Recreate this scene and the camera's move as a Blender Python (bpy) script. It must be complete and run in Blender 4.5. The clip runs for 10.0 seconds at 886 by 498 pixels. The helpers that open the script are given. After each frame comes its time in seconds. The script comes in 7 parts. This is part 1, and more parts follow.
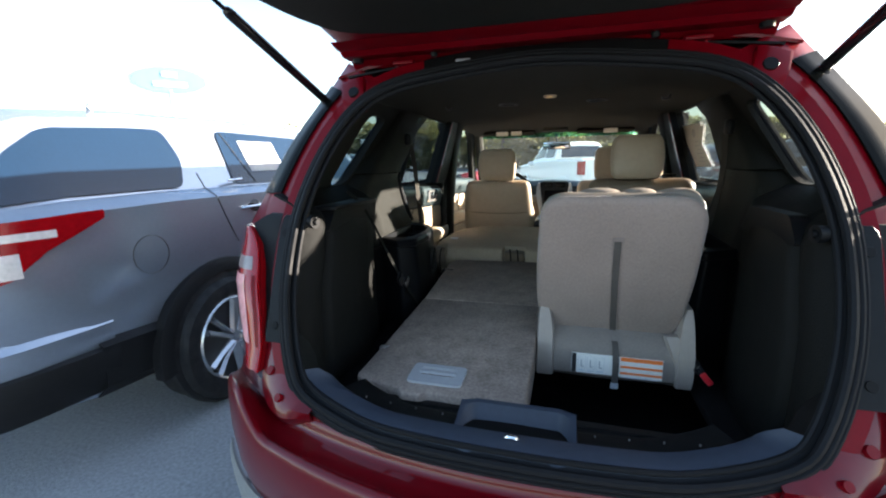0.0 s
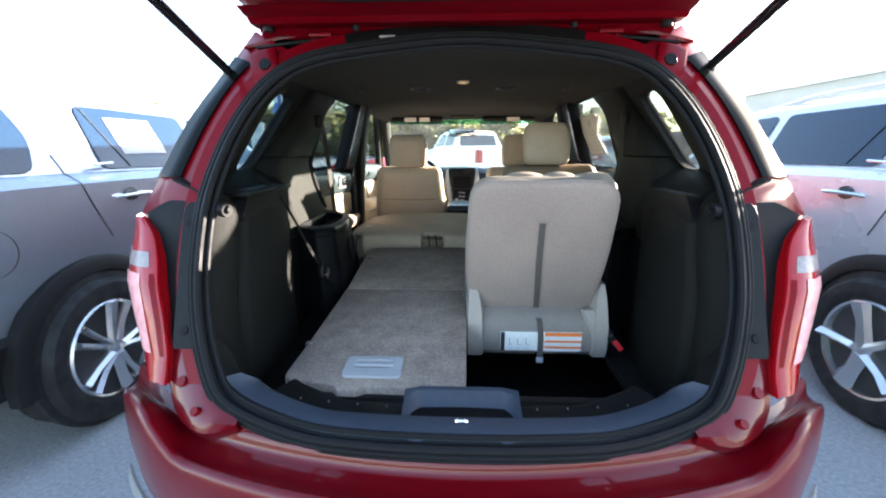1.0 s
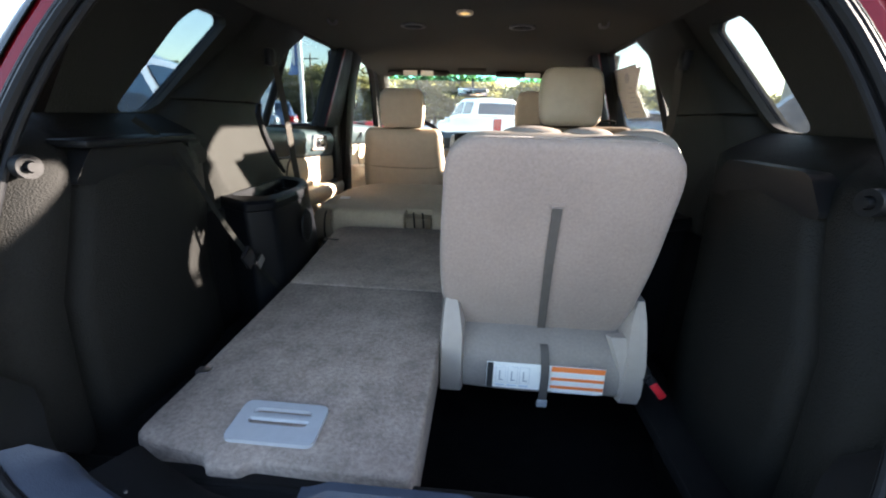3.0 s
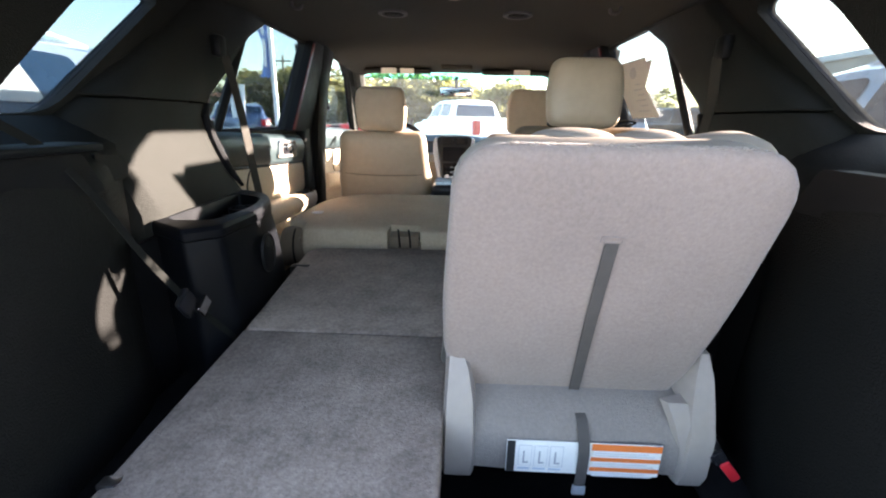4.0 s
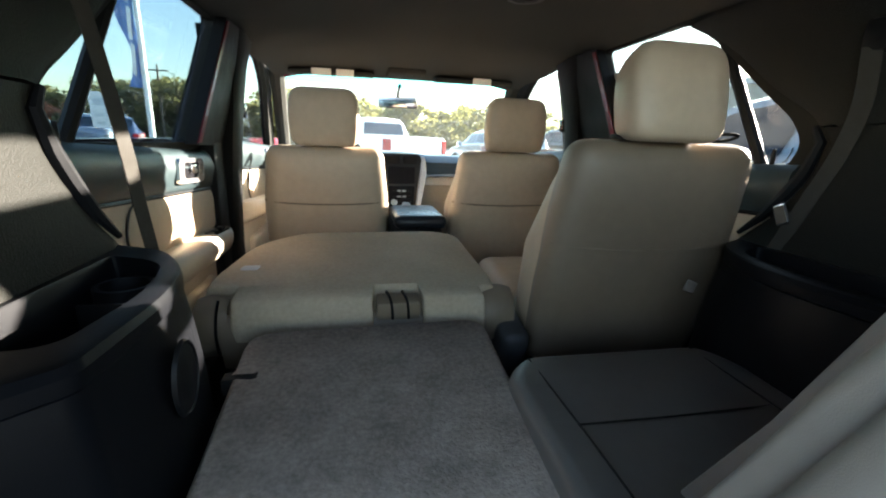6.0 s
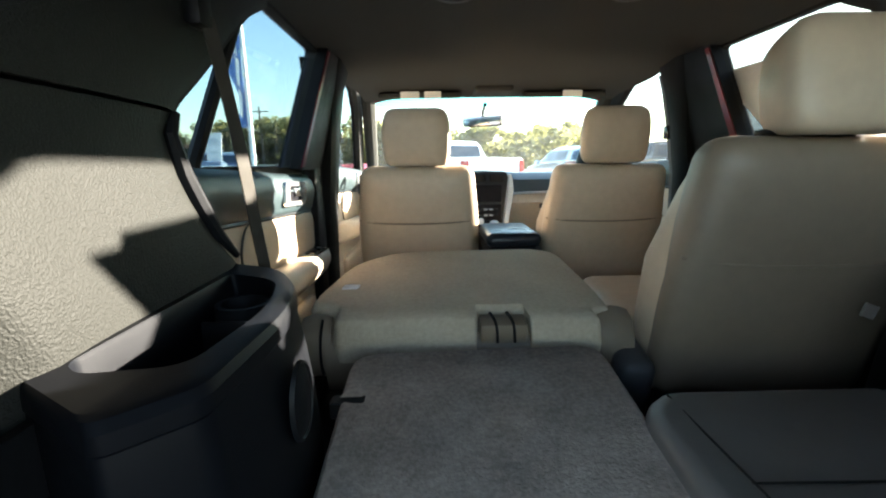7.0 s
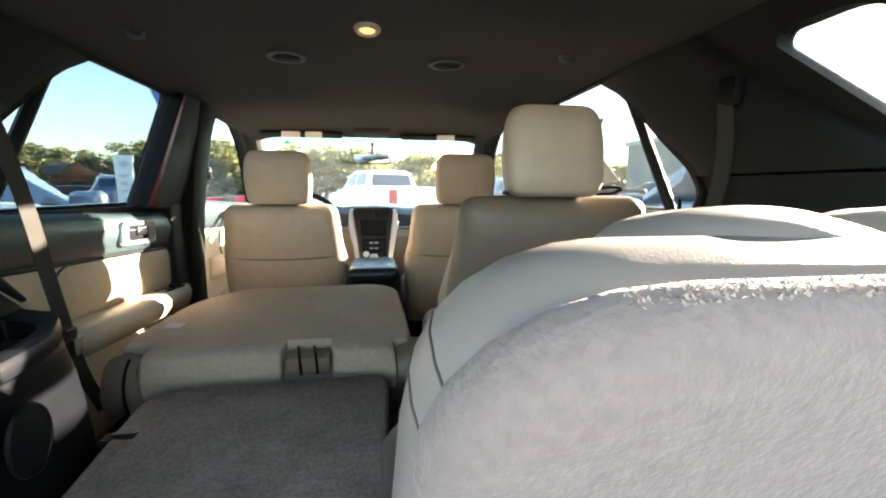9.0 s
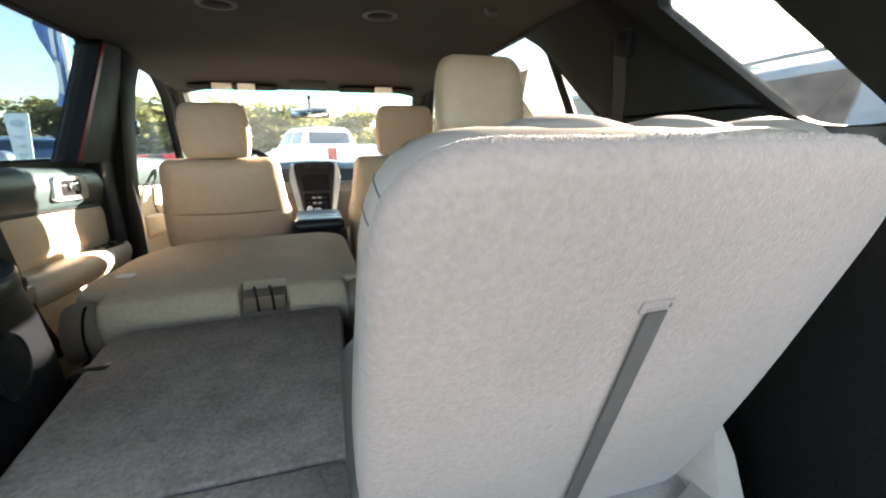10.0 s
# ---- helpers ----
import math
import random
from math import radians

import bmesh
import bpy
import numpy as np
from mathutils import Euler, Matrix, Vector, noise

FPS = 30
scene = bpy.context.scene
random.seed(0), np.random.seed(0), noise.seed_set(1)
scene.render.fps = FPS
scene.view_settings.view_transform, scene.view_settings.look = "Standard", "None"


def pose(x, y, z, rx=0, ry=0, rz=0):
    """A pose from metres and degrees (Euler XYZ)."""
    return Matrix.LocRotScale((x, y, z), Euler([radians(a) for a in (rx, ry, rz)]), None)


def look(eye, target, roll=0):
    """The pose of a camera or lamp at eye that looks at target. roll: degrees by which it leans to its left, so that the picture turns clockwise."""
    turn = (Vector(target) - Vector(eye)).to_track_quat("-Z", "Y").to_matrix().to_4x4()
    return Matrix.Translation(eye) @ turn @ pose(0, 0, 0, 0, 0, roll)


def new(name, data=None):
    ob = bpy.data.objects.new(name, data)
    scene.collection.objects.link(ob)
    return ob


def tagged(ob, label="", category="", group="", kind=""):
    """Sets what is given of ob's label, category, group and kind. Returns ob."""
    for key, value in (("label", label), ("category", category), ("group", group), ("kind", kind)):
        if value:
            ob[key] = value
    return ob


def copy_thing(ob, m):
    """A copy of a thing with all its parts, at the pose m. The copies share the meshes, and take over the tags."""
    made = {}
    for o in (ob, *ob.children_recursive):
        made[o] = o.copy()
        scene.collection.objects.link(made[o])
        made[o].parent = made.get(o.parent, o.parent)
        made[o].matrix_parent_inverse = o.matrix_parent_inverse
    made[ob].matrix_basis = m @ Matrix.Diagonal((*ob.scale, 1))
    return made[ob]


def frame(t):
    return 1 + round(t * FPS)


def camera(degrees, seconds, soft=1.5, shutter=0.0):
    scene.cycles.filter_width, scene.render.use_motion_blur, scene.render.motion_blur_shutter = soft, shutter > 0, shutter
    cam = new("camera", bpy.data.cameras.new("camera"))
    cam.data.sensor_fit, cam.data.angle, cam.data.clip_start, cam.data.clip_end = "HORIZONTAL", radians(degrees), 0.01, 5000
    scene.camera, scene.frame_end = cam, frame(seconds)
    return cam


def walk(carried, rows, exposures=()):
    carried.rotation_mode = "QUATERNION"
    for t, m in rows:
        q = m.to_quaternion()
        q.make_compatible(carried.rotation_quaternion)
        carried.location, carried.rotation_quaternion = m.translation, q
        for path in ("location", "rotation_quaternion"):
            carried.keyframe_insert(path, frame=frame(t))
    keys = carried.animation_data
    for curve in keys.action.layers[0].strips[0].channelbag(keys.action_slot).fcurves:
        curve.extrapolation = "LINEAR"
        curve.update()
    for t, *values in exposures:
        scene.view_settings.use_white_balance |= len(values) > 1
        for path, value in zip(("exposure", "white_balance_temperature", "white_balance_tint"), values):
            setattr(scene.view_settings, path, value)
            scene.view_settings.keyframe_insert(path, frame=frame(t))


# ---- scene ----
cam = camera(92.5, 10.0, soft=2.1)
PATH = [
    (0, (0.091, 0.42, 1.407), (-0.453, 2.301, 0.997), -1.1),
    (0.5, (0.009, 0.413, 1.409), (-0.258, 2.358, 1.027), -1.8),
    (1, (-0.003, 0.435, 1.394), (-0.089, 2.377, 0.925), -0.2),
    (1.5, (0.044, 0.497, 1.406), (-0.1, 2.447, 0.987), -0.7),
    (2, (0.102, 0.569, 1.406), (-0.133, 2.521, 1.041), 0.6),
    (2.5, (0.126, 0.668, 1.357), (-0.191, 2.576, 0.847), -0.8),
    (2.7, (0.114, 0.765, 1.34), (-0.119, 2.658, 0.74), 1.0),
    (3.8, (0.041, 1.107, 1.325), (-0.014, 3.019, 0.741), 0.9),
    (4, (0.029, 1.15, 1.325), (-0.029, 3.061, 0.739), 1.3),
    (4.5, (0.016, 1.296, 1.33), (-0.179, 3.204, 0.766), 0.2),
    (5, (-0.006, 1.447, 1.341), (-0.211, 3.375, 0.849), 0.1),
    (5.2, (-0.046, 1.497, 1.338), (-0.095, 3.437, 0.861), 0.9),
    (6.3, (-0.272, 1.692, 1.288), (0.133, 3.581, 0.774), 2.1),
    (6.5, (-0.269, 1.7, 1.289), (0.099, 3.592, 0.757), 1.8),
    (7, (-0.302, 1.729, 1.272), (-0.269, 3.688, 0.871), -0.8),
    (7.5, (-0.289, 1.738, 1.189), (-0.326, 3.69, 0.752), 0.8),
    (8, (-0.286, 1.732, 1.203), (-0.388, 3.688, 0.797), -0.2),
    (8.5, (-0.145, 1.672, 1.3), (-0.206, 3.638, 0.94), -1.6),
    (9, (0.012, 1.593, 1.325), (0.324, 3.548, 1.045), 0.3),
    (9.5, (0.038, 1.551, 1.339), (0.439, 3.493, 1.076), 0.9),
    (10, (-0.005, 1.466, 1.294), (0.549, 3.329, 0.825), -0.7),
]
EXPOSURES = [(0.0, 2.9, 6500, 12.0), (0.5, 3.49, 6500, 12.4), (1.0, 3.82, 6500, 12.8), (1.5, 3.79, 6500, 13.2), (2.5, 3.5, 6500, 14.0), (3.8, 4.06, 6700, 20.5), (4.0, 4.06, 6700, 20.5), (4.5, 3.58, 6700, 19.0), (5.0, 3.52, 6700, 19.0), (6.5, 4.03, 6450, 9.0), (8.0, 4.05, 6450, 9.0), (8.5, 4.33, 6675, 11.5), (9.0, 4.16, 6900, 14.0), (9.5, 4.42, 6950, 14.0), (10.0, 4.2, 7000, 14.0)]
walk(cam, [(t, look(eye, target, roll)) for t, eye, target, roll in PATH], EXPOSURES)

# ---- world and sun ----
SUN = Vector((1.0, 0.515, 0.265)).normalized()
world = bpy.data.worlds.new("sky")
scene.world = world
world.use_nodes = True
wn = world.node_tree.nodes
sky = wn.new("ShaderNodeTexSky")
sky.sky_type = "NISHITA"
sky.sun_disc = False
sky.sun_elevation = math.asin(SUN.z)
sky.sun_rotation = math.atan2(SUN.x, SUN.y)
wn["Background"].inputs[1].default_value = 0.09
world.node_tree.links.new(sky.outputs[0], wn["Background"].inputs[0])
sun_data = bpy.data.lights.new("sun", "SUN")
sun_data.energy, sun_data.angle, sun_data.color = 4.6, radians(0.6), (1.0, 0.90, 0.76)
sun = new("sun", sun_data)
sun.matrix_world = look((30, 14, 9), Vector((30, 14, 9)) - SUN * 10)


# ---- materials ----
def mat(name, color, rough=0.5, metal=0.0, var=0.15, scale=6.0, grain=0.0, grain_scale=400.0,
        coat=0.0, spec=0.5, fine=60.0, piece=0.0, sheen=0.0):
    """A surface with stains at two scales and a fine relief."""
    m = bpy.data.materials.new(name)
    m.use_nodes = True
    nt = m.node_tree
    n, l = nt.nodes, nt.links
    b = n["Principled BSDF"]
    co = n.new("ShaderNodeTexCoord")
    big = n.new("ShaderNodeTexNoise")
    big.inputs["Scale"].default_value, big.inputs["Detail"].default_value = scale, 5
    small = n.new("ShaderNodeTexNoise")
    small.inputs["Scale"].default_value, small.inputs["Detail"].default_value = fine, 3
    l.new(co.outputs["Object"], big.inputs["Vector"])
    l.new(co.outputs["Object"], small.inputs["Vector"])
    add = n.new("ShaderNodeMath")
    add.operation = "ADD"
    l.new(big.outputs["Fac"], add.inputs[0])
    l.new(small.outputs["Fac"], add.inputs[1])
    ramp = n.new("ShaderNodeMapRange")
    ramp.inputs["From Min"].default_value, ramp.inputs["From Max"].default_value = 0.55, 1.45
    ramp.inputs["To Min"].default_value, ramp.inputs["To Max"].default_value = 1 - var, 1 + var
    l.new(add.outputs[0], ramp.inputs["Value"])
    mul = n.new("ShaderNodeVectorMath")
    mul.operation = "SCALE"
    mul.inputs[0].default_value = color
    l.new(ramp.outputs[0], mul.inputs["Scale"])
    l.new(mul.outputs[0], b.inputs["Base Color"])
    rr = n.new("ShaderNodeMapRange")
    rr.inputs["From Min"].default_value, rr.inputs["From Max"].default_value = 0.3, 0.7
    rr.inputs["To Min"].default_value, rr.inputs["To Max"].default_value = max(0.02, rough * (1 - var)), min(1.0, rough * (1 + var))
    l.new(big.outputs["Fac"], rr.inputs["Value"])
    l.new(rr.outputs[0], b.inputs["Roughness"])
    b.inputs["Metallic"].default_value = metal
    b.inputs["Specular IOR Level"].default_value = spec
    b.inputs["Coat Weight"].default_value = coat
    b.inputs["Coat Roughness"].default_value = 0.05
    b.inputs["Sheen Weight"].default_value = sheen
    if grain:
        g = n.new("ShaderNodeTexNoise")
        g.inputs["Scale"].default_value, g.inputs["Detail"].default_value = grain_scale, 2
        l.new(co.outputs["Object"], g.inputs["Vector"])
        bump = n.new("ShaderNodeBump")
        bump.inputs["Strength"].default_value, bump.inputs["Distance"].default_value = grain, 0.002
        l.new(g.outputs["Fac"], bump.inputs["Height"])
        l.new(bump.outputs[0], b.inputs["Normal"])
    return m


def glass_mat(name, tint, gloss_rough=0.01, haze=0.0):
    """Clear pane: tinted see-through with a mirror gloss that grows at grazing angles."""
    m = bpy.data.materials.new(name)
    m.use_nodes = True
    n, l = m.node_tree.nodes, m.node_tree.links
    n.remove(n["Principled BSDF"])
    t = n.new("ShaderNodeBsdfTransparent")
    t.inputs[0].default_value = (*tint, 1)
    g = n.new("ShaderNodeBsdfGlossy")
    g.inputs["Roughness"].default_value = gloss_rough
    lw = n.new("ShaderNodeLayerWeight")
    power = n.new("ShaderNodeMath")
    power.operation = "POWER"
    power.inputs[1].default_value = 5.0
    l.new(lw.outputs["Facing"], power.inputs[0])
    fr = n.new("ShaderNodeMapRange")
    fr.inputs["To Min"].default_value, fr.inputs["To Max"].default_value = 0.012, 0.4
    l.new(power.outputs[0], fr.inputs["Value"])
    mix = n.new("ShaderNodeMixShader")
    l.new(fr.outputs[0], mix.inputs[0])
    l.new(t.outputs[0], mix.inputs[1])
    l.new(g.outputs[0], mix.inputs[2])
    # film added to scatter the sun and haze the view through the pane
    film = n.new("ShaderNodeBsdfTranslucent")
    film.inputs[0].default_value = (0.85, 0.88, 0.86, 1)
    film_noise = n.new("ShaderNodeTexNoise")
    film_noise.inputs["Scale"].default_value = 9.0
    amount = n.new("ShaderNodeMath")
    amount.operation = "MULTIPLY"
    amount.inputs[1].default_value = haze * 2
    l.new(film_noise.outputs["Fac"], amount.inputs[0])
    hazy = n.new("ShaderNodeMixShader")
    l.new(amount.outputs[0], hazy.inputs[0])
    l.new(mix.outputs[0], hazy.inputs[1])
    l.new(film.outputs[0], hazy.inputs[2])
    l.new(hazy.outputs[0], n["Material Output"].inputs[0])
    return m


def glow_mat(name, color, strength):
    m = bpy.data.materials.new(name)
    m.use_nodes = True
    b = m.node_tree.nodes["Principled BSDF"]
    b.inputs["Base Color"].default_value = (*color, 1)
    b.inputs["Emission Color"].default_value = (*color, 1)
    b.inputs["Emission Strength"].default_value = strength
    return m


RED = mat("red_paint", (0.105, 0.0006, 0.0035), 0.30, 0.0, 0.06, 3, 0.0, coat=0.5, spec=0.15)
# body red again, coat and sheen cut to paint out sky reflections
RED_SHEEN_CUT = mat("red_sheen_cut_paint", (0.13, 0.001, 0.005), 0.32, 0.0, 0.12, 5, 0.0, coat=0.12, spec=0.08)
GREY_PAINT = mat("grey_paint", (0.35, 0.39, 0.455), 0.18, 0.6, 0.06, 3, 0.03, 900, coat=1.0)
SILVER_PAINT = mat("silver_paint", (0.50, 0.52, 0.56), 0.28, 0.25, 0.05, 3, 0.03, 900, coat=1.0)
WHITE_PAINT = mat("white_paint", (0.78, 0.78, 0.77), 0.35, 0.0, 0.04, 3, 0, coat=0.8)
BLUE_PAINT = mat("blue_paint", (0.03, 0.06, 0.14), 0.3, 0.4, 0.06, 3, 0, coat=1.0)
BLACK_PAINT = mat("black_paint", (0.02, 0.02, 0.023), 0.3, 0.2, 0.06, 3, 0, coat=1.0)
RUBBER = mat("seal_rubber", (0.008, 0.0085, 0.010), 0.6, 0, 0.25, 9, 0.1, 300, spec=0.14)
TYRE = mat("tyre_rubber", (0.011, 0.011, 0.012), 0.75, 0, 0.3, 12, 0.3, 150)
PLASTIC = mat("charcoal_plastic", (0.006, 0.0065, 0.0075), 0.46, 0, 0.18, 5, 0.2, 900, spec=0.16)
CORNER_GLASS = mat("black_corner_glass", (0.004, 0.005, 0.005), 0.12, 0, 0.2, 6, spec=0.02)
BLACK_MATTE = mat("black_moulding", (0.0045, 0.0045, 0.005), 0.6, 0, 0.2, 6, 0.2, 700, spec=0.16)
CLADDING_BLACK = mat("black_cladding", (0.009, 0.009, 0.010), 0.6, 0, 0.2, 5, 0.3, 500, spec=0.3)
LOWER_GREY = mat("pale_grey_plastic_skirt", (0.20, 0.20, 0.195), 0.55, 0, 0.15, 5, 0.3, 500)
CLADDING = mat("grey_cladding", (0.05, 0.05, 0.052), 0.6, 0, 0.2, 5, 0.3, 500)
TRIM = mat("charcoal_trim", (0.0160, 0.0164, 0.0146), 0.6, 0, 0.14, 4, 0.9, 330, spec=0.10, fine=230)
PANEL_BLACK = mat("cargo_panel_plastic", (0.0075, 0.0076, 0.0072), 0.6, 0, 0.14, 4, 0.9, 330, spec=0.12, fine=230)
SILL = mat("sill_plastic", (0.029, 0.037, 0.055), 0.48, 0, 0.15, 7, 0.3, 500, spec=0.3)
CARPET_BLACK = mat("black_carpet", (0.009, 0.009, 0.0095), 0.95, 0, 0.35, 8, 1.0, 500, spec=0.1)
CARPET = mat("grey_beige_carpet", (0.262, 0.208, 0.184), 0.95, 0, 0.20, 5, 0.6, 330, spec=0.1, fine=170, sheen=0.25)
# paler than the carpet: sunlight on the tufts is put into the colour
PILE_SUNLIT = mat("loose_sunlit_pile", (0.46, 0.39, 0.34), 0.95, 0, 0.10, 5, 0.0, spec=0.05, sheen=0.3)
CARPET_BEIGE = mat("beige_seat_carpet", (0.405, 0.335, 0.25), 0.95, 0, 0.18, 7, 0.6, 330, spec=0.1, fine=110)
CARPET_FOLD = mat("worn_grey_carpet", (0.275, 0.220, 0.186), 0.95, 0, 0.46, 16, 1.0, 230, spec=0.1, fine=120)
CARPET_DARK = mat("seat_base_carpet", (0.24, 0.21, 0.19), 0.95, 0, 0.16, 7, 1.0, 330, spec=0.1, fine=160)
LEATHER = mat("beige_leather", (0.45, 0.355, 0.255), 0.46, 0, 0.09, 5, 0.12, 800, fine=35)
# darker copy of the beige leather, with shade put into its colour
LEATHER_SHADED = mat("shaded_beige_leather", (0.178, 0.136, 0.096), 0.46, 0, 0.09, 5, 0.12, 800, fine=35)
LEATHER_PALE = mat("pale_taupe_leather", (0.30, 0.26, 0.225), 0.46, 0, 0.09, 5, 0.10, 800, fine=35)
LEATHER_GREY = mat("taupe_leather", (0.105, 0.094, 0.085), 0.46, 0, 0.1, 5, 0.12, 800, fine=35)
PUTTY = mat("putty_plastic", (0.31, 0.268, 0.24), 0.5, 0, 0.08, 5, 0.3, 500)
BEIGE = mat("beige_plastic", (0.47, 0.40, 0.31), 0.5, 0, 0.08, 5, 0.3, 500)
PILLAR_GREY = mat("grey_pillar_plastic", (0.007, 0.0068, 0.0066), 0.6, 0, 0.08, 5, 0.3, 500, spec=0.08)
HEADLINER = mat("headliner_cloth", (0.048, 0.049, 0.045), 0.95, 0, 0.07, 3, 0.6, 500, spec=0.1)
CHROME = mat("chrome", (0.75, 0.75, 0.76), 0.12, 1.0, 0.1, 10)
ALLOY = mat("alloy_wheel", (0.62, 0.62, 0.63), 0.25, 0.9, 0.1, 10)
STEEL = mat("steel", (0.45, 0.45, 0.46), 0.3, 1.0, 0.15, 20)
SATIN = mat("satin_silver_trim", (0.56, 0.60, 0.64), 0.35, 0.5, 0.06, 10)
BLACK_GLOSS = mat("black_gloss", (0.012, 0.012, 0.014), 0.12, 0, 0.1, 8)
DARK_GLASS = mat("dark_car_glass", (0.006, 0.018, 0.040), 0.04, 0, 0.1, 3, spec=0.45)
LAMP_RED = mat("red_lamp_lens", (0.27, 0.003, 0.006), 0.12, 0, 0.12, 30, 0.2, 120, coat=0.3, spec=0.3)
LAMP_CLEAR = mat("clear_lamp_lens", (0.24, 0.20, 0.195), 0.15, 0.0, 0.25, 30, 0.5, 160, spec=0.5)
LAMP_DARK = mat("dark_lamp_lens", (0.15, 0.0015, 0.003), 0.2, 0, 0.15, 30, 0.2, 120, coat=0.0, spec=0.1)
LAMP_WHITE = mat("white_lamp_panel", (0.62, 0.58, 0.56), 0.2, 0, 0.15, 30, 0.3, 160)
BIN_PLASTIC = mat("black_bin_plastic", (0.0045, 0.005, 0.0065), 0.38, 0, 0.15, 5, 0.15, 900, spec=0.08)
LAMP_PINK = mat("frosted_lamp_lens", (0.66, 0.30, 0.30), 0.15, 0.0, 0.3, 25, 0.5, 160, spec=0.5)
PAPER = mat("white_paper", (0.78, 0.77, 0.73), 0.7, 0, 0.05, 9)
PRINT_GREY = mat("grey_print", (0.36, 0.37, 0.38), 0.7, 0, 0.1, 20)
PRINT_FAINT = mat("faint_print", (0.60, 0.60, 0.60), 0.7, 0, 0.1, 20)
PRINT_PALE = mat("pale_print", (0.50, 0.56, 0.63), 0.7, 0, 0.1, 20)
GREY_HANDLE = mat("pale_grey_plastic", (0.36, 0.37, 0.39), 0.4, 0, 0.08, 10, 0.2, 500)
PRINT_ORANGE = mat("orange_print", (0.80, 0.19, 0.04), 0.6, 0, 0.06, 20)
PRINT_BLACK = mat("black_print", (0.02, 0.02, 0.02), 0.6, 0, 0.06, 20)
WEBBING = mat("belt_webbing", (0.010, 0.0105, 0.0095), 0.8, 0, 0.15, 20, 0.5, 700, spec=0.08)
# lighter copy of the belt webbing, sunlight put into its colour
WEBBING_LIT = mat("lit_belt_webbing", (0.034, 0.031, 0.026), 0.75, 0, 0.15, 20, 0.5, 700, spec=0.2)
STRAP = mat("grey_strap", (0.075, 0.066, 0.060), 0.8, 0, 0.15, 20, 0.5, 700)
RED_PLASTIC = mat("red_plastic", (0.55, 0.02, 0.03), 0.4, 0, 0.06, 20)
ASPHALT = mat("asphalt", (0.31, 0.312, 0.32), 0.9, 0, 0.4, 0.9, 1.0, 90, fine=55, spec=0.3)
OIL = mat("oil_stain", (0.03, 0.03, 0.032), 0.7, 0, 0.3, 8, 0.5, 90)
BARK = mat("bark", (0.10, 0.075, 0.055), 0.9, 0, 0.3, 6, 0.8, 40)
LEAF = mat("foliage", (0.12, 0.115, 0.045), 0.8, 0, 0.45, 0.35, 0, fine=2.0)
# leaves let the low sun shine through
ln, ll = LEAF.node_tree.nodes, LEAF.node_tree.links
thru = ln.new("ShaderNodeBsdfTranslucent")
thru.inputs[0].default_value = (0.30, 0.275, 0.10, 1)
leaf_mix = ln.new("ShaderNodeMixShader")
leaf_mix.inputs[0].default_value = 0.5
ll.new(ln["Principled BSDF"].outputs[0], leaf_mix.inputs[1])
ll.new(thru.outputs[0], leaf_mix.inputs[2])
ll.new(leaf_mix.outputs[0], ln["Material Output"].inputs[0])
BRICK = mat("red_brick_wall", (0.30, 0.11, 0.06), 0.85, 0, 0.2, 1.5, 0.4, 40)
ROOFING = mat("dark_roof", (0.07, 0.065, 0.06), 0.8, 0, 0.2, 2)
CONCRETE = mat("pale_wall", (0.45, 0.42, 0.37), 0.85, 0, 0.1, 0.8, 0.3, 30)
SIGN_PALE = mat("pale_blue_sign", (0.16, 0.30, 0.62), 0.4, 0, 0.08, 2)
SIGN_BLUE = mat("blue_sign", (0.09, 0.20, 0.50), 0.4, 0, 0.08, 2)
SIGN_WHITE = mat("white_sign", (0.8, 0.8, 0.8), 0.4, 0, 0.05, 2)
WINDOW_GLASS = glass_mat("side_glass", (0.62, 0.68, 0.68), haze=0.006)
PRIVACY_GLASS = glass_mat("privacy_glass", (0.42, 0.48, 0.49), haze=0.005)
WINDSHIELD = glass_mat("windshield_glass", (0.86, 0.92, 0.90), haze=0.011)
TINT_BAND = glass_mat("teal_tint_band", (0.46, 0.84, 0.80))
DOME = glow_mat("lit_bulb", (1.0, 0.66, 0.22), 0.085)
# dark trim with the teal cast of skylight put into its colour
DOOR_SKY_TINT = mat("dark_sky_tint_trim", (0.022, 0.036, 0.040), 0.40, 0, 0.12, 6, 0.25, 800, spec=0.4)
STACK_BLACK = mat("stack_black_plastic", (0.010, 0.013, 0.017), 0.3, 0, 0.12, 6, 0.2, 700, spec=0.3)
# slate blue paints in the sky mirrored on the dashboard
DASH_SKY_TINT = mat("dash_sky_tint_plastic", (0.052, 0.076, 0.096), 0.32, 0, 0.12, 6, 0.25, 700)


# ---- mesh helpers ----
def finish(bm, angle=35):
    bmesh.ops.remove_doubles(bm, verts=bm.verts, dist=1e-5)
    bmesh.ops.recalc_face_normals(bm, faces=bm.faces)
    lim = radians(angle)
    for e in bm.edges:
        e.smooth = len(e.link_faces) == 2 and e.calc_face_angle(0) < lim
    for fc in bm.faces:
        fc.smooth = True


def part(name, bm, material, parent=None, label="", angle=35):
    finish(bm, angle)
    me = bpy.data.meshes.new(name)
    bm.to_mesh(me)
    bm.free()
    me.materials.append(material)
    ob = new(name, me)
    if parent is not None:
        ob.parent = parent
    if label:
        ob["label"] = label
    return ob


def thing(name, label, category, group="", kind="", at=(0, 0, 0)):
    ob = new(name)
    ob.empty_display_size = 0.1
    ob.location = at
    return tagged(ob, label, category, group, kind)


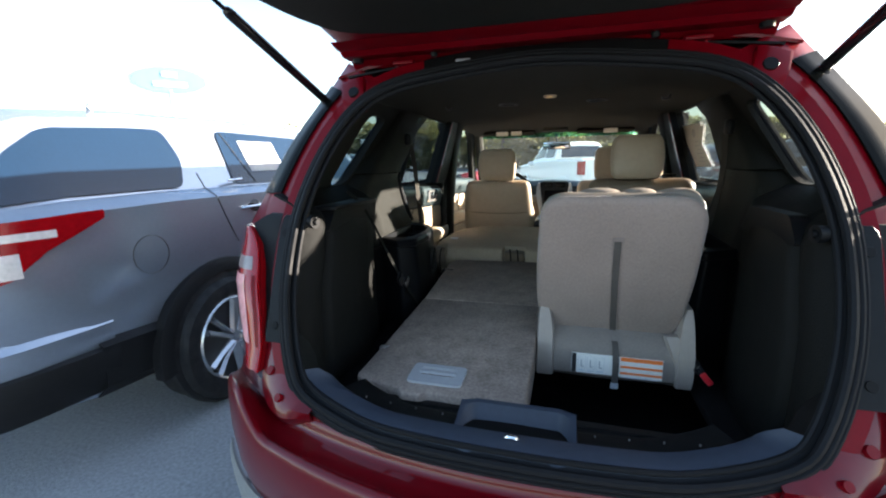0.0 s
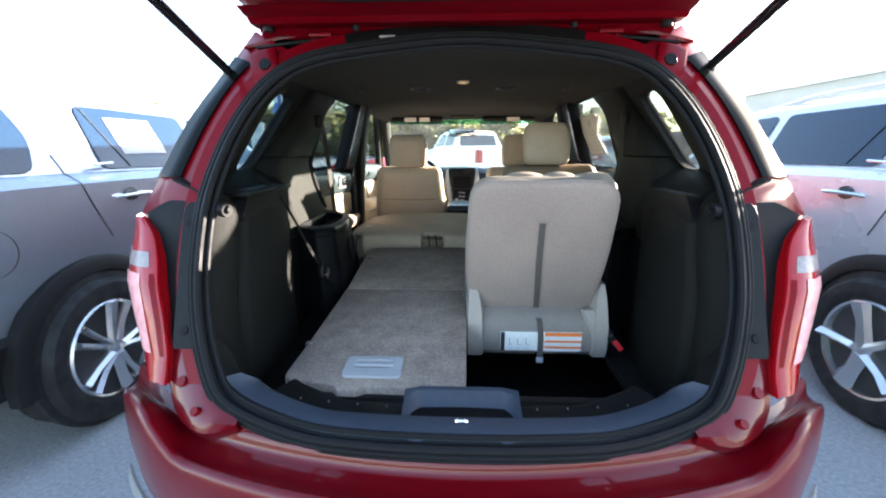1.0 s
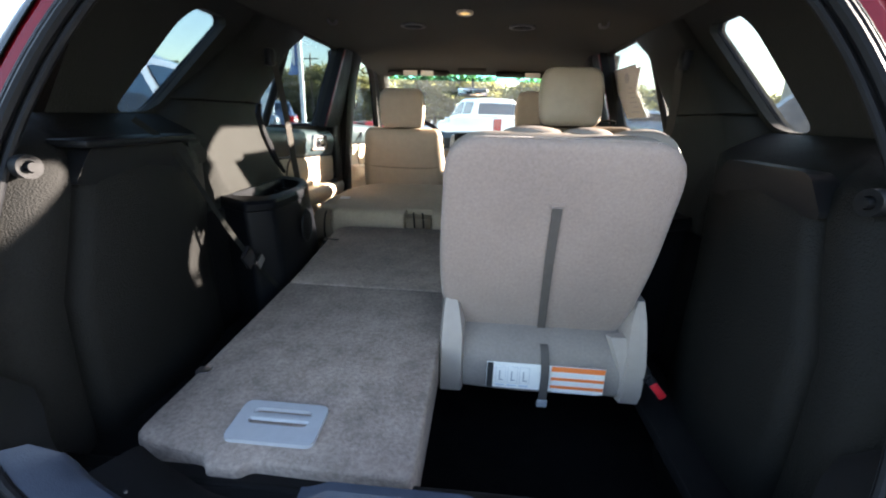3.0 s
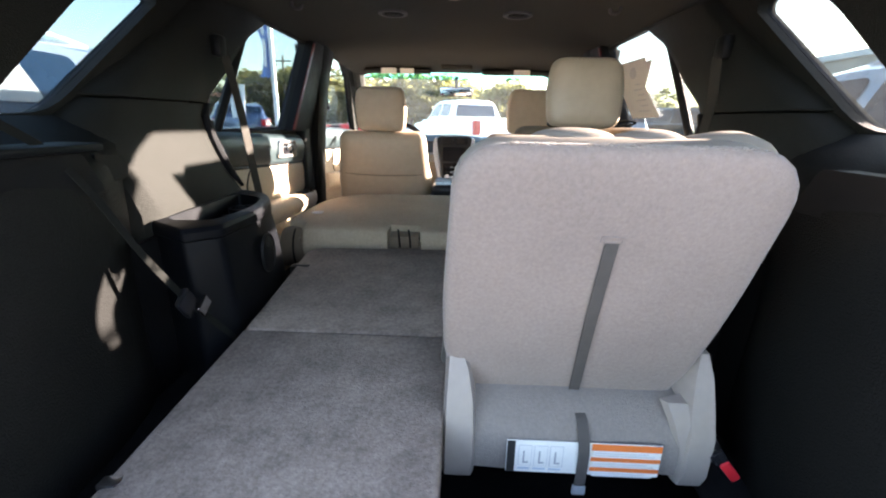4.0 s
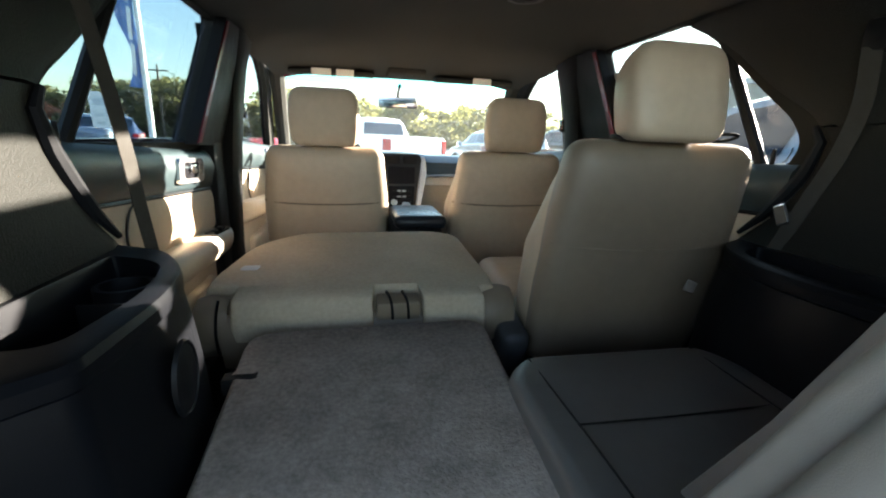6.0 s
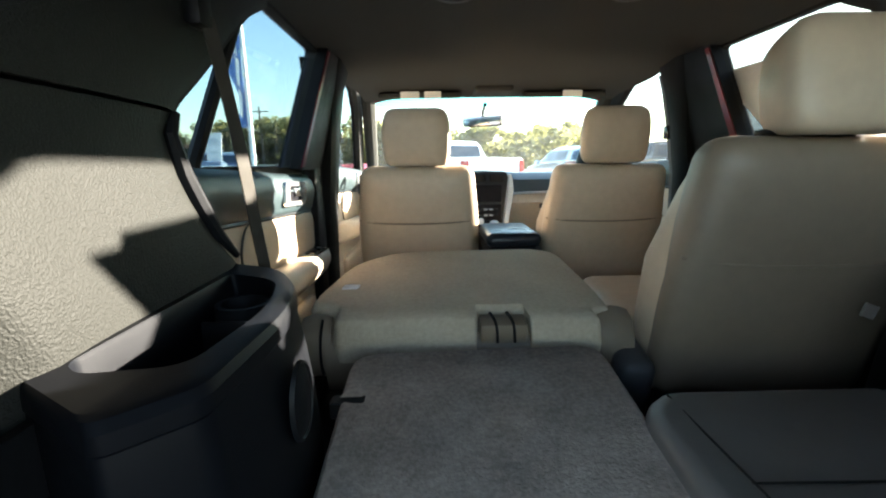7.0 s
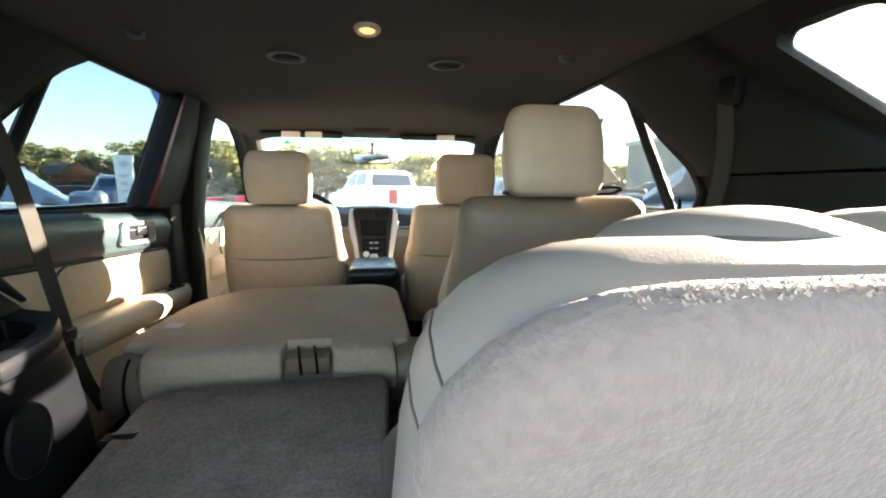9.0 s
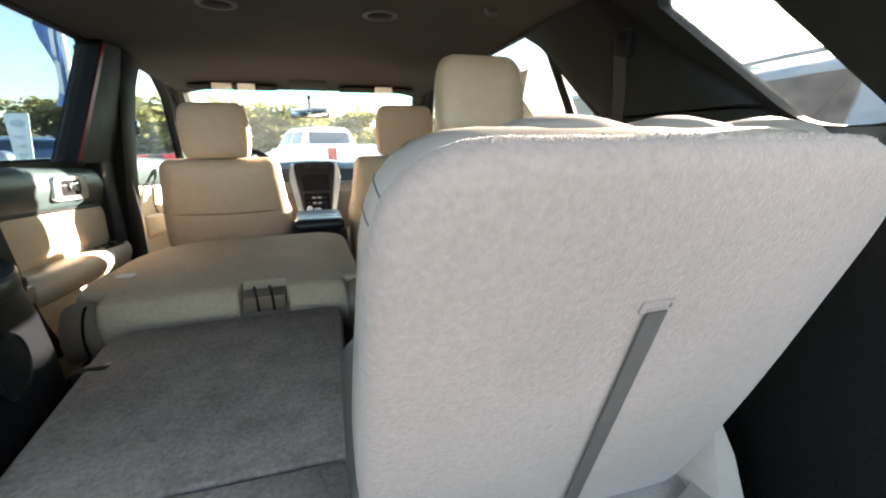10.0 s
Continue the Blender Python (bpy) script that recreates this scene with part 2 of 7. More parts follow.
def curve(pts, per=6, closed=False):
    """Catmull-Rom through the points."""
    p = [Vector(q) for q in pts]
    n = len(p)
    out = []
    for i in range(n if closed else n - 1):
        a = p[(i - 1) % n] if closed or i > 0 else p[i] * 2 - p[i + 1]
        b, c = p[i], p[(i + 1) % n]
        d = p[(i + 2) % n] if closed or i + 2 < n else c * 2 - b
        for k in range(per):
            t = k / per
            out.append(0.5 * (2 * b + (c - a) * t + (2 * a - 5 * b + 4 * c - d) * t * t + (3 * b - a - 3 * c + d) * t ** 3))
    if not closed:
        out.append(p[-1])
    return out


def loft(bm, rings, closed=True, caps=True):
    rows = [[bm.verts.new(v) for v in r] for r in rings]
    n = len(rows[0])
    for a, b in zip(rows, rows[1:]):
        for i in range(n if closed else n - 1):
            j = (i + 1) % n
            bm.faces.new((a[i], a[j], b[j], b[i]))
    if caps and closed:
        bm.faces.new(rows[0])
        bm.faces.new(rows[-1])
    return rows


def sheet(bm, rings, thick):
    """An open loft given a thickness."""
    loft(bm, rings, closed=False)
    bmesh.ops.recalc_face_normals(bm, faces=bm.faces)
    bmesh.ops.solidify(bm, geom=bm.faces[:], thickness=thick)


def box(bm, c, s, r=0.01, seg=2, m=None):
    made = bmesh.ops.create_cube(bm, size=1.0)["verts"]
    for v in made:
        v.co = Vector((v.co.x * s[0], v.co.y * s[1], v.co.z * s[2]))
    if r > 0:
        edges = list({e for v in made for e in v.link_edges})
        res = bmesh.ops.bevel(bm, geom=edges, offset=min(r, min(s) * 0.49), segments=seg, affect="EDGES", profile=0.5)
        made = list({v for fc in res["faces"] for v in fc.verts} | {v for v in made if v.is_valid})
    mm = Matrix.Translation(c) @ (m or Matrix())
    for v in made:
        v.co = mm @ v.co
    return made


def tube(bm, pts, r, n=8, flat=1.0, caps=True):
    """A round or flattened bar along the points."""
    pts = [Vector(p) for p in pts]
    rings = []
    side = None
    for i, p in enumerate(pts):
        d = (pts[min(i + 1, len(pts) - 1)] - pts[max(i - 1, 0)]).normalized()
        if side is None:
            ref = Vector((0, 0, 1)) if abs(d.z) < 0.9 else Vector((1, 0, 0))
            side = d.cross(ref).normalized()
        side = (side - d * side.dot(d)).normalized()
        up = side.cross(d)
        rr = r[i] if isinstance(r, (list, tuple)) else r
        rings.append([p + side * math.cos(2 * math.pi * k / n) * rr + up * math.sin(2 * math.pi * k / n) * rr * flat for k in range(n)])
    loft(bm, rings, True, caps)


def ring_tube(bm, pts, r, n=8, flat=1.0):
    """A closed bar round the points."""
    pts = [Vector(p) for p in pts]
    c = sum(pts, Vector()) / len(pts)
    rings = []
    for i, p in enumerate(pts):
        d = (pts[(i + 1) % len(pts)] - pts[i - 1]).normalized()
        out = (p - c) - d * (p - c).dot(d)
        out.normalize()
        up = d.cross(out)
        rings.append([p + out * math.cos(2 * math.pi * k / n) * r + up * math.sin(2 * math.pi * k / n) * r * flat for k in range(n)])
    loft(bm, rings + [rings[0]], True, False)


def rounded(pts, r, seg=4):
    """Rounds the corners of a flat outline; r is one radius, or one for each corner."""
    out = []
    n = len(pts)
    for i in range(n):
        rad = r[i] if isinstance(r, (list, tuple)) else r
        p, a, b = Vector(pts[i]), Vector(pts[i - 1]), Vector(pts[(i + 1) % n])
        if rad <= 0:
            out.append(tuple(p))
            continue
        da, db = (a - p), (b - p)
        k = min(rad, da.length * 0.45, db.length * 0.45)
        s, e = p + da.normalized() * k, p + db.normalized() * k
        for j in range(seg + 1):
            t = j / seg
            out.append(tuple((1 - t) ** 2 * s + 2 * t * (1 - t) * p + t * t * e))
    return out


def plate(bm, outline, holes, place, depth):
    """A flat panel with holes: place(u, v, w) gives the point, w from 0 to depth."""
    loops = [outline] + list(holes)
    for w in (0.0, depth):
        edges = []
        for lp in loops:
            vs = [bm.verts.new(place(u, v, w)) for u, v in lp]
            edges += [bm.edges.new((vs[i], vs[(i + 1) % len(vs)])) for i in range(len(vs))]
        bmesh.ops.triangle_fill(bm, use_beauty=True, use_dissolve=False, edges=edges)
    for lp in loops:
        n = len(lp)
        for i in range(n):
            a, b = lp[i], lp[(i + 1) % n]
            bm.faces.new([bm.verts.new(place(*q, w)) for q, w in ((a, 0.0), (b, 0.0), (b, depth), (a, depth))])


def pillow(bm, outline, place, depth, puff, rows=5, inset=0.05):
    """A cushion over a flat outline: flat at w = 0, swelling towards w = depth + puff in the middle."""
    n = len(outline)
    cu, cv = sum(p[0] for p in outline) / n, sum(p[1] for p in outline) / n
    rings = [[place(u, v, 0.0) for u, v in outline]]
    rings.append([place(u, v, depth * 0.7) for u, v in outline])
    for k in range(1, rows + 1):
        t = k / rows
        s = 1 - inset * 0.4 * t if k == 1 else 1 - (0.92 * (t - 1 / rows) / (1 - 1 / rows)) ** 1.0 - inset * 0.4
        s = max(s, 0.03)
        h = depth + puff * math.sqrt(max(0.0, 1 - s * s))
        rings.append([place(cu + (u - cu) * s, cv + (v - cv) * s, h) for u, v in outline])
    loft(bm, rings)


def disc(bm, c, axis, r0, r1, depth, n=24):
    """A ring, or a full disc where r0 is 0, round an axis."""
    a = Vector(axis).normalized()
    ref = Vector((0, 0, 1)) if abs(a.z) < 0.9 else Vector((1, 0, 0))
    u = a.cross(ref).normalized()
    v = a.cross(u)
    c = Vector(c)

    def circ(r, w):
        return [c + a * w + (u * math.cos(2 * math.pi * k / n) + v * math.sin(2 * math.pi * k / n)) * r for k in range(n)]
    if r0 <= 0:
        loft(bm, [circ(r1, 0), circ(r1, depth * 0.8), circ(r1 * 0.94, depth)])
    else:
        rows = [circ(r0, 0), circ(r1, 0), circ(r1, depth), circ(r0, depth), circ(r0, 0)]
        loft(bm, rows, True, False)


def mirror_x(pts):
    return [(-p[0], *p[1:]) for p in pts]


# ---- ground ----
bm = bmesh.new()
bmesh.ops.create_grid(bm, x_segments=40, y_segments=40, size=400)
ground = part("ground", bm, ASPHALT)
tagged(ground, "grey worn asphalt of a car park", "asphalt", kind="structure")

# ---- red SUV: shell ----
suv = thing("red_suv", "red SUV with its liftgate raised and cargo area open", "car")

# rear opening, half outline from the sill's middle to the header's middle
HALF = [(0, 1.19, 0.797), (0.217, 1.205, 0.792), (0.365, 1.235, 0.79), (0.525, 1.28, 0.825), (0.586, 1.318, 0.886),
        (0.633, 1.38, 1.01), (0.653, 1.446, 1.142), (0.65, 1.516, 1.283), (0.608, 1.592, 1.433), (0.536, 1.65, 1.551),
        (0.44, 1.684, 1.617), (0.276, 1.70, 1.65), (0, 1.712, 1.675)]
RING = curve(HALF + mirror_x(HALF[-2:0:-1]), 4, True)


def grown(ring, d, dy=0.0):
    """The opening's outline, moved outwards by d in its own surface and forward by dy."""
    out = []
    n = len(ring)
    c = sum(ring, Vector()) / n
    for i, p in enumerate(ring):
        t = (ring[(i + 1) % n] - ring[i - 1]).normalized()
        o = p - c
        o = (o - t * o.dot(t))
        nn = Vector((0, -0.9, 0.43))
        o = (o - nn * o.dot(nn)).normalized()
        out.append(p + o * d + Vector((0, dy, 0)))
    return out


for d, dy, r in ((0.004, -0.010, 0.0095), (0.020, -0.006, 0.0065), (-0.012, 0.004, 0.0065), (0.031, -0.001, 0.005)):
    bm = bmesh.new()
    ring_tube(bm, grown(RING, d, dy), r, 8)
    part("seal", bm, RUBBER, suv, "black rubber door seal ridge")
bm = bmesh.new()
loft(bm, [grown(RING, -0.016, 0.010), grown(RING, 0.004, 0.0), grown(RING, 0.034, 0.003), grown(RING, 0.036, 0.012)], True, False)
bmesh.ops.solidify(bm, geom=bm.faces[:], thickness=0.003)
part("seal_ribbon", bm, RUBBER, suv)

# painted flange round the seal, and the jamb out to the body's edge
FL = [grown(RING, 0.034, 0.010), grown(RING, 0.066, 0.012), grown(RING, 0.070, 0.03)]
n = len(RING)
for name, material, keep in (("jamb_flange", RED_SHEEN_CUT, lambda z: z < 1.642), ("header_flange", BLACK_MATTE, lambda z: z >= 1.642)):
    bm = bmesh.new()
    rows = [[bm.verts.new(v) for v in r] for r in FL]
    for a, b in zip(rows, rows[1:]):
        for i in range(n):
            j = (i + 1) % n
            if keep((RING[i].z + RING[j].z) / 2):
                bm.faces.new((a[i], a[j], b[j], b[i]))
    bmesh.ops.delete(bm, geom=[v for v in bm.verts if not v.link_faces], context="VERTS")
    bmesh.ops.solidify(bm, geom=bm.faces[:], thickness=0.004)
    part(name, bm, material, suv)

OUT = [(0.63, 1.81, 1.735), (0.725, 1.78, 1.61), (0.81, 1.707, 1.465), (0.885, 1.622, 1.28), (0.915, 1.578, 1.186), (0.916, 1.525, 1.08),
       (0.853, 1.458, 0.937), (0.80, 1.43, 0.85), (0.775, 1.415, 0.77)]
INN = [(0.50, 1.735, 1.665), (0.60, 1.675, 1.575), (0.665, 1.622, 1.455), (0.715, 1.545, 1.29), (0.712, 1.50, 1.19), (0.705, 1.455, 1.08),
       (0.675, 1.385, 0.93), (0.645, 1.335, 0.86), (0.60, 1.30, 0.80)]
for s in (1, -1):
    a, b = curve(INN, 5), curve(OUT, 5)
    mid = [p.lerp(q, 0.55) + Vector((0, -0.012, 0)) for p, q in zip(a, b)]
    low = [max(0.0, min(1.0, (1.30 - q.z) / 0.12)) for q in b]
    fwd = [Vector((q.x + 0.008 + 0.012 * k, q.y + 0.05 + 0.23 * k, q.z)) for q, k in zip(b, low)]
    fw2 = [Vector((q.x + 0.008 + (0.966 - q.x) * k, q.y + 0.06 + 0.84 * k, q.z)) for q, k in zip(b, low)]
    edge = [q + Vector((0.008, 0.02, 0)) for q in b]
    bm = bmesh.new()
    rings = [[Vector((p.x * s, p.y, p.z)) for p in r] for r in (a, mid, b, edge, fwd, fw2)]
    sheet(bm, rings, 0.006)
    # pillar in the cut-sheen red, so the sky hardly mirrors in it
    part("rear_pillar", bm, RED_SHEEN_CUT, suv)
    # dark glass along the pillar's outer edge
    strip = [(p, q) for p, q in zip(a, b) if 1.30 < q.z < 1.68]
    bm = bmesh.new()
    rings = []
    for k in (0.36, 0.45, 0.55, 0.7, 0.85, 0.97, 1.0):
        rings.append([Vector((s * p.lerp(q, k).x, p.lerp(q, k).y - 0.012 * (1 - abs(k - 0.55) / 0.45) - 0.010, p.lerp(q, k).z)) for p, q in strip])
    rings.append([Vector((s * (q.x + 0.012), q.y + 0.030, q.z)) for p, q in strip])
    sheet(bm, rings, 0.003)
    part("corner_glass", bm, CORNER_GLASS, suv, "black corner glass strip")
    # hinge end bracket with the round hole
    bm = bmesh.new()
    box(bm, (s * 0.556, 1.694, 1.606), (0.085, 0.03, 0.12), 0.012, 2, pose(0, 0, 0, -24, s * 14, 0))
    part("pillar_bracket", bm, RED_SHEEN_CUT, suv)
    bm = bmesh.new()
    disc(bm, (s * 0.553, 1.683, 1.618), (0, -1, 0.45), 0.0, 0.017, 0.006)
    part("bracket_hole", bm, PLASTIC, suv)
    # dark plastic beside the lamp: a flat strip along the seal and a recess behind the lens
    strip, recess = [], []
    for z, xi, xe, xo in ((0.925, 0.618, 0.695, 0.728), (0.94, 0.624, 0.699, 0.733), (1.0, 0.645, 0.704, 0.752), (1.1, 0.663, 0.714, 0.782), (1.18, 0.668, 0.720, 0.815), (1.225, 0.669, 0.723, 0.845), (1.245, 0.670, 0.720, 0.815), (1.256, 0.672, 0.712, 0.79)):
        y = 1.30 + (z - 0.85) * 0.5
        strip.append([(s * xi, y + 0.012, z), (s * (xi + 0.004), y + 0.001, z), (s * (xe - 0.004), y + 0.001, z), (s * xe, y + 0.006, z), (s * xe, y + 0.03, z), (s * xi, y + 0.03, z)])
        recess.append([(s * (xe - 0.006), y + 0.016, z), (s * (xe + 0.01), y + 0.022, z), (s * (xo - 0.006), y + 0.032, z), (s * xo, y + 0.045, z), (s * (xe - 0.006), y + 0.07, z)])
    bm = bmesh.new()
    loft(bm, strip)
    panel = part("jamb_strip", bm, PLASTIC, suv)
    bm = bmesh.new()
    loft(bm, recess)
    part("jamb_recess", bm, BLACK_MATTE, suv)
    for x, z in ((0.697, 1.205), (0.672, 0.965)):
        bm = bmesh.new()
        disc(bm, (s * x, 1.30 + (z - 0.85) * 0.5 + 0.001, z), (0, -1, 0.5), 0.0, 0.011, 0.003)
        part("clip", bm, BLACK_MATTE, panel)
    # painted corner plate between seal and bumper
    bm = bmesh.new()
    inner = curve([(0.50, 1.248, 0.800), (0.575, 1.282, 0.828), (0.635, 1.335, 0.885), (0.672, 1.385, 0.96)], 4)
    outer = curve([(0.50, 1.236, 0.786), (0.60, 1.243, 0.770), (0.690, 1.305, 0.812), (0.730, 1.400, 0.95)], 4)
    bulge = [p.lerp(o, 0.6) + Vector((0, -0.008, 0.006)) for p, o in zip(inner, outer)]
    sheet(bm, [[Vector((p.x * s, p.y, p.z)) for p in r] for r in (inner, bulge, outer, [o + Vector((0.004, 0.02, -0.03)) for o in outer])], 0.006)
    part("corner_plate", bm, RED, suv)
    # bumper bolts
    for x, y, z, rr in ((0.662, 1.318, 0.850, 0.013), (0.605, 1.266, 0.806, 0.011)):
        bm = bmesh.new()
        disc(bm, (s * x, y, z), (s * 0.25, -0.72, 0.62), 0, rr, 0.011)
        part("plug", bm, RED_SHEEN_CUT, suv)
    # tail lamp: red housing, clear band and clear panel
    lamp = new("tail_lamp")
    lamp.parent = suv
    lamp["label"] = "red tail lamp with clear reversing panel"
    LZ = [(0.845, 0.700, 0.815, 1.335), (0.90, 0.705, 0.845, 1.365), (0.98, 0.722, 0.882, 1.395), (1.06, 0.748, 0.915, 1.43), (1.12, 0.765, 0.922, 1.465), (1.17, 0.79, 0.925, 1.50), (1.215, 0.835, 0.922, 1.535)]

    def lamp_row(z):
        for p, q in zip(LZ, LZ[1:]):
            if p[0] <= z <= q[0]:
                k = (z - p[0]) / (q[0] - p[0])
                return [m + (n - m) * k for m, n in zip(p, q)]

    def lamp_ring(row, g=0.0, first=0, last=12):
        z, xi, xo, y = row
        pts = []
        for k in range(first, last + 1):
            t = k / 12
            pts.append((s * (xi + (xo - xi) * t ** 0.9 + g * 0.5), y - 0.02 - g + 0.11 * t ** 2.6, z))
        return pts

    def lamp_patch(name, zs, first, last, material, note=""):
        bm = bmesh.new()
        sheet(bm, [lamp_ring(lamp_row(z), 0.0012, first, last) for z in zs], 0.0008)
        part(name, bm, material, lamp, note)
    bm = bmesh.new()
    rings = []
    for row in LZ:
        z, xi, xo, y = row
        rings.append(lamp_ring(row) + [(s * (xo - 0.01), y + 0.25, z), (s * xi, y + 0.06, z)])
    loft(bm, rings)
    part("red_lens", bm, LAMP_RED, lamp)
    lamp_patch("dark_lens", (0.90, 0.94, 0.98, 1.02, 1.06, 1.085), 1, 2, LAMP_DARK)
    lamp_patch("reversing_panel", (0.905, 0.93, 0.98, 1.02, 1.06, 1.085), 4, 9, LAMP_PINK)
    lamp_patch("clear_band", (1.10, 1.12, 1.135), 2, 11, LAMP_CLEAR)
    bm = bmesh.new()
    tube(bm, curve([(s * (xi + 0.006), y - 0.028, z) for z, xi, xo, y in LZ], 3), 0.006, 6)
    part("lamp_edge", bm, LAMP_RED, lamp)


# bumper: one painted sweep from side to side
def rear_y(x):
    x = abs(x)
    return 1.185 + 0.30 * x * x + (0.9 * (x - 0.66) ** 2 if x > 0.66 else 0)


PROFILE = [(0.018, 0.780, 0.0), (-0.004, 0.772, 0.004), (-0.011, 0.764, 0.008), (-0.015, 0.754, 0.015), (-0.018, 0.745, 0.025), (-0.023, 0.739, 0.035), (-0.031, 0.736, 0.045), (-0.055, 0.732, 0.075), (-0.082, 0.732, 0.086), (-0.088, 0.7345, 0.087), (-0.094, 0.7365, 0.086), (-0.101, 0.7355, 0.083), (-0.108, 0.731, 0.077), (-0.113, 0.722, 0.066), (-0.116, 0.708, 0.052), (-0.1175, 0.69, 0.03), (-0.118, 0.66, 0.01), (-0.105, 0.58, 0), (-0.085, 0.52, 0)]
xs = [-0.93 + 1.86 * i / 62 for i in range(63)]
rings = []
for x in xs:
    f = max(0.0, min(1.0, (abs(x) - 0.60) / 0.13))
    lift = f * f * (3 - 2 * f) * (1 - 0.9 * max(0, abs(x) - 0.80) / 0.13)
    taper = 1 - 0.35 * max(0, abs(x) - 0.7) / 0.23
    rings.append([(x, rear_y(x) + dy * taper, z + up * lift) for dy, z, up in PROFILE])
bm = bmesh.new()
sheet(bm, rings, 0.008)
part("bumper", bm, RED, suv, "", 50)
bm = bmesh.new()
sheet(bm, [[(x, rear_y(x) + dy, z) for dy, z in ((-0.088, 0.525), (-0.098, 0.49), (-0.085, 0.40), (-0.04, 0.32))] for x in xs], 0.008)
part("lower_bumper", bm, LOWER_GREY, suv, "grey plastic lower bumper")
for s in (1, -1):
    # body side below the windows, behind the rear wheel
    bm = bmesh.new()
    sheet(bm, [[(s * x, y, z) for z in (0.42, 0.6, 0.8, 1.0, 1.1, 1.17)] for x, y in ((0.86, 1.56), (0.93, 1.64), (0.965, 1.95))], 0.01)
    part("quarter_panel", bm, RED, suv)
    bm = bmesh.new()
    sheet(bm, [[(s * (0.965 - 0.02 * (z > 1.2)), y, z) for z in (0.35, 0.6, 0.9, 1.15, 1.27)] for y in (2.75, 3.3, 4.0, 4.9, 5.8)], 0.012)
    part("door_skin", bm, RED, suv)

# roof, hood and roof rails
bm = bmesh.new()
rings = []
for y, z, w in ((1.76, 1.742, 0.61), (1.9, 1.772, 0.64), (2.4, 1.795, 0.66), (3.2, 1.795, 0.66), (3.8, 1.76, 0.65), (4.12, 1.70, 0.63), (4.22, 1.655, 0.63)):
    rings.append([(x * w, y, z - 0.05 * abs(x) ** 3) for x in (-1.06, -0.9, -0.6, -0.3, 0, 0.3, 0.6, 0.9, 1.06)])
sheet(bm, rings, 0.008)
part("roof_panel", bm, RED, suv)
bm = bmesh.new()
rings = []
for y, z, w in ((4.95, 1.10, 0.78), (5.2, 1.12, 0.80), (5.7, 1.06, 0.80), (6.0, 0.95, 0.76), (6.08, 0.7, 0.74)):
    rings.append([(x * w, y, z - 0.06 * abs(x) ** 2) for x in (-1.1, -0.8, -0.4, 0, 0.4, 0.8, 1.1)])
sheet(bm, rings, 0.008)
part("hood", bm, RED, suv)


# greenhouse sides: trim inside, red outside, with the window openings
def side(s, base=0.785):
    return lambda u, v, w: Vector((s * (base - (v - 1.26) * 0.22 + w), u, v))


QUARTER = rounded([(1.86, 1.318), (1.99, 1.318), (2.285, 1.580), (2.275, 1.600), (2.15, 1.602), (2.07, 1.55)], [0.04, 0.06, 0.02, 0.02, 0.05, 0.06])
REAR_W = rounded([(2.535, 1.268), (3.178, 1.262), (3.30, 1.650), (2.86, 1.652), (2.76, 1.59), (2.60, 1.435), (2.53, 1.375), (2.505, 1.32)], [0.02, 0.02, 0.03, 0.04, 0.05, 0.05, 0.03, 0.03])
FRONT_W = rounded([(3.54, 1.25), (4.62, 1.20), (4.20, 1.56), (4.02, 1.645), (3.64, 1.655)], [0.03, 0.03, 0.06, 0.05, 0.05])
SIDE = [(1.67, 1.245), (4.90, 1.17), (4.72, 1.24), (4.28, 1.60), (4.14, 1.685), (1.87, 1.685), (1.83, 1.62)]
SIDE_OUT = [(1.66, 1.245), (4.98, 1.17), (4.80, 1.24), (4.30, 1.62), (4.14, 1.75), (1.95, 1.715), (1.86, 1.58)]


def shrink(lp, k):
    cu, cv = sum(p[0] for p in lp) / len(lp), sum(p[1] for p in lp) / len(lp)
    return [(cu + (u - cu) * k, cv + (v - cv) * k) for u, v in lp]


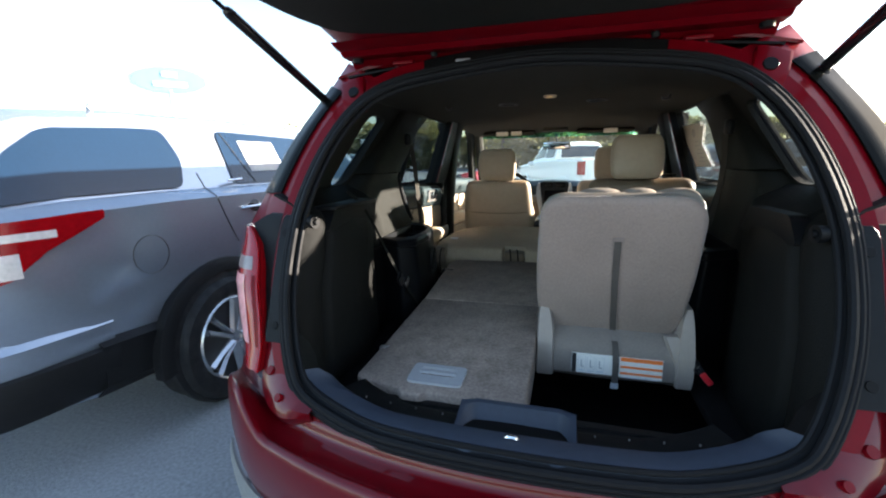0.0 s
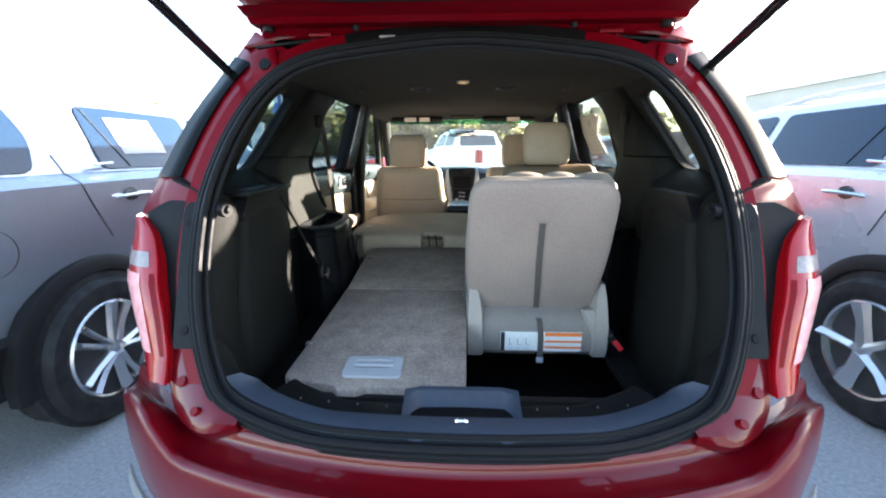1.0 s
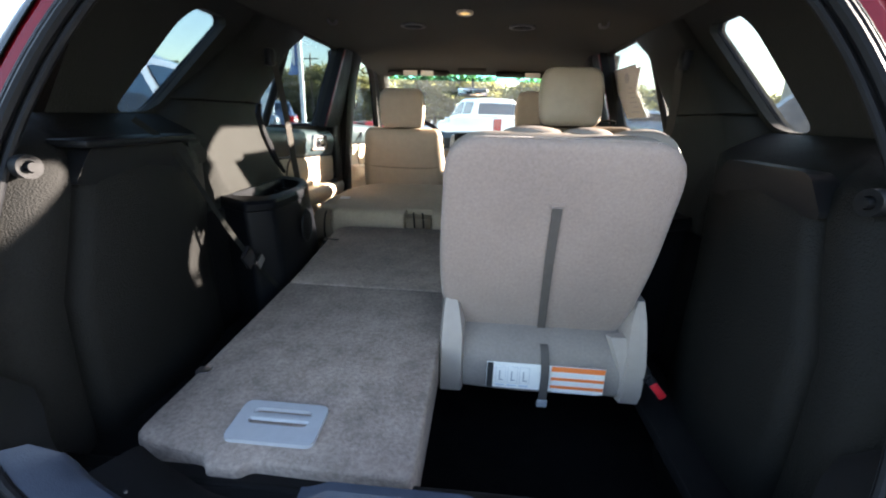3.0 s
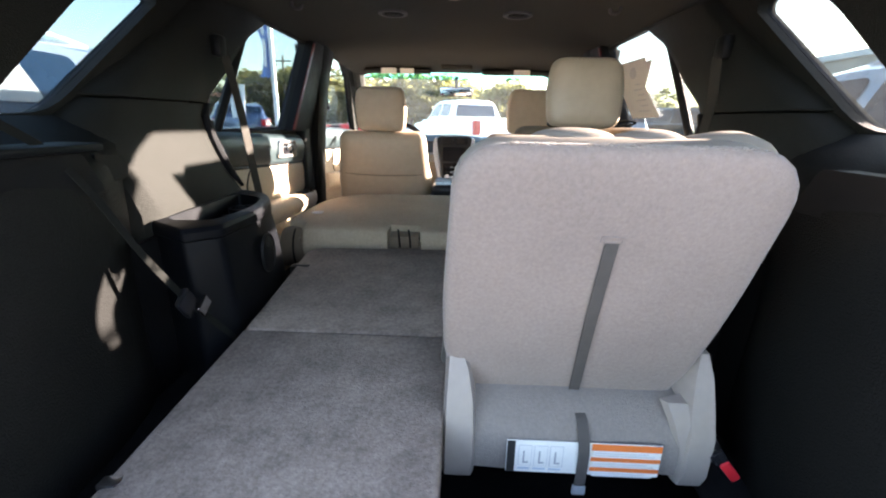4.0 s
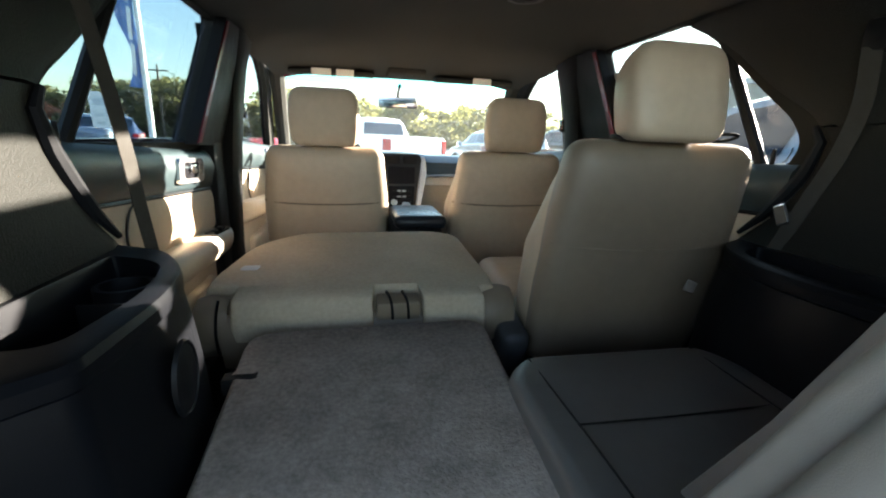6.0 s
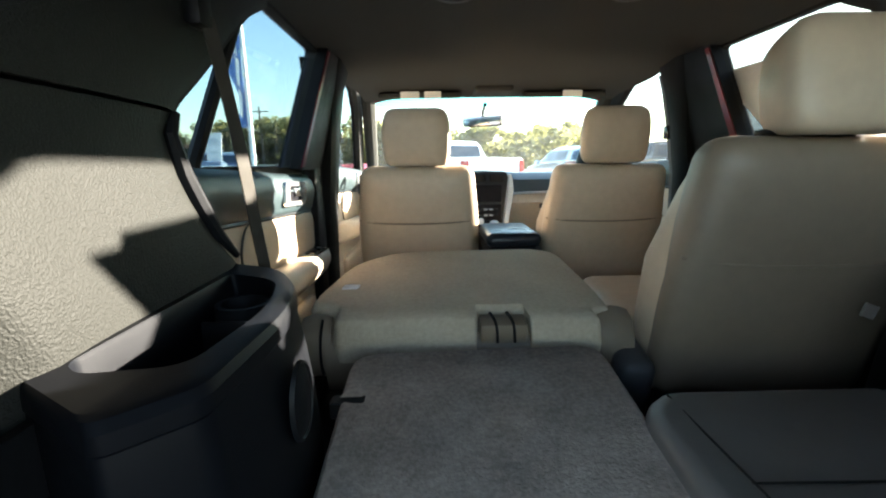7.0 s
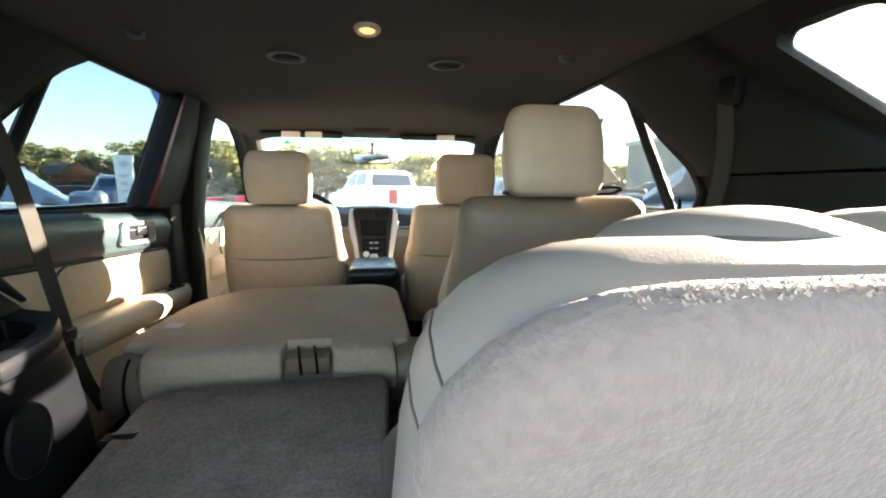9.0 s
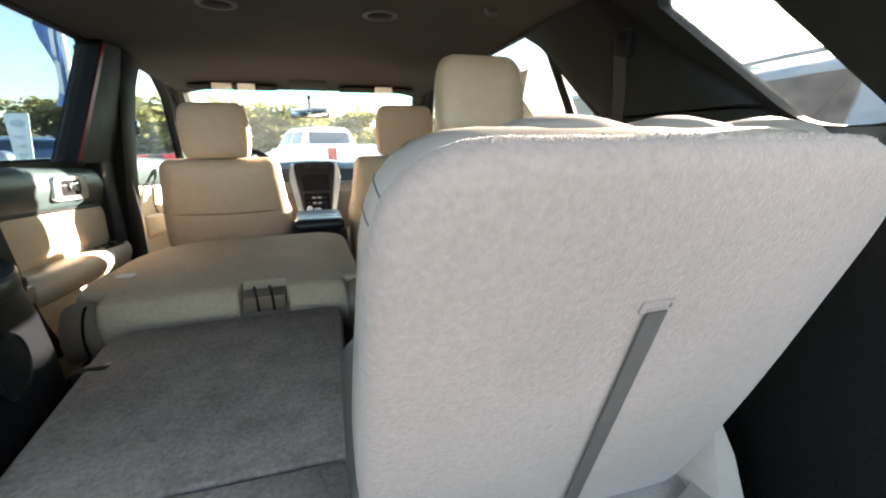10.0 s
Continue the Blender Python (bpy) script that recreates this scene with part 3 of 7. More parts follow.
for s in (1, -1):
    bm = bmesh.new()
    plate(bm, SIDE, [QUARTER, REAR_W, FRONT_W], side(s), 0.022)
    part("pillar_trim", bm, TRIM, suv, "grey moulded pillar and window trim")
    bm = bmesh.new()
    plate(bm, SIDE_OUT, [shrink(h, 1.05) for h in (QUARTER, REAR_W, FRONT_W)], side(s, 0.812), 0.02)
    part("window_frame", bm, BLACK_MATTE, suv)
    for hole in (QUARTER, REAR_W, FRONT_W):
        bm = bmesh.new()
        plate(bm, shrink(hole, 1.03), [], side(s, 0.820), 0.004)
        pane = part("window", bm, WINDOW_GLASS if hole is FRONT_W else PRIVACY_GLASS, suv)
        pane.visible_shadow = False
    # black division bar and B-pillar cover
    bm = bmesh.new()
    p = side(s, 0.800)
    tube(bm, [p(2.62, 1.262, 0), p(2.745, 1.60, 0)], 0.015, 8)
    part("division_bar", bm, PLASTIC, suv)
    # B-pillar: black door frames behind, pale moulded cover in front
    bm = bmesh.new()
    p = side(s, 0.782)
    plate(bm, rounded([(3.168, 1.255), (3.46, 1.25), (3.50, 1.45), (3.49, 1.66), (3.292, 1.66)], 0.01), [], lambda u, v, w: p(u, v, -w), 0.035)
    part("b_pillar_frame", bm, BLACK_MATTE, suv)
    bm = bmesh.new()
    plate(bm, [(3.172, 1.262), (3.205, 1.262), (3.318, 1.65), (3.296, 1.65)], [], lambda u, v, w: p(u, v, -0.033 - w), 0.006)
    part("door_edge", bm, RED, suv)
    bm = bmesh.new()
    rings = []
    for z, ya, yb, xi in ((0.56, 3.40, 3.66, 0.745), (0.80, 3.42, 3.62, 0.735), (1.00, 3.45, 3.585, 0.722), (1.21, 3.435, 3.565, 0.702), (1.40, 3.462, 3.60, 0.692), (1.55, 3.452, 3.635, 0.678), (1.665, 3.43, 3.67, 0.655)):
        rings.append([(s * 0.80, ya, z), (s * (xi + 0.012), ya, z), (s * xi, ya + 0.022, z), (s * xi, yb - 0.035, z), (s * (xi + 0.02), yb, z), (s * 0.80, yb + 0.01, z)])
    loft(bm, rings)
    part("b_pillar_cover", bm, PILLAR_GREY, suv, "charcoal moulded pillar cover")
    # pale front edge of the pillar with the front belt's guide
    bm = bmesh.new()
    rings = []
    for z, y, x in ((0.80, 3.632, 0.760), (1.00, 3.597, 0.748), (1.21, 3.577, 0.728), (1.40, 3.612, 0.714), (1.55, 3.648, 0.702), (1.63, 3.67, 0.690)):
        rings.append([(s * x, y, z), (s * x, y + 0.022, z), (s * (x + 0.03), y + 0.022, z), (s * (x + 0.03), y, z)])
    loft(bm, rings)
    part("pillar_edge", bm, CLADDING, suv, "grey pillar edge")
    bm = bmesh.new()
    box(bm, (s * 0.705, 3.60, 1.385), (0.03, 0.04, 0.06), 0.01, 2)
    part("belt_guide", bm, BLACK_GLOSS, suv)

# windshield with a teal band, and its pillars
bm = bmesh.new()


def shield(u, v, w=0.0):
    """u from side to side, v from cowl (0) to header (1)."""
    half = 0.74 - 0.10 * v
    return Vector((u * half, 4.98 - 0.80 * v + 0.05 * (1 - u * u) + w * 0.5, 1.12 + 0.52 * v + w))


sheet(bm, [[shield(-1 + 0.2 * i, v) for i in range(11)] for v in (0, 0.25, 0.5, 0.75, 0.90)], 0.004)
part("windshield", bm, WINDSHIELD, suv).visible_shadow = False
bm = bmesh.new()
sheet(bm, [[shield(-1 + 0.2 * i, v) for i in range(11)] for v in (0.90, 0.95, 1.0)], 0.004)
part("tint_band", bm, TINT_BAND, suv, "teal sunshade band of the windshield").visible_shadow = False
for s in (1, -1):
    bm = bmesh.new()
    tube(bm, [shield(s * 1.03, v) for v in (0, 0.3, 0.6, 0.9, 1.02)], 0.04, 10)
    part("a_pillar", bm, HEADLINER, suv)

# raised liftgate
gate = new("liftgate")
gate.parent = suv
gate["label"] = "raised red liftgate with charcoal inner trim"


def gate_pt(x, d, h=0.0):
    """d: metres down the gate from its hinges; h: height above its inner face."""
    return Vector((x, 1.80 - d * 0.985, 1.712 + d * 0.17 + h))


GW = [(0.0, 0.605), (0.10, 0.592), (0.25, 0.588), (0.35, 0.605), (0.45, 0.64), (0.62, 0.69), (0.85, 0.69), (1.0, 0.62)]
bm = bmesh.new()
sheet(bm, [[gate_pt(x * w, d, 0.07 + 0.03 * (1 - x * x) * min(1, d * 5)) for x in (-1, -0.92, -0.6, 0, 0.6, 0.92, 1)] for d, w in GW], 0.01)
part("outer_panel", bm, RED, gate)
bm = bmesh.new()
loft(bm, [[gate_pt(x * w, d, h) for x, h in ((-1, 0.07), (-0.985, 0.02), (-0.93, 0.006), (0.93, 0.006), (0.985, 0.02), (1, 0.07))] for d, w in GW[:-1]], False, False)
bmesh.ops.solidify(bm, geom=bm.faces[:], thickness=0.004)
part("inner_panel", bm, RED_SHEEN_CUT, gate)
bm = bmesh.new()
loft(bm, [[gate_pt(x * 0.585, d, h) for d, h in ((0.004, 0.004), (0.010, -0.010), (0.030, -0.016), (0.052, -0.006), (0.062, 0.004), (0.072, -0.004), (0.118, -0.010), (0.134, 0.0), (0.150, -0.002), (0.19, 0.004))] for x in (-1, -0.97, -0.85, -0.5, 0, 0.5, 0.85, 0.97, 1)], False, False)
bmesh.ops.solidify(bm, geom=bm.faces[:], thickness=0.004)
part("header_rib", bm, RED_SHEEN_CUT, gate)
bm = bmesh.new()
outline = rounded([(-0.575, 0.40), (-0.50, 0.285), (-0.30, 0.245), (0.30, 0.245), (0.50, 0.285), (0.575, 0.40), (0.64, 0.60), (0.60, 0.92), (-0.60, 0.92), (-0.64, 0.60)], 0.06)
plate(bm, outline, [], lambda u, v, w: gate_pt(u, v, -0.02 + w), 0.03)
part("trim_panel", bm, TRIM, gate)
for s in (1, -1):
    bm = bmesh.new()
    for dx in (-0.019, 0.019):
        box(bm, gate_pt(s * 0.405 + dx, 0.010, -0.022), (0.010, 0.11, 0.040), 0.004, 2)
    box(bm, gate_pt(s * 0.405, 0.055, -0.018), (0.066, 0.045, 0.012), 0.004, 2)
    box(bm, gate_pt(s * 0.405, -0.055, -0.014), (0.060, 0.04, 0.02), 0.005, 2)
    tube(bm, [gate_pt(s * 0.405 - 0.028, 0.004, -0.030), gate_pt(s * 0.405 + 0.028, 0.004, -0.030)], 0.008, 8)
    part("hinge", bm, RED_SHEEN_CUT, gate)
    for dx in (0.30, 0.548):
        bm = bmesh.new()
        disc(bm, gate_pt(s * dx, 0.085, -0.004), (0, 0, -1), 0, 0.016 if dx > 0.4 else 0.010, 0.014)
        part("rubber_stop", bm, PLASTIC, gate)
    bm = bmesh.new()
    a, b = Vector((s * 0.685, 1.745, 1.605)), Vector((s * 0.69, 0.93, 1.905))
    tube(bm, [a, a.lerp(b, 0.03), a.lerp(b, 0.50), a.lerp(b, 0.515), a.lerp(b, 0.52)], [0.008, 0.0135, 0.0135, 0.011, 0.006], 12)
    tube(bm, [a.lerp(b, 0.515), b], 0.0055, 8)
    box(bm, a, (0.03, 0.03, 0.03), 0.008)
    part("gas_strut", bm, BLACK_GLOSS, gate, "black gas strut")
bm = bmesh.new()
tube(bm, curve([gate_pt(-0.21, 0.045, -0.03), gate_pt(-0.19, 0.02, -0.04), gate_pt(-0.16, -0.005, -0.03), gate_pt(-0.10, -0.02, -0.012)], 4), 0.014, 10)
part("wire_loom", bm, PLASTIC, gate)
bm = bmesh.new()
tube(bm, curve([gate_pt(0.06, 0.04, -0.02), gate_pt(0.10, 0.06, -0.04), gate_pt(0.14, 0.03, -0.035), gate_pt(0.16, 0.0, -0.01)], 4), 0.005, 8)
part("wire_loom", bm, PLASTIC, gate)
bm = bmesh.new()
box(bm, gate_pt(-0.215, 0.062, -0.032), (0.046, 0.026, 0.020), 0.004)
part("connector", bm, GREY_HANDLE, gate)
# header gap cover
bm = bmesh.new()
rings = []
for i in range(13):
    x = -0.60 + 0.1 * i
    k = (abs(x) / 0.6) ** 2
    rings.append([(x, 1.738, 1.706 - 0.034 * k), (x, 1.765, 1.700 - 0.028 * k), (x, 1.80, 1.700 - 0.024 * k), (x, 1.83, 1.722 - 0.018 * k), (x, 1.845, 1.752 - 0.016 * k)])
sheet(bm, rings, 0.006)
part("header_gutter", bm, BLACK_MATTE, suv)

# ---- red SUV: cabin shell ----
bm = bmesh.new()
rings = []
for y, z, w in ((1.715, 1.672, 0.52), (1.78, 1.695, 0.58), (1.95, 1.712, 0.63), (2.4, 1.722, 0.66), (2.9, 1.726, 0.67), (3.3, 1.722, 0.67), (3.42, 1.708, 0.665), (3.55, 1.682, 0.66), (3.8, 1.656, 0.65), (4.05, 1.642, 0.64), (4.17, 1.628, 0.64)):
    rings.append([(x * w, y, z - (0.045 if y < 3.4 else 0.012) * abs(x) ** 4) for x in [-1.06 + 2.12 * i / 20 for i in range(21)]])
sheet(bm, rings, 0.012)
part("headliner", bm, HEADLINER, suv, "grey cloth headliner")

# trim between the seal and the cabin
bm = bmesh.new()
inner = grown(RING, -0.004, 0.012)
back = [Vector((p.x * (1.02 if p.z > 0.9 else 1.0), p.y + (0.10 if p.z > 1.55 else 0.022 if p.z > 0.92 else 0.075), p.z + (0.03 if p.z > 1.55 else 0.0 if p.z > 0.92 else -0.02))) for p in inner]
loft(bm, [inner, [(a + b) / 2 + Vector((0, 0, 0)) for a, b in zip(inner, back)], back], True, False)
bmesh.ops.solidify(bm, geom=bm.faces[:], thickness=0.004)
part("opening_trim", bm, PLASTIC, suv)

# cargo floor, well and cabin floor
for c, d in (((0, 1.95, 0.44), (1.30, 1.15, 0.02)), ((0, 3.6, 0.50), (1.56, 2.2, 0.02)), ((0, 1.395, 0.60), (1.2, 0.015, 0.33)),
             ((-0.555, 1.98, 0.70), (0.15, 1.12, 0.03)), ((0.565, 1.85, 0.66), (0.11, 0.92, 0.03)), ((0, 2.52, 0.47), (1.3, 0.02, 0.1))):
    bm = bmesh.new()
    box(bm, c, d, 0.004)
    part("floor_carpet", bm, CARPET_BLACK, suv, "black cargo and floor carpet")

# sill plate following the opening, dark step and latch tray
def sill_row(k, lift, top=0.885):
    """The lower half of the opening's outline, moved inwards over the sill by k."""
    n = len(RING)
    c = sum(RING, Vector()) / n
    row = []
    for i in range(-n // 2, n // 2):
        p = RING[i % n]
        if p.z > top:
            continue
        f = max(0.0, min(1.0, (0.885 - p.z) / 0.065))
        o = c - p
        t = (RING[(i + 1) % n] - RING[i - 1]).normalized()
        o = (o - t * o.dot(t)).normalized()
        m = 0.012 + (k - 0.012) * f * (2 - f)
        row.append(Vector((p.x + o.x * m, p.y + (0.25 + 0.75 * abs(o.z)) * m, p.z + lift * f * (1 - abs(o.x)))))
    return row


bm = bmesh.new()
sheet(bm, [sill_row(k, lift) for k, lift in ((0.012, 0.002), (0.016, 0.010), (0.024, 0.013), (0.052, 0.015), (0.074, 0.013), (0.080, 0.006), (0.084, -0.006))], 0.005)
part("sill_plate", bm, SILL, suv, "blue-grey plastic sill plate with latch recess")
bm = bmesh.new()
sheet(bm, [sill_row(k, lift, 0.824) for k, lift in ((0.080, 0.003), (0.10, 0.003), (0.15, 0.001), (0.165, -0.006), (0.170, -0.05))], 0.005)
part("sill_lining", bm, BLACK_MATTE, suv, "black moulding behind sill plate")
for i in range(14):
    x = -0.455 + 0.07 * i
    if abs(x) < 0.17:
        continue
    bm = bmesh.new()
    disc(bm, (x, 1.305 + 0.13 * x * x, 0.800 + 0.05 * x * x), (0, 0, 1), 0, 0.0022, 0.004, 8)
    part("stud", bm, CLADDING, suv)
bm = bmesh.new()
rings = []
for i in range(31):
    x = -0.135 + 0.27 * i / 30
    y0 = 1.197
    t = max(0.0, min(1.0, (abs(x) - 0.098) / 0.03))
    low = [(y0 + 0.002, 0.800), (y0 + 0.014, 0.790), (y0 + 0.030, 0.774), (1.296, 0.774), (1.345, 0.826), (1.358, 0.828), (1.366, 0.78)]
    top = [(y0 + 0.004, 0.806), (y0 + 0.016, 0.8105), (y0 + 0.030, 0.8120), (1.285, 0.8120), (1.325, 0.826), (1.345, 0.828), (1.355, 0.78)]
    rings.append([(x, a[0] + (b[0] - a[0]) * t, a[1] + (b[1] - a[1]) * t) for a, b in zip(low, top)])
sheet(bm, rings, 0.004)
part("latch_tray", bm, SILL, suv, "moulded latch recess")
bm = bmesh.new()
box(bm, (0, 1.385, 0.748), (1.20, 0.09, 0.03), 0.008)
part("sill_step", bm, PLASTIC, suv, "black step behind sill plate")
bm = bmesh.new()
box(bm, (0, 1.262, 0.7755), (0.17, 0.066, 0.004), 0.001)
part("latch_floor", bm, BLACK_GLOSS, suv)
striker = new("striker")
striker.parent = suv
bm = bmesh.new()
tube(bm, curve([(-0.012, 1.268, 0.762), (-0.012, 1.246, 0.80), (-0.010, 1.232, 0.822), (0.010, 1.232, 0.822), (0.012, 1.246, 0.80), (0.012, 1.268, 0.762)], 4), 0.006, 8)
part("loop", bm, CHROME, striker, "chrome striker loop")
bm = bmesh.new()
box(bm, (0, 1.262, 0.764), (0.06, 0.05, 0.008), 0.003)
part("striker_base", bm, STEEL, striker)


# quarter trims: moulded side panels of the cargo area
def quarter_trim(s):
    q = new("quarter_trim")
    q.parent = suv
    q["label"] = "charcoal moulded cargo side panel"
    bm = bmesh.new()
    rings = []
    for k, b in ((0.0, 0.050), (0.035, 0.030), (0.08, 0.010), (0.13, 0.0), (0.165, 0.002), (0.18, 0.020), (0.195, 0.022), (0.21, -0.004), (0.24, -0.012), (0.45, -0.020), (0.62, -0.012), (0.76, 0.006), (0.87, 0.04), (0.95, 0.07), (1.0, 0.10)):
        row = []
        for x, z, amt in ((0.600, 0.44, 1), (0.603, 0.70, 1), (0.607, 0.85, 1), (0.611, 1.0, 1), (0.614, 1.12, 0.9), (0.620, 1.20, 0.8), (0.632, 1.24, 0.6), (0.655, 1.262, 0.3), (0.70, 1.288, 0), (0.765, 1.315, 0)):
            lo = 1.385 if z < 0.9 else 1.395 + (z - 1.0) * 0.44
            row.append((s * (x + b * amt), lo + (2.05 - lo) * k, z))
        rings.append(row)
    sheet(bm, rings, 0.006)
    part("panel", bm, PANEL_BLACK, q, "", 50)
    # shelf with a slot
    bm = bmesh.new()
    plate(bm, rounded([(1.57, 1.195), (1.90, 1.185), (1.86, 1.262), (1.62, 1.262)], 0.02), [], lambda u, v, w: Vector((s * (0.655 - w), u, v)), 0.045)
    part("pocket_cover", bm, PLASTIC, q)
    if s < 0:
        bm = bmesh.new()
        box(bm, (s * 0.63, 1.74, 1.266), (0.08, 0.30, 0.014), 0.005)
        part("pocket_lip", bm, PLASTIC, q)
    bm = bmesh.new()
    box(bm, (s * 0.80, 3.45, 0.50), (0.24, 2.4, 0.24), 0.03)
    part("door_sill", bm, CARPET_BLACK, q)
    bm = bmesh.new()
    box(bm, (s * 0.745, 2.53, 0.74), (0.07, 0.34, 0.60), 0.02)
    part("rear_sill_trim", bm, BLACK_MATTE, q)
    bm = bmesh.new()
    sheet(bm, [[(s * x, y, z) for x, z in ((0.66, 0.42), (0.665, 0.75), (0.672, 1.05))] for y in (1.98, 2.2, 2.45)], 0.012)
    part("wheel_housing_trim", bm, BLACK_MATTE, q)
    # tie-down knob
    bm = bmesh.new()
    disc(bm, (s * 0.630, 1.510, 1.236), (-s, -0.2, 0), 0.010, 0.019, 0.018)
    disc(bm, (s * 0.630, 1.510, 1.236), (-s, -0.2, 0), 0.0, 0.008, 0.026)
    part("coat_hook", bm, PLASTIC, q)
    bm = bmesh.new()
    box(bm, (s * 0.607, 1.556, 0.926 if s < 0 else 0.80), (0.016, 0.018 if s < 0 else 0.008, 0.024 if s < 0 else 0.008), 0.003)
    part("cargo_socket", bm, SATIN, q)
    # C-pillar trim above the armrest bin: lower panel and upper garnish with a gap between
    # rows: height, rear crease (y, x), front edge (y, x)
    low = ((1.02, 2.110, 0.668, 2.60, 0.674), (1.06, 2.108, 0.666, 2.575, 0.677), (1.10, 2.104, 0.661, 2.535, 0.679), (1.15, 2.086, 0.664, 2.485, 0.684), (1.185, 2.068, 0.666, 2.46, 0.687), (1.215, 2.046, 0.668, 2.44, 0.689), (1.24, 2.020, 0.670, 2.425, 0.690), (1.26, 2.010, 0.675, 2.415, 0.691), (1.28, 2.015, 0.682, 2.41, 0.692), (1.32, 2.05, 0.692, 2.40, 0.694), (1.352, 2.10, 0.695, 2.42, 0.695))
    high = ((1.356, 2.105, 0.691, 2.422, 0.691), (1.38, 2.135, 0.692, 2.445, 0.692), (1.45, 2.24, 0.697, 2.56, 0.697), (1.53, 2.35, 0.698, 2.66, 0.698), (1.58, 2.41, 0.694, 2.73, 0.694), (1.64, 2.48, 0.680, 2.84, 0.680))
    for name, rows in (("pillar_panel", low), ("pillar_garnish", high)):
        bm = bmesh.new()
        rings = []
        for z, yr, xr, yf, x in rows:
            flat = 0.79 - max(0, z - 1.26) * 0.22
            turn = max(0.0, min(1.0, (1.24 - z) / 0.05))
            mid = xr + (x - xr) * 0.96 - 0.004
            rings.append([(s * flat, yr - 0.05 - 0.03 * turn, z), (s * (xr + 0.045), yr - 0.045 - 0.012 * turn, z), (s * (xr + 0.018), yr - 0.034 - 0.010 * turn, z), (s * (xr + 0.004), yr - 0.014, z), (s * xr, yr + 0.006, z), (s * (xr + (mid - xr) * 0.66), yr + (yf - yr) * 0.2, z), (s * mid, yr + (yf - yr) * 0.5, z), (s * x, yf - 0.05, z), (s * (x + 0.012), yf - 0.010, z), (s * (x + 0.035), yf + 0.002, z), (s * flat, yf + 0.012, z)])
        sheet(bm, rings, 0.005)
        part(name, bm, TRIM, q)
    # black seal between the pillar panel and the door
    bm = bmesh.new()
    tube(bm, [(s * (x + 0.010), yf + 0.008, z) for z, yr, xr, yf, x in low[2:]], [0.006, 0.011, 0.013, 0.014, 0.014, 0.013, 0.012, 0.010, 0.007], 8)
    part("door_seal", bm, RUBBER, q)
    if s < 0:
        # black plate paints in the shaded pocket under the window, ahead of the shelf
        bm = bmesh.new()
        plate(bm, rounded([(1.915, 1.196), (2.010, 1.192), (2.030, 1.215), (1.995, 1.240), (1.915, 1.250)], [0.006, 0.02, 0.02, 0.02, 0.006]), [], lambda u, v, w: Vector((s * (0.644 + (u - 1.93) * 0.24 - w), u, v)), 0.006)
        part("pocket", bm, BLACK_MATTE, q, "black plate painting in a recess's shade")
    # armrest bin with open tray and cup holder
    bm = bmesh.new()
    outline = rounded([(0.70, 2.095), (0.562, 2.012), (0.503, 2.068), (0.496, 2.25), (0.516, 2.37), (0.578, 2.475), (0.70, 2.53)], [0.01, 0.014, 0.016, 0.08, 0.05, 0.05, 0.01], 5)
    rings = []
    for z, k, f in ((0.68, -0.012, 1.0), (0.80, -0.008, 1.0), (0.90, -0.003, 0.8), (0.98, 0.0, 0.45), (1.03, 0.002, 0.12), (1.052, 0.004, 0.0), (1.056, 0.010, 0.0)):
        rings.append([(s * (x + k - 0.010 * f * max(0.0, min(1.0, (0.62 - x) / 0.08))), y + k + 0.05 * f * max(0.0, y - 2.2) / 0.3, z) for x, y in outline])
    loft(bm, rings, True, False)
    abin = part("armrest_bin", bm, BIN_PLASTIC, q, "charcoal armrest bin with open tray and cup holder", 28)
    bm = bmesh.new()
    rings = []
    for z, k in ((1.052, 0.008), (1.057, 0.0), (1.074, 0.0), (1.083, 0.005), (1.086, 0.012)):
        rings.append([(s * (x + k), y + k, z) for x, y in outline])
    loft(bm, rings, True, False)
    hole = rounded([(0.662, 2.115), (0.635, 2.094), (0.542, 2.106), (0.527, 2.27), (0.562, 2.41), (0.662, 2.455)], [0.02, 0.02, 0.03, 0.06, 0.05, 0.02], 5)
    loft(bm, [[(s * x, y, 1.086) for x, y in hole], [(s * (x + (0.6 - x) * 0.05), y, 1.080) for x, y in hole], [(s * (0.60 + (x - 0.60) * 0.85), y, 0.99) for x, y in hole]], True, False)
    bm.faces.new([bm.verts.new((s * (0.60 + (x - 0.60) * 0.85), y, 0.99)) for x, y in hole])
    bmesh.ops.remove_doubles(bm, verts=bm.verts, dist=1e-5)
    e1 = [e for e in bm.edges if len(e.link_faces) == 1 and e.verts[0].co.z > 1.0855 and e.verts[1].co.z > 1.0855]
    bmesh.ops.triangle_fill(bm, use_beauty=True, edges=e1)
    part("bin_rim", bm, BIN_PLASTIC, abin, "", 28)
    bm = bmesh.new()
    disc(bm, (s * 0.607, 2.375, 1.01), (0, 0, 1), 0.034, 0.042, 0.05)
    part("cup_holder", bm, PLASTIC, abin)
    bm = bmesh.new()
    box(bm, (s * 0.60, 2.315, 1.025), (0.085, 0.008, 0.05), 0.002)
    part("divider", bm, PLASTIC, abin)
    if s < 0:
        bm = bmesh.new()
        pl = Vector((s * 0.4905, 2.245, 0.964))
        n = 28
        rings = []
        for r, w in ((1.0, 0.0), (0.97, 0.006), (0.90, 0.007), (0.87, 0.0045), (0.6, 0.0075), (0.1, 0.009)):
            rings.append([pl + Vector((-s * (w + 0.004), 0.040 * r * math.cos(2 * math.pi * k / n), 0.056 * r * math.sin(2 * math.pi * k / n))) for k in range(n)])
        loft(bm, rings)
        part("speaker_cover", bm, PLASTIC, abin, "oval speaker cover")


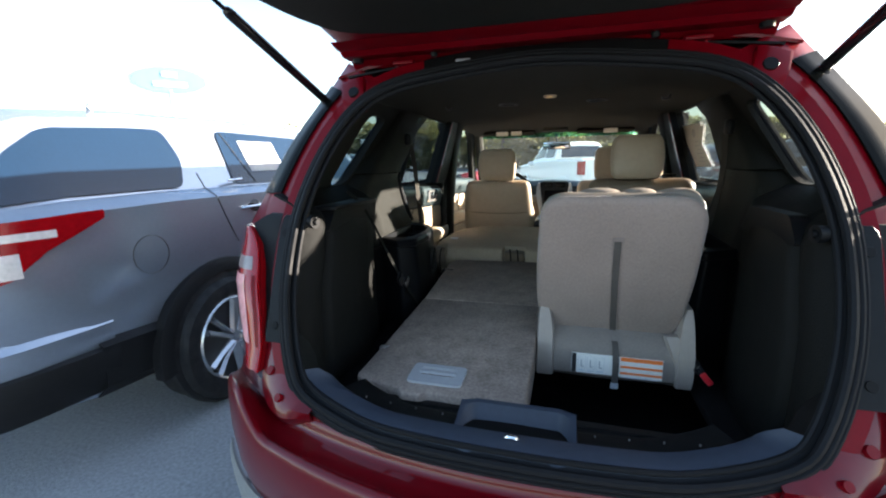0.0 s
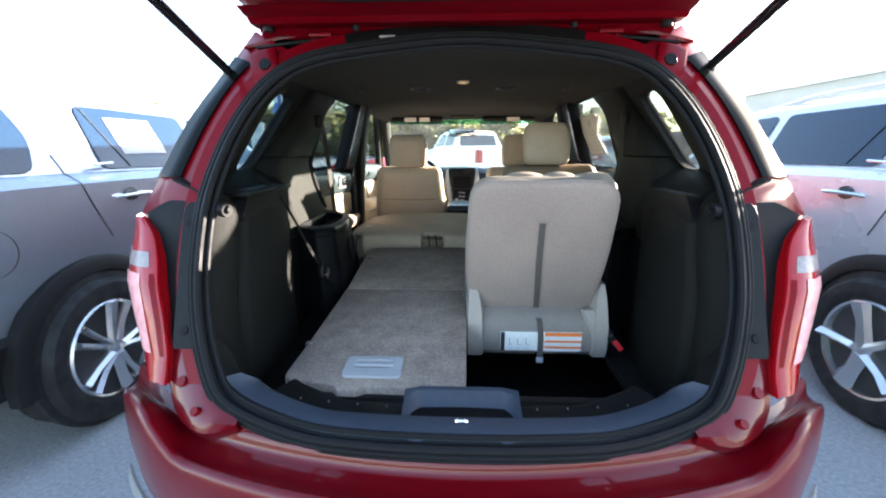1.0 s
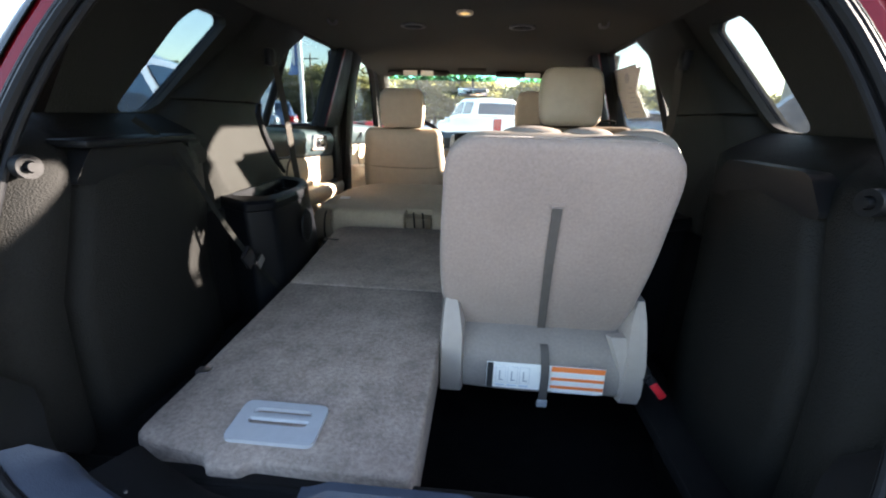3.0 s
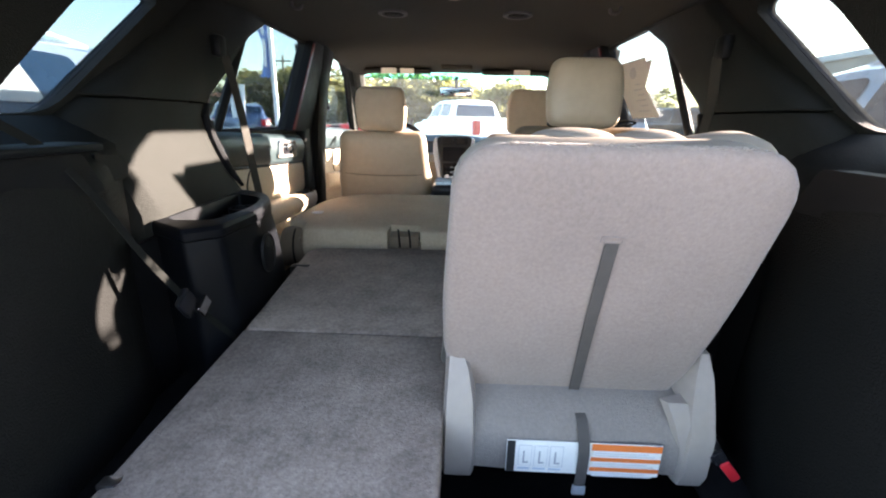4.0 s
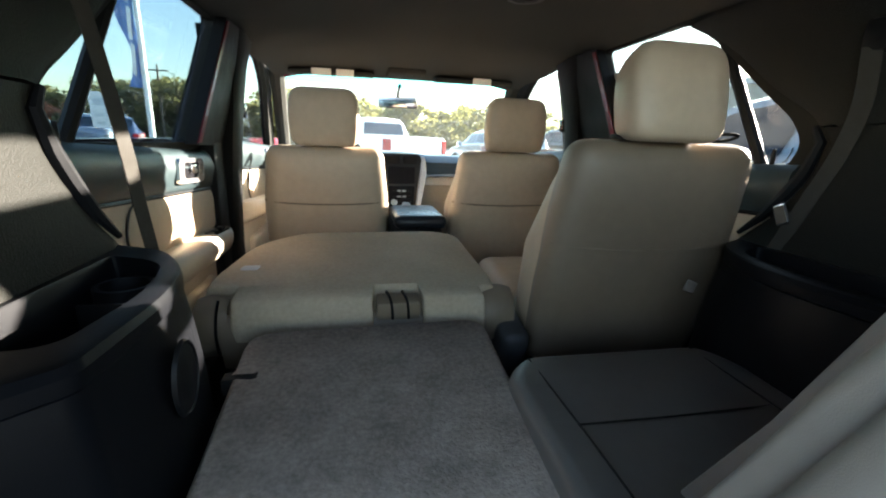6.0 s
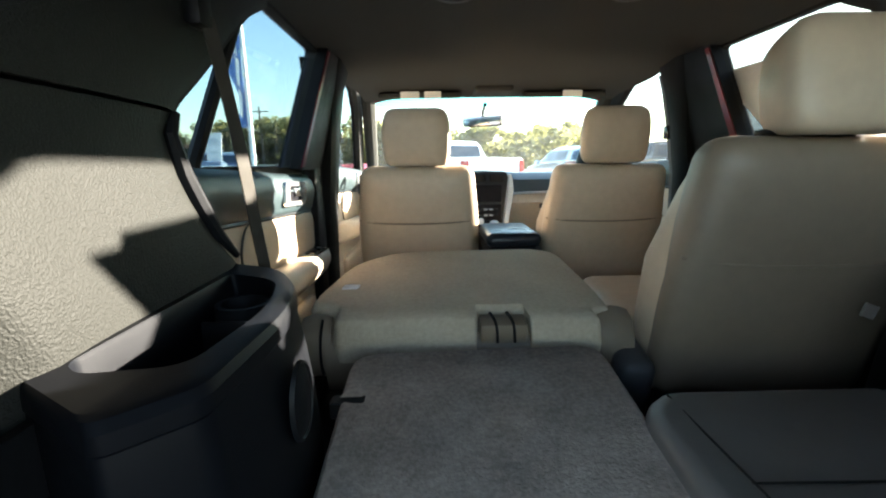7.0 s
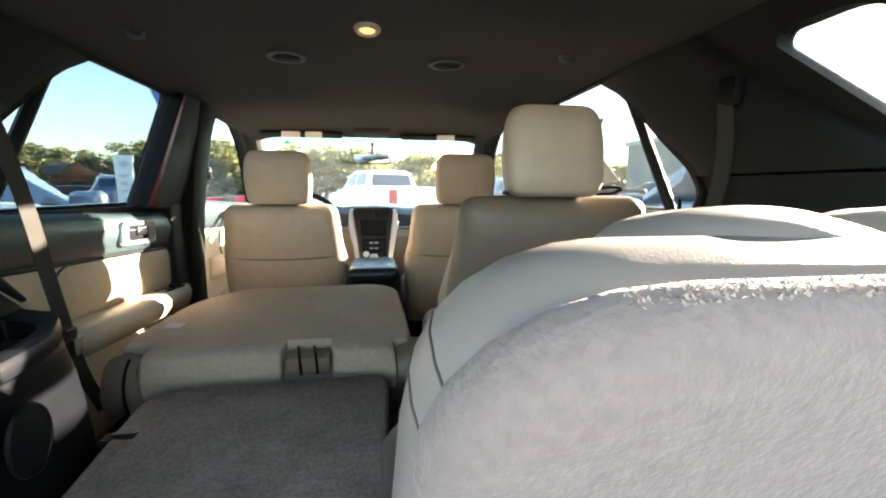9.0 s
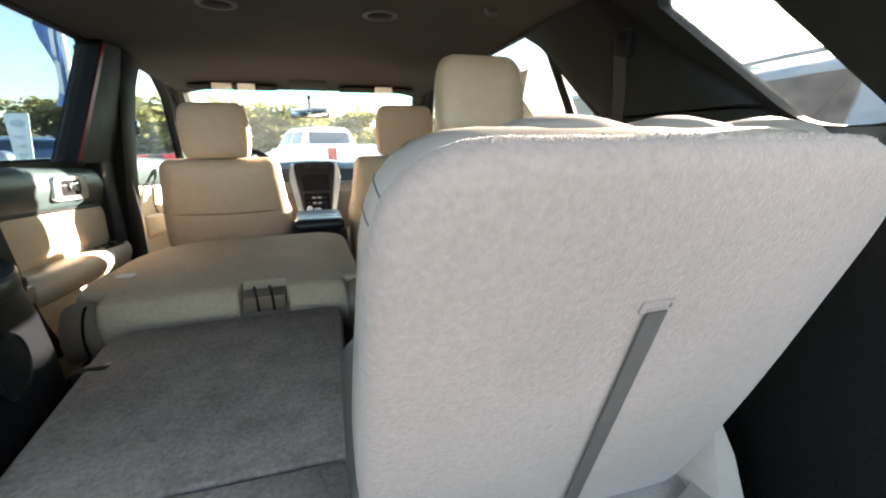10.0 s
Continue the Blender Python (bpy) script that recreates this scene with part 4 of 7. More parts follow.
for s in (1, -1):
    quarter_trim(s)


# doors seen from inside
def door_trim(s, y0, y1, hy):
    d = new("door")
    d.parent = suv
    d["label"] = "door trim, charcoal above, beige insert and armrest"
    # upper pad: rolls from the window ledge inwards and down to the strip, rounded off at its front end
    bm = bmesh.new()
    rings = []
    n = 26
    for i in range(n + 1):
        f = i / n
        y = y0 - 0.06 + (y1 - y0 + 0.06) * f
        top = 1.274 - 0.046 * f - 0.05 * max(0.0, (f - 0.86) / 0.14) ** 2
        low = 1.150 - 0.052 * f
        e = 1 - 0.75 * max(0.0, (f - 0.93) / 0.07) ** 2
        rings.append([(s * 0.805, y, top - 0.012), (s * 0.795, y, top), (s * (0.795 - 0.022 * e), y, top - 0.004), (s * (0.795 - 0.038 * e), y, top - 0.022),
                      (s * (0.795 - 0.046 * e), y, top - 0.055), (s * (0.795 - 0.043 * e), y, (top + low) / 2 - 0.012), (s * (0.795 - 0.034 * e), y, low + 0.012), (s * (0.795 - 0.026 * e), y, low), (s * 0.805, y, low - 0.004)])
    loft(bm, rings)
    part("upper_panel", bm, DOOR_SKY_TINT, d, "", 50)
    bm = bmesh.new()
    plate(bm, rounded([(y0 - 0.05, 0.60), (y1 - 0.03, 0.60), (y1 - 0.005, 1.09), (y0 - 0.05, 1.146)], 0.02), [], lambda u, v, w: Vector((s * (0.80 - w), u, v)), 0.026)
    part("lower_panel", bm, BEIGE, d)
    # leather insert with its rounded rear end
    bm = bmesh.new()
    ins = rounded([(y0 + 0.20, 0.985), (y0 + 0.17, 1.05), (y0 + 0.21, 1.126), (y1 - 0.02, 1.090), (y1 - 0.025, 0.955), (y0 + 0.40, 0.975)], [0.03, 0.06, 0.04, 0.02, 0.03, 0.05], 5)
    pillow(bm, ins, lambda u, v, w: Vector((s * (0.774 - w), u, v)), 0.006, 0.010)
    part("insert", bm, LEATHER, d)
    bm = bmesh.new()
    ring_tube(bm, [(s * 0.771, u, v) for u, v in ins], 0.0028, 6)
    part("insert_piping", bm, CLADDING, d)
    # armrest: a long pad that swells rearwards
    bm = bmesh.new()
    rings = []
    for y, r, z in ((y0 + 0.03, 0.25, 0.985), (y0 + 0.07, 0.75, 0.985), (y0 + 0.16, 1.0, 0.98), (y0 + 0.34, 1.0, 0.968), (y1 - 0.30, 0.85, 0.955), (y1 - 0.14, 0.72, 0.945), (y1 - 0.06, 0.5, 0.935), (y1 - 0.03, 0.2, 0.925)):
        rings.append([(s * (0.778 - 0.10 * r * a), y, z - 0.035 + 0.045 * b) for a, b in ((0, 1.0), (0.55, 1.0), (0.85, 0.88), (1.0, 0.45), (0.97, -0.1), (0.75, -0.8), (0.3, -1.3), (0, -1.5))])
    loft(bm, rings)
    part("armrest", bm, BEIGE, d, "", 50)
    bm = bmesh.new()
    box(bm, (s * 0.735, y1 - 0.22, 0.959), (0.042, 0.15, 0.010), 0.004, 2, pose(0, 0, 0, -4))
    part("switch_panel", bm, BLACK_GLOSS, d)
    for k in range(2):
        bm = bmesh.new()
        box(bm, (s * 0.735, y1 - 0.255 + 0.06 * k, 0.966), (0.02, 0.026, 0.008), 0.003, 2)
        part("switch", bm, PLASTIC, d)
    bm = bmesh.new()
    box(bm, (s * 0.772, (y0 + y1) / 2 - 0.03, 0.72), (0.045, (y1 - y0) * 0.62, 0.16), 0.03, 3)
    part("door_pocket", bm, BEIGE, d)
    # handle in its bright surround
    bm = bmesh.new()
    plate(bm, rounded([(hy - 0.105, 1.148), (hy + 0.095, 1.140), (hy + 0.10, 1.214), (hy - 0.095, 1.221)], 0.022), [rounded([(hy - 0.068, 1.160), (hy + 0.050, 1.155), (hy + 0.054, 1.202), (hy - 0.062, 1.208)], 0.016)], lambda u, v, w: Vector((s * (0.754 - w), u, v)), 0.012)
    h = part("handle_bezel", bm, ALLOY, d, "satin silver handle surround")
    bm = bmesh.new()
    box(bm, (s * 0.7515, hy - 0.006, 1.182), (0.004, 0.118, 0.050), 0.002, 1)
    part("handle_cup", bm, BLACK_GLOSS, h)
    bm = bmesh.new()
    box(bm, (s * 0.7445, hy + 0.018, 1.184), (0.008, 0.052, 0.026), 0.004)
    part("door_handle", bm, CHROME, h)
    bm = bmesh.new()
    tube(bm, [(s * 0.770, y0 - 0.05, 1.146), (s * 0.770, y1 - 0.01, 1.094)], 0.006, 6)
    part("trim_strip", bm, PLASTIC, d)
    bm = bmesh.new()
    tube(bm, curve([(s * 0.768, y1 - 0.03, 1.21), (s * 0.766, y1 + 0.004, 1.12), (s * 0.768, y1 + 0.010, 1.0), (s * 0.772, y1 - 0.01, 0.70)], 4), 0.010, 8)
    part("door_seal", bm, RUBBER, d)
    # lock button on the ledge
    bm = bmesh.new()
    tube(bm, [(s * 0.785, y0 + 0.02, 1.262), (s * 0.783, y0 + 0.018, 1.305)], [0.006, 0.0045], 8)
    part("lock_button", bm, PLASTIC, d)


for s in (1, -1):
    door_trim(s, 2.56, 3.47, 3.10)
    door_trim(s, 3.70, 4.60, 4.30)
    bm = bmesh.new()
    box(bm, (s * 0.80, 3.385, 0.89), (0.11, 0.13, 0.76), 0.02, 3)
    part("b_pillar", bm, BLACK_MATTE, suv)

# dashboard, stack and console
dash = new("dashboard")
dash.parent = suv
bm = bmesh.new()
rings = []
for i in range(17):
    x = -0.76 + 1.52 * i / 16
    hump = 0.035 * math.exp(-((x + 0.37) / 0.16) ** 2) + 0.02 * math.exp(-(x / 0.13) ** 4)
    rings.append([(x, 4.98, 1.12), (x, 4.75, 1.18), (x, 4.5, 1.205 + hump), (x, 4.32, 1.20 + hump), (x, 4.27, 1.165 + hump * 0.6), (x, 4.29, 1.08)])
sheet(bm, rings, 0.01)
part("dash_top", bm, DASH_SKY_TINT, dash, "charcoal dashboard top, tinted blue for sky reflection")
bm = bmesh.new()
sheet(bm, [[(x, 4.29, 1.085), (x, 4.25, 1.03), (x, 4.28, 0.95), (x, 4.36, 0.80), (x, 4.5, 0.55)] for x in [-0.76 + 0.19 * i for i in range(9)]], 0.01)
part("dash_lower", bm, BEIGE, dash, "beige lower dashboard")
for s in (1, -1):
    bm = bmesh.new()
    tube(bm, curve([(s * 0.14, 4.262, 1.083), (s * 0.30, 4.262, 1.090), (s * 0.52, 4.266, 1.090), (s * 0.74, 4.275, 1.080)], 4), 0.010, 8, 0.7)
    part("dash_strip", bm, SATIN, dash, "satin silver dashboard strip")
bm = bmesh.new()
plate(bm, rounded([(0.19, 0.86), (0.62, 0.86), (0.62, 1.045), (0.19, 1.045)], 0.03), [], lambda u, v, w: Vector((u, 4.262 + max(0.0, 1.03 - v) * 0.30 - w, v)), 0.012)
glove = part("glove_box", bm, BEIGE, dash)
bm = bmesh.new()
box(bm, (0.36, 4.246, 1.010), (0.085, 0.012, 0.030), 0.004, 2)
part("glove_box_latch", bm, CLADDING, glove)


def stack(u, v, w):
    return Vector((u, 4.13 + 0.25 * (v - 0.95) - w, v))


bm = bmesh.new()
plate(bm, rounded([(-0.085, 0.82), (0.085, 0.82), (0.125, 1.17), (0.105, 1.215), (-0.105, 1.215), (-0.125, 1.17)], 0.02), [], lambda u, v, w: stack(u, v, w - 0.06), 0.06)
part("control_panel", bm, STACK_BLACK, dash)
bm = bmesh.new()
plate(bm, rounded([(-0.076, 1.045), (0.076, 1.045), (0.080, 1.140), (-0.080, 1.140)], 0.008), [], lambda u, v, w: stack(u, v, w), 0.006)
part("screen", bm, BLACK_GLOSS, dash, "dark touch screen")
bm = bmesh.new()
plate(bm, rounded([(-0.070, 0.865), (0.070, 0.865), (0.076, 1.032), (-0.076, 1.032)], 0.010), [], lambda u, v, w: stack(u, v, w), 0.005)
part("button_panel", bm, BLACK_GLOSS, dash)
for s in (1, -1):
    bm = bmesh.new()
    rings = []
    for v, u, wd in ((1.200, 0.126, 0.008), (1.165, 0.124, 0.018), (1.10, 0.118, 0.026), (1.02, 0.104, 0.024), (0.94, 0.092, 0.020), (0.86, 0.083, 0.016)):
        rings.append([stack(s * (u - wd * 0.45), v, 0.0), stack(s * (u - wd * 0.2), v, 0.016), stack(s * (u + wd), v, 0.020), stack(s * (u + wd * 1.2), v, 0.0), stack(s * (u + wd), v, -0.06), stack(s * (u - wd * 0.45), v, -0.06)])
    loft(bm, rings)
    part("stack_trim", bm, SATIN, dash, "satin silver stack trim")
    bm = bmesh.new()
    plate(bm, rounded([(s * 0.05 - 0.038, 1.160), (s * 0.05 + 0.038, 1.160), (s * 0.05 + 0.038, 1.198), (s * 0.05 - 0.038, 1.198)], 0.008), [], lambda u, v, w: stack(u, v, w), 0.006)
    vent = part("air_vent", bm, BLACK_GLOSS, dash)
    for k in range(3):
        bm = bmesh.new()
        box(bm, stack(s * 0.05, 1.168 + 0.011 * k, 0.010), (0.066, 0.008, 0.0025), 0.0005, 1)
        part("vent_slat", bm, CLADDING, vent)
for i in range(4):
    for k in range(3):
        if i == 0 and k == 2:
            continue
        bm = bmesh.new()
        box(bm, stack(-0.045 + 0.03 * i, 1.005 - 0.032 * k, 0.008), (0.022, 0.008, 0.009), 0.002, 1)
        part("button", bm, SATIN if i in (1, 2) and k < 2 else PLASTIC, dash)
bm = bmesh.new()
disc(bm, stack(-0.045, 0.94, 0.004), (0, -1, 0.1), 0, 0.018, 0.02)
part("knob", bm, SATIN, dash)
console = new("centre_console")
console.parent = suv
bm = bmesh.new()
rings = []
for y, z, w in ((3.30, 0.93, 0.10), (3.36, 0.965, 0.115), (3.62, 0.965, 0.115), (3.68, 0.92, 0.115), (3.72, 0.86, 0.12), (4.15, 0.84, 0.125)):
    rings.append([(-w, y, 0.5), (-w, y, z - 0.03), (-w + 0.025, y, z), (w - 0.025, y, z), (w, y, z - 0.03), (w, y, 0.5)])
loft(bm, rings)
part("console_body", bm, PLASTIC, console)
bm = bmesh.new()
box(bm, (0, 3.48, 0.972), (0.215, 0.32, 0.058), 0.028, 4)
part("console_lid", bm, STACK_BLACK, console, "padded black console lid")
bm = bmesh.new()
tube(bm, [(0.0, 3.86, 0.84), (0.0, 3.88, 0.92)], 0.012, 8)
box(bm, (0, 3.88, 0.945), (0.045, 0.06, 0.06), 0.015, 3)
part("gear_lever", bm, SATIN, console)
# steering wheel
wheel = new("steering_wheel")
wheel.parent = suv
bm = bmesh.new()
hub, tilt = Vector((-0.37, 3.98, 1.12)), radians(24)
ux, uy = Vector((1, 0, 0)), Vector((0, math.sin(tilt), math.cos(tilt)))
ring_tube(bm, [hub + (ux * math.cos(2 * math.pi * k / 32) + uy * math.sin(2 * math.pi * k / 32)) * 0.185 for k in range(32)], 0.016, 8)
part("rim", bm, PLASTIC, wheel)
bm = bmesh.new()
box(bm, hub + Vector((0, 0.03, 0)), (0.16, 0.06, 0.13), 0.03, 3, pose(0, 0, 0, -24))
for a in (-0.1, math.pi + 0.1, -math.pi / 2):
    tube(bm, [hub + Vector((0, 0.02, 0)), hub + (ux * math.cos(a) + uy * math.sin(a)) * 0.18], 0.014, 6)
tube(bm, [hub + Vector((0, 0.03, 0)), hub + Vector((0, 0.30, -0.12))], 0.04, 10)
part("boss", bm, PLASTIC, wheel)
# interior mirror, visors, overhead console, roof vents, dome light, hooks
mir = new("interior_mirror")
mir.parent = suv
bm = bmesh.new()
box(bm, (0, 4.455, 1.517), (0.25, 0.03, 0.066), 0.014, 3, pose(0, 0, 0, 0, 0, -14))
part("mirror_shell", bm, PLASTIC, mir)
bm = bmesh.new()
box(bm, (-0.004, 4.4385, 1.517), (0.232, 0.004, 0.052), 0.002, 2, pose(0, 0, 0, 0, 0, -14))
part("mirror_glass", bm, CHROME, mir, "mirror glass")
bm = bmesh.new()
tube(bm, [(0, 4.47, 1.52), (0, 4.44, 1.57), (0, 4.32, 1.60)], 0.011, 8)
part("stalk", bm, PLASTIC, mir)
for s in (1, -1):
    visor = new("sun_visor")
    visor.parent = suv
    bm = bmesh.new()
    box(bm, (s * 0.37, 4.06, 1.613), (0.42, 0.15, 0.028), 0.012, 3, pose(0, 0, 0, 8))
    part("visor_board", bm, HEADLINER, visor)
    for dx, w in (((-0.42, 0.095), (-0.305, 0.085)) if s < 0 else ((0.405, 0.10),)):
        bm = bmesh.new()
        box(bm, (dx, 3.983, 1.606), (w, 0.003, 0.034), 0.001, 1, pose(0, 0, 0, 8))
        part("visor_label", bm, PAPER, visor, "white warning label")
    bm = bmesh.new()
    disc(bm, (s * 0.24, 2.971, 1.722), (0, 0, -1), 0.043, 0.057, 0.016)
    v = part("roof_vent", bm, CLADDING, suv, "round roof air vent")
    bm = bmesh.new()
    disc(bm, (s * 0.24, 2.971, 1.722), (0, 0, -1), 0, 0.043, 0.006)
    for k in range(3):
        box(bm, (s * 0.24, 2.955 + 0.016 * k, 1.716), (0.07, 0.004, 0.012), 0.001, 1)
    part("vent_core", bm, BLACK_MATTE, v)
    bm = bmesh.new()
    tube(bm, curve([(s * 0.55, 2.74, 1.70), (s * 0.545, 2.74, 1.675), (s * 0.52, 2.74, 1.672), (s * 0.515, 2.74, 1.685)], 3), 0.006, 6)
    disc(bm, (s * 0.55, 2.74, 1.708), (0, 0, -1), 0, 0.018, 0.008)
    part("coat_hook", bm, CLADDING, suv)
bm = bmesh.new()
box(bm, (0, 4.02, 1.628), (0.19, 0.20, 0.03), 0.012, 3)
part("overhead_console", bm, HEADLINER, suv)
dome = new("dome_light")
dome.parent = suv
bm = bmesh.new()
ell = [(math.cos(2 * math.pi * k / 24), math.sin(2 * math.pi * k / 24)) for k in range(24)]
loft(bm, [[(0.034 * r * c, 2.712 + 0.048 * r * d, z) for c, d in ell] for r, z in ((1.0, 1.727), (1.0, 1.716), (0.95, 1.709), (0.84, 1.705), (0.66, 1.7045), (0.58, 1.708), (0.56, 1.714))], True, False)
part("bezel", bm, BEIGE, dome, "beige dome light bezel", 50)
bm = bmesh.new()
loft(bm, [[(0.034 * r * c, 2.712 + 0.048 * r * d, z) for c, d in ell] for r, z in ((0.60, 1.715), (0.56, 1.7085), (0.38, 1.7065), (0.1, 1.706))])
part("lit_lens", bm, DOME, dome, "lit yellow dome lens")

# ---- seats ----
def back_place(x0, y, z, lean, w_sign=-1, thick0=0.0):
    """Seat-back coordinates: u across, v up the back, w rearwards (or forward for w_sign 1)."""
    m = pose(x0, y, z, -lean)
    return lambda u, v, w: m @ Vector((u, w_sign * (w + thick0), v))


# upright seat of the third row
seat3 = thing("third_row_seat", "upright beige third-row seat with carpeted back and warning label", "car seat", "third row seats")
LEAN3 = -21.5
P3 = back_place(0.250, 1.882, 0.815, LEAN3)
BACK3 = rounded([(-0.188, 0.005), (0.186, 0.005), (0.212, 0.085), (0.224, 0.24), (0.219, 0.520), (-0.226, 0.520), (-0.240, 0.24), (-0.236, 0.10)], [0.03, 0.03, 0.05, 0.1, 0.09, 0.075, 0.1, 0.05], 6)
bm = bmesh.new()
n = len(BACK3)
rings = []
for k, w in ((0.975, -0.012), (0.995, -0.006), (1.0, -0.002), (0.998, 0.004), (0.987, 0.011), (0.965, 0.016), (0.92, 0.019), (0.6, 0.022), (0.2, 0.023)):
    rings.append([P3(0.003 + (u - 0.003) * k, 0.27 + (v - 0.27) * k, w) for u, v in BACK3])
loft(bm, rings)
board = part("backboard", bm, CARPET, seat3, "grey-beige carpeted seat back", 60)
# leather edge that wraps round behind the carpet
bm = bmesh.new()
rings = []
BAND = ((0.95, -0.062), (0.985, -0.052), (1.0, -0.036), (1.0, -0.020), (0.992, -0.010), (0.975, -0.005))
for k, w in BAND:
    rings.append([P3(0.003 + (u - 0.003) * k, 0.27 + (v - 0.27) * k - 0.008, w) for u, v in BACK3])
loft(bm, rings)
part("edge_band", bm, LEATHER_PALE, seat3, "pale leather edge", 60)
bm = bmesh.new()
for u, v in [p for p in BACK3 if p[0] < -0.212 and 0.46 < p[1] < 0.50][:2]:
    tube(bm, [P3(0.003 + (u - 0.003) * k, 0.27 + (v - 0.27) * k - 0.008, w) for k, w in BAND[1:]], 0.0007, 6)
part("corner_seam", bm, LEATHER_GREY, seat3)
# loose pile standing out along the top rim, coloured paler as if sunlit
pile_rng = random.Random(12)
pile_verts, pile_faces = [], []
rim = [(p, q) for p, q in zip(BACK3, BACK3[1:] + BACK3[:1]) if min(p[1], q[1]) > 0.514]
for p, q in rim:
    for k in range(int(6 + 2600 * math.hypot(q[0] - p[0], q[1] - p[1]))):
        f = pile_rng.random()
        u, v = p[0] + (q[0] - p[0]) * f, p[1] + (q[1] - p[1]) * f
        out = Vector((u, v - 0.27)).normalized()
        w = pile_rng.uniform(-0.004, 0.005)
        h = pile_rng.uniform(0.0006, 0.0022)
        base = P3(u - out.x * 0.001, v - out.y * 0.001, w)
        tip = P3(u + out.x * h + pile_rng.uniform(-0.002, 0.002), v + out.y * h, w + pile_rng.uniform(-0.001, 0.002))
        a = pile_rng.uniform(0, math.pi)
        d = Vector((math.cos(a), math.sin(a), 0)) * 0.0008
        i = len(pile_verts)
        pile_verts += [base - d, base + d, tip]
        pile_faces.append((i, i + 1, i + 2))
pile_mesh = bpy.data.meshes.new("carpet_pile")
pile_mesh.from_pydata(pile_verts, [], pile_faces)
pile_mesh.materials.append(PILE_SUNLIT)
pile = new("carpet_pile", pile_mesh)
pile.parent = board
tagged(pile, kind="stuff")
# front of the back: a low side bolster and three rounded channels
for name, x0, x1, e0, e1, peak in (("side_bolster", 0.036, 0.135, 1.232, 1.296, 1.306), ("channel", 0.126, 0.252, 1.297, 1.298, 1.318), ("channel", 0.249, 0.345, 1.300, 1.300, 1.318), ("channel", 0.342, 0.470, 1.300, 1.255, 1.318)):
    bm = bmesh.new()
    rings = []
    steps = 14
    for k in range(steps + 1):
        f = k / steps
        a = math.pi * f
        x = (x0 + x1) / 2 - (x1 - x0) / 2 * math.cos(a)
        g = (x - x0) / (x1 - x0)
        top = e0 + (e1 - e0) * g
        zt = top + (peak - top) * math.sin(a) ** 0.8 if name == "channel" else top + (peak - top) * math.sin(min(a, math.pi * 0.75) / 1.5) ** 0.8 * (1 - max(0, g - 0.75) * 1.2)
        d = 0.012 * (1 - math.sin(a)) if name == "channel" else 0.02 * (1 - math.sin(min(a, math.pi / 2)))
        f = 1.0 if name == "channel" else 0.70
        rings.append([(x, 1.716 + (y - 1.742) * f + max(0.0, 1.25 - z) * 0.35, z) for y, z in ((1.742 + d, zt - 0.05), (1.752 + d, zt - 0.022), (1.772 + d * 0.5, zt - 0.006), (1.80, zt), (1.828, zt - 0.003), (1.856 - d * 0.5, zt - 0.018), (1.878 - d, zt - 0.05), (1.893 - d, zt - 0.11), (1.905 - d, 1.05), (1.93 - d, 0.90), (1.82, 0.90), (1.78, 1.08))])
    loft(bm, rings)
    part(name, bm, LEATHER_PALE, seat3, "", 60)
# strap from its slot to the metal tip
bm = bmesh.new()
pts = [P3(-0.006, 0.388, 0.026), P3(-0.002, 0.25, 0.028), P3(0.008, 0.07, 0.027), P3(0.011, 0.03, 0.030), Vector((0.264, 1.792, 0.818)), Vector((0.266, 1.768, 0.780)), Vector((0.267, 1.766, 0.74)), Vector((0.267, 1.770, 0.69))]
rings = [[p + Vector((dx, dy, 0)) for dx, dy in ((-0.0095, 0), (0.0095, 0), (0.0095, 0.003), (-0.0095, 0.003))] for p in curve(pts, 4)]
loft(bm, rings)
strap = part("release_strap", bm, STRAP, seat3, "dark grey release strap")
bm = bmesh.new()
box(bm, (0.267, 1.771, 0.683), (0.024, 0.006, 0.02), 0.002)
part("strap_tip", bm, SATIN, strap)
bm = bmesh.new()
rings = []
plate(bm, rounded([(-0.022, 0.386), (0.011, 0.386), (0.011, 0.398), (-0.022, 0.398)], 0.003), [rounded([(-0.018, 0.389), (0.007, 0.389), (0.007, 0.395), (-0.018, 0.395)], 0.002)], lambda u, v, w: P3(u, v, 0.0195 + w), 0.005)
part("strap_slot", bm, CARPET, seat3)
# seat base with carpet and hinge covers
bm = bmesh.new()
rings = []
for y, z in ((1.885, 0.845), (1.835, 0.832), (1.802, 0.805), (1.79, 0.775), (1.80, 0.71), (1.825, 0.69), (1.95, 0.69)):
    rings.append([(0.058 + 0.41 * i / 8, y + 0.004 * math.cos(i), z) for i in range(9)])
sheet(bm, rings, 0.01)
part("base_cover", bm, CARPET_DARK, seat3, "grey carpeted seat base")
for u, flip in ((0.046, 1), (0.470, -1)):
    bm = bmesh.new()
    rings = []
    for z, d, a in ((0.69, 0.0, 1.0), (0.72, -0.012, 1.0), (0.80, -0.012, 1.0), (0.85, 0.006, 0.95), (0.90, 0.026, 0.72), (0.935, 0.05, 0.35)):
        wv = (0.030 if flip > 0 else 0.026) * a
        cx = u - flip * (1 - a) * 0.016
        rings.append([(cx - wv, 1.80 + d, z), (cx - wv * 0.8, 1.785 + d, z), (cx + wv * 0.8, 1.785 + d, z), (cx + wv, 1.80 + d, z), (cx + wv, 1.93, z), (cx - wv, 1.93, z)])
    loft(bm, rings)
    part("hinge_cover", bm, PUTTY, seat3, "pale grey plastic hinge cover", 50)


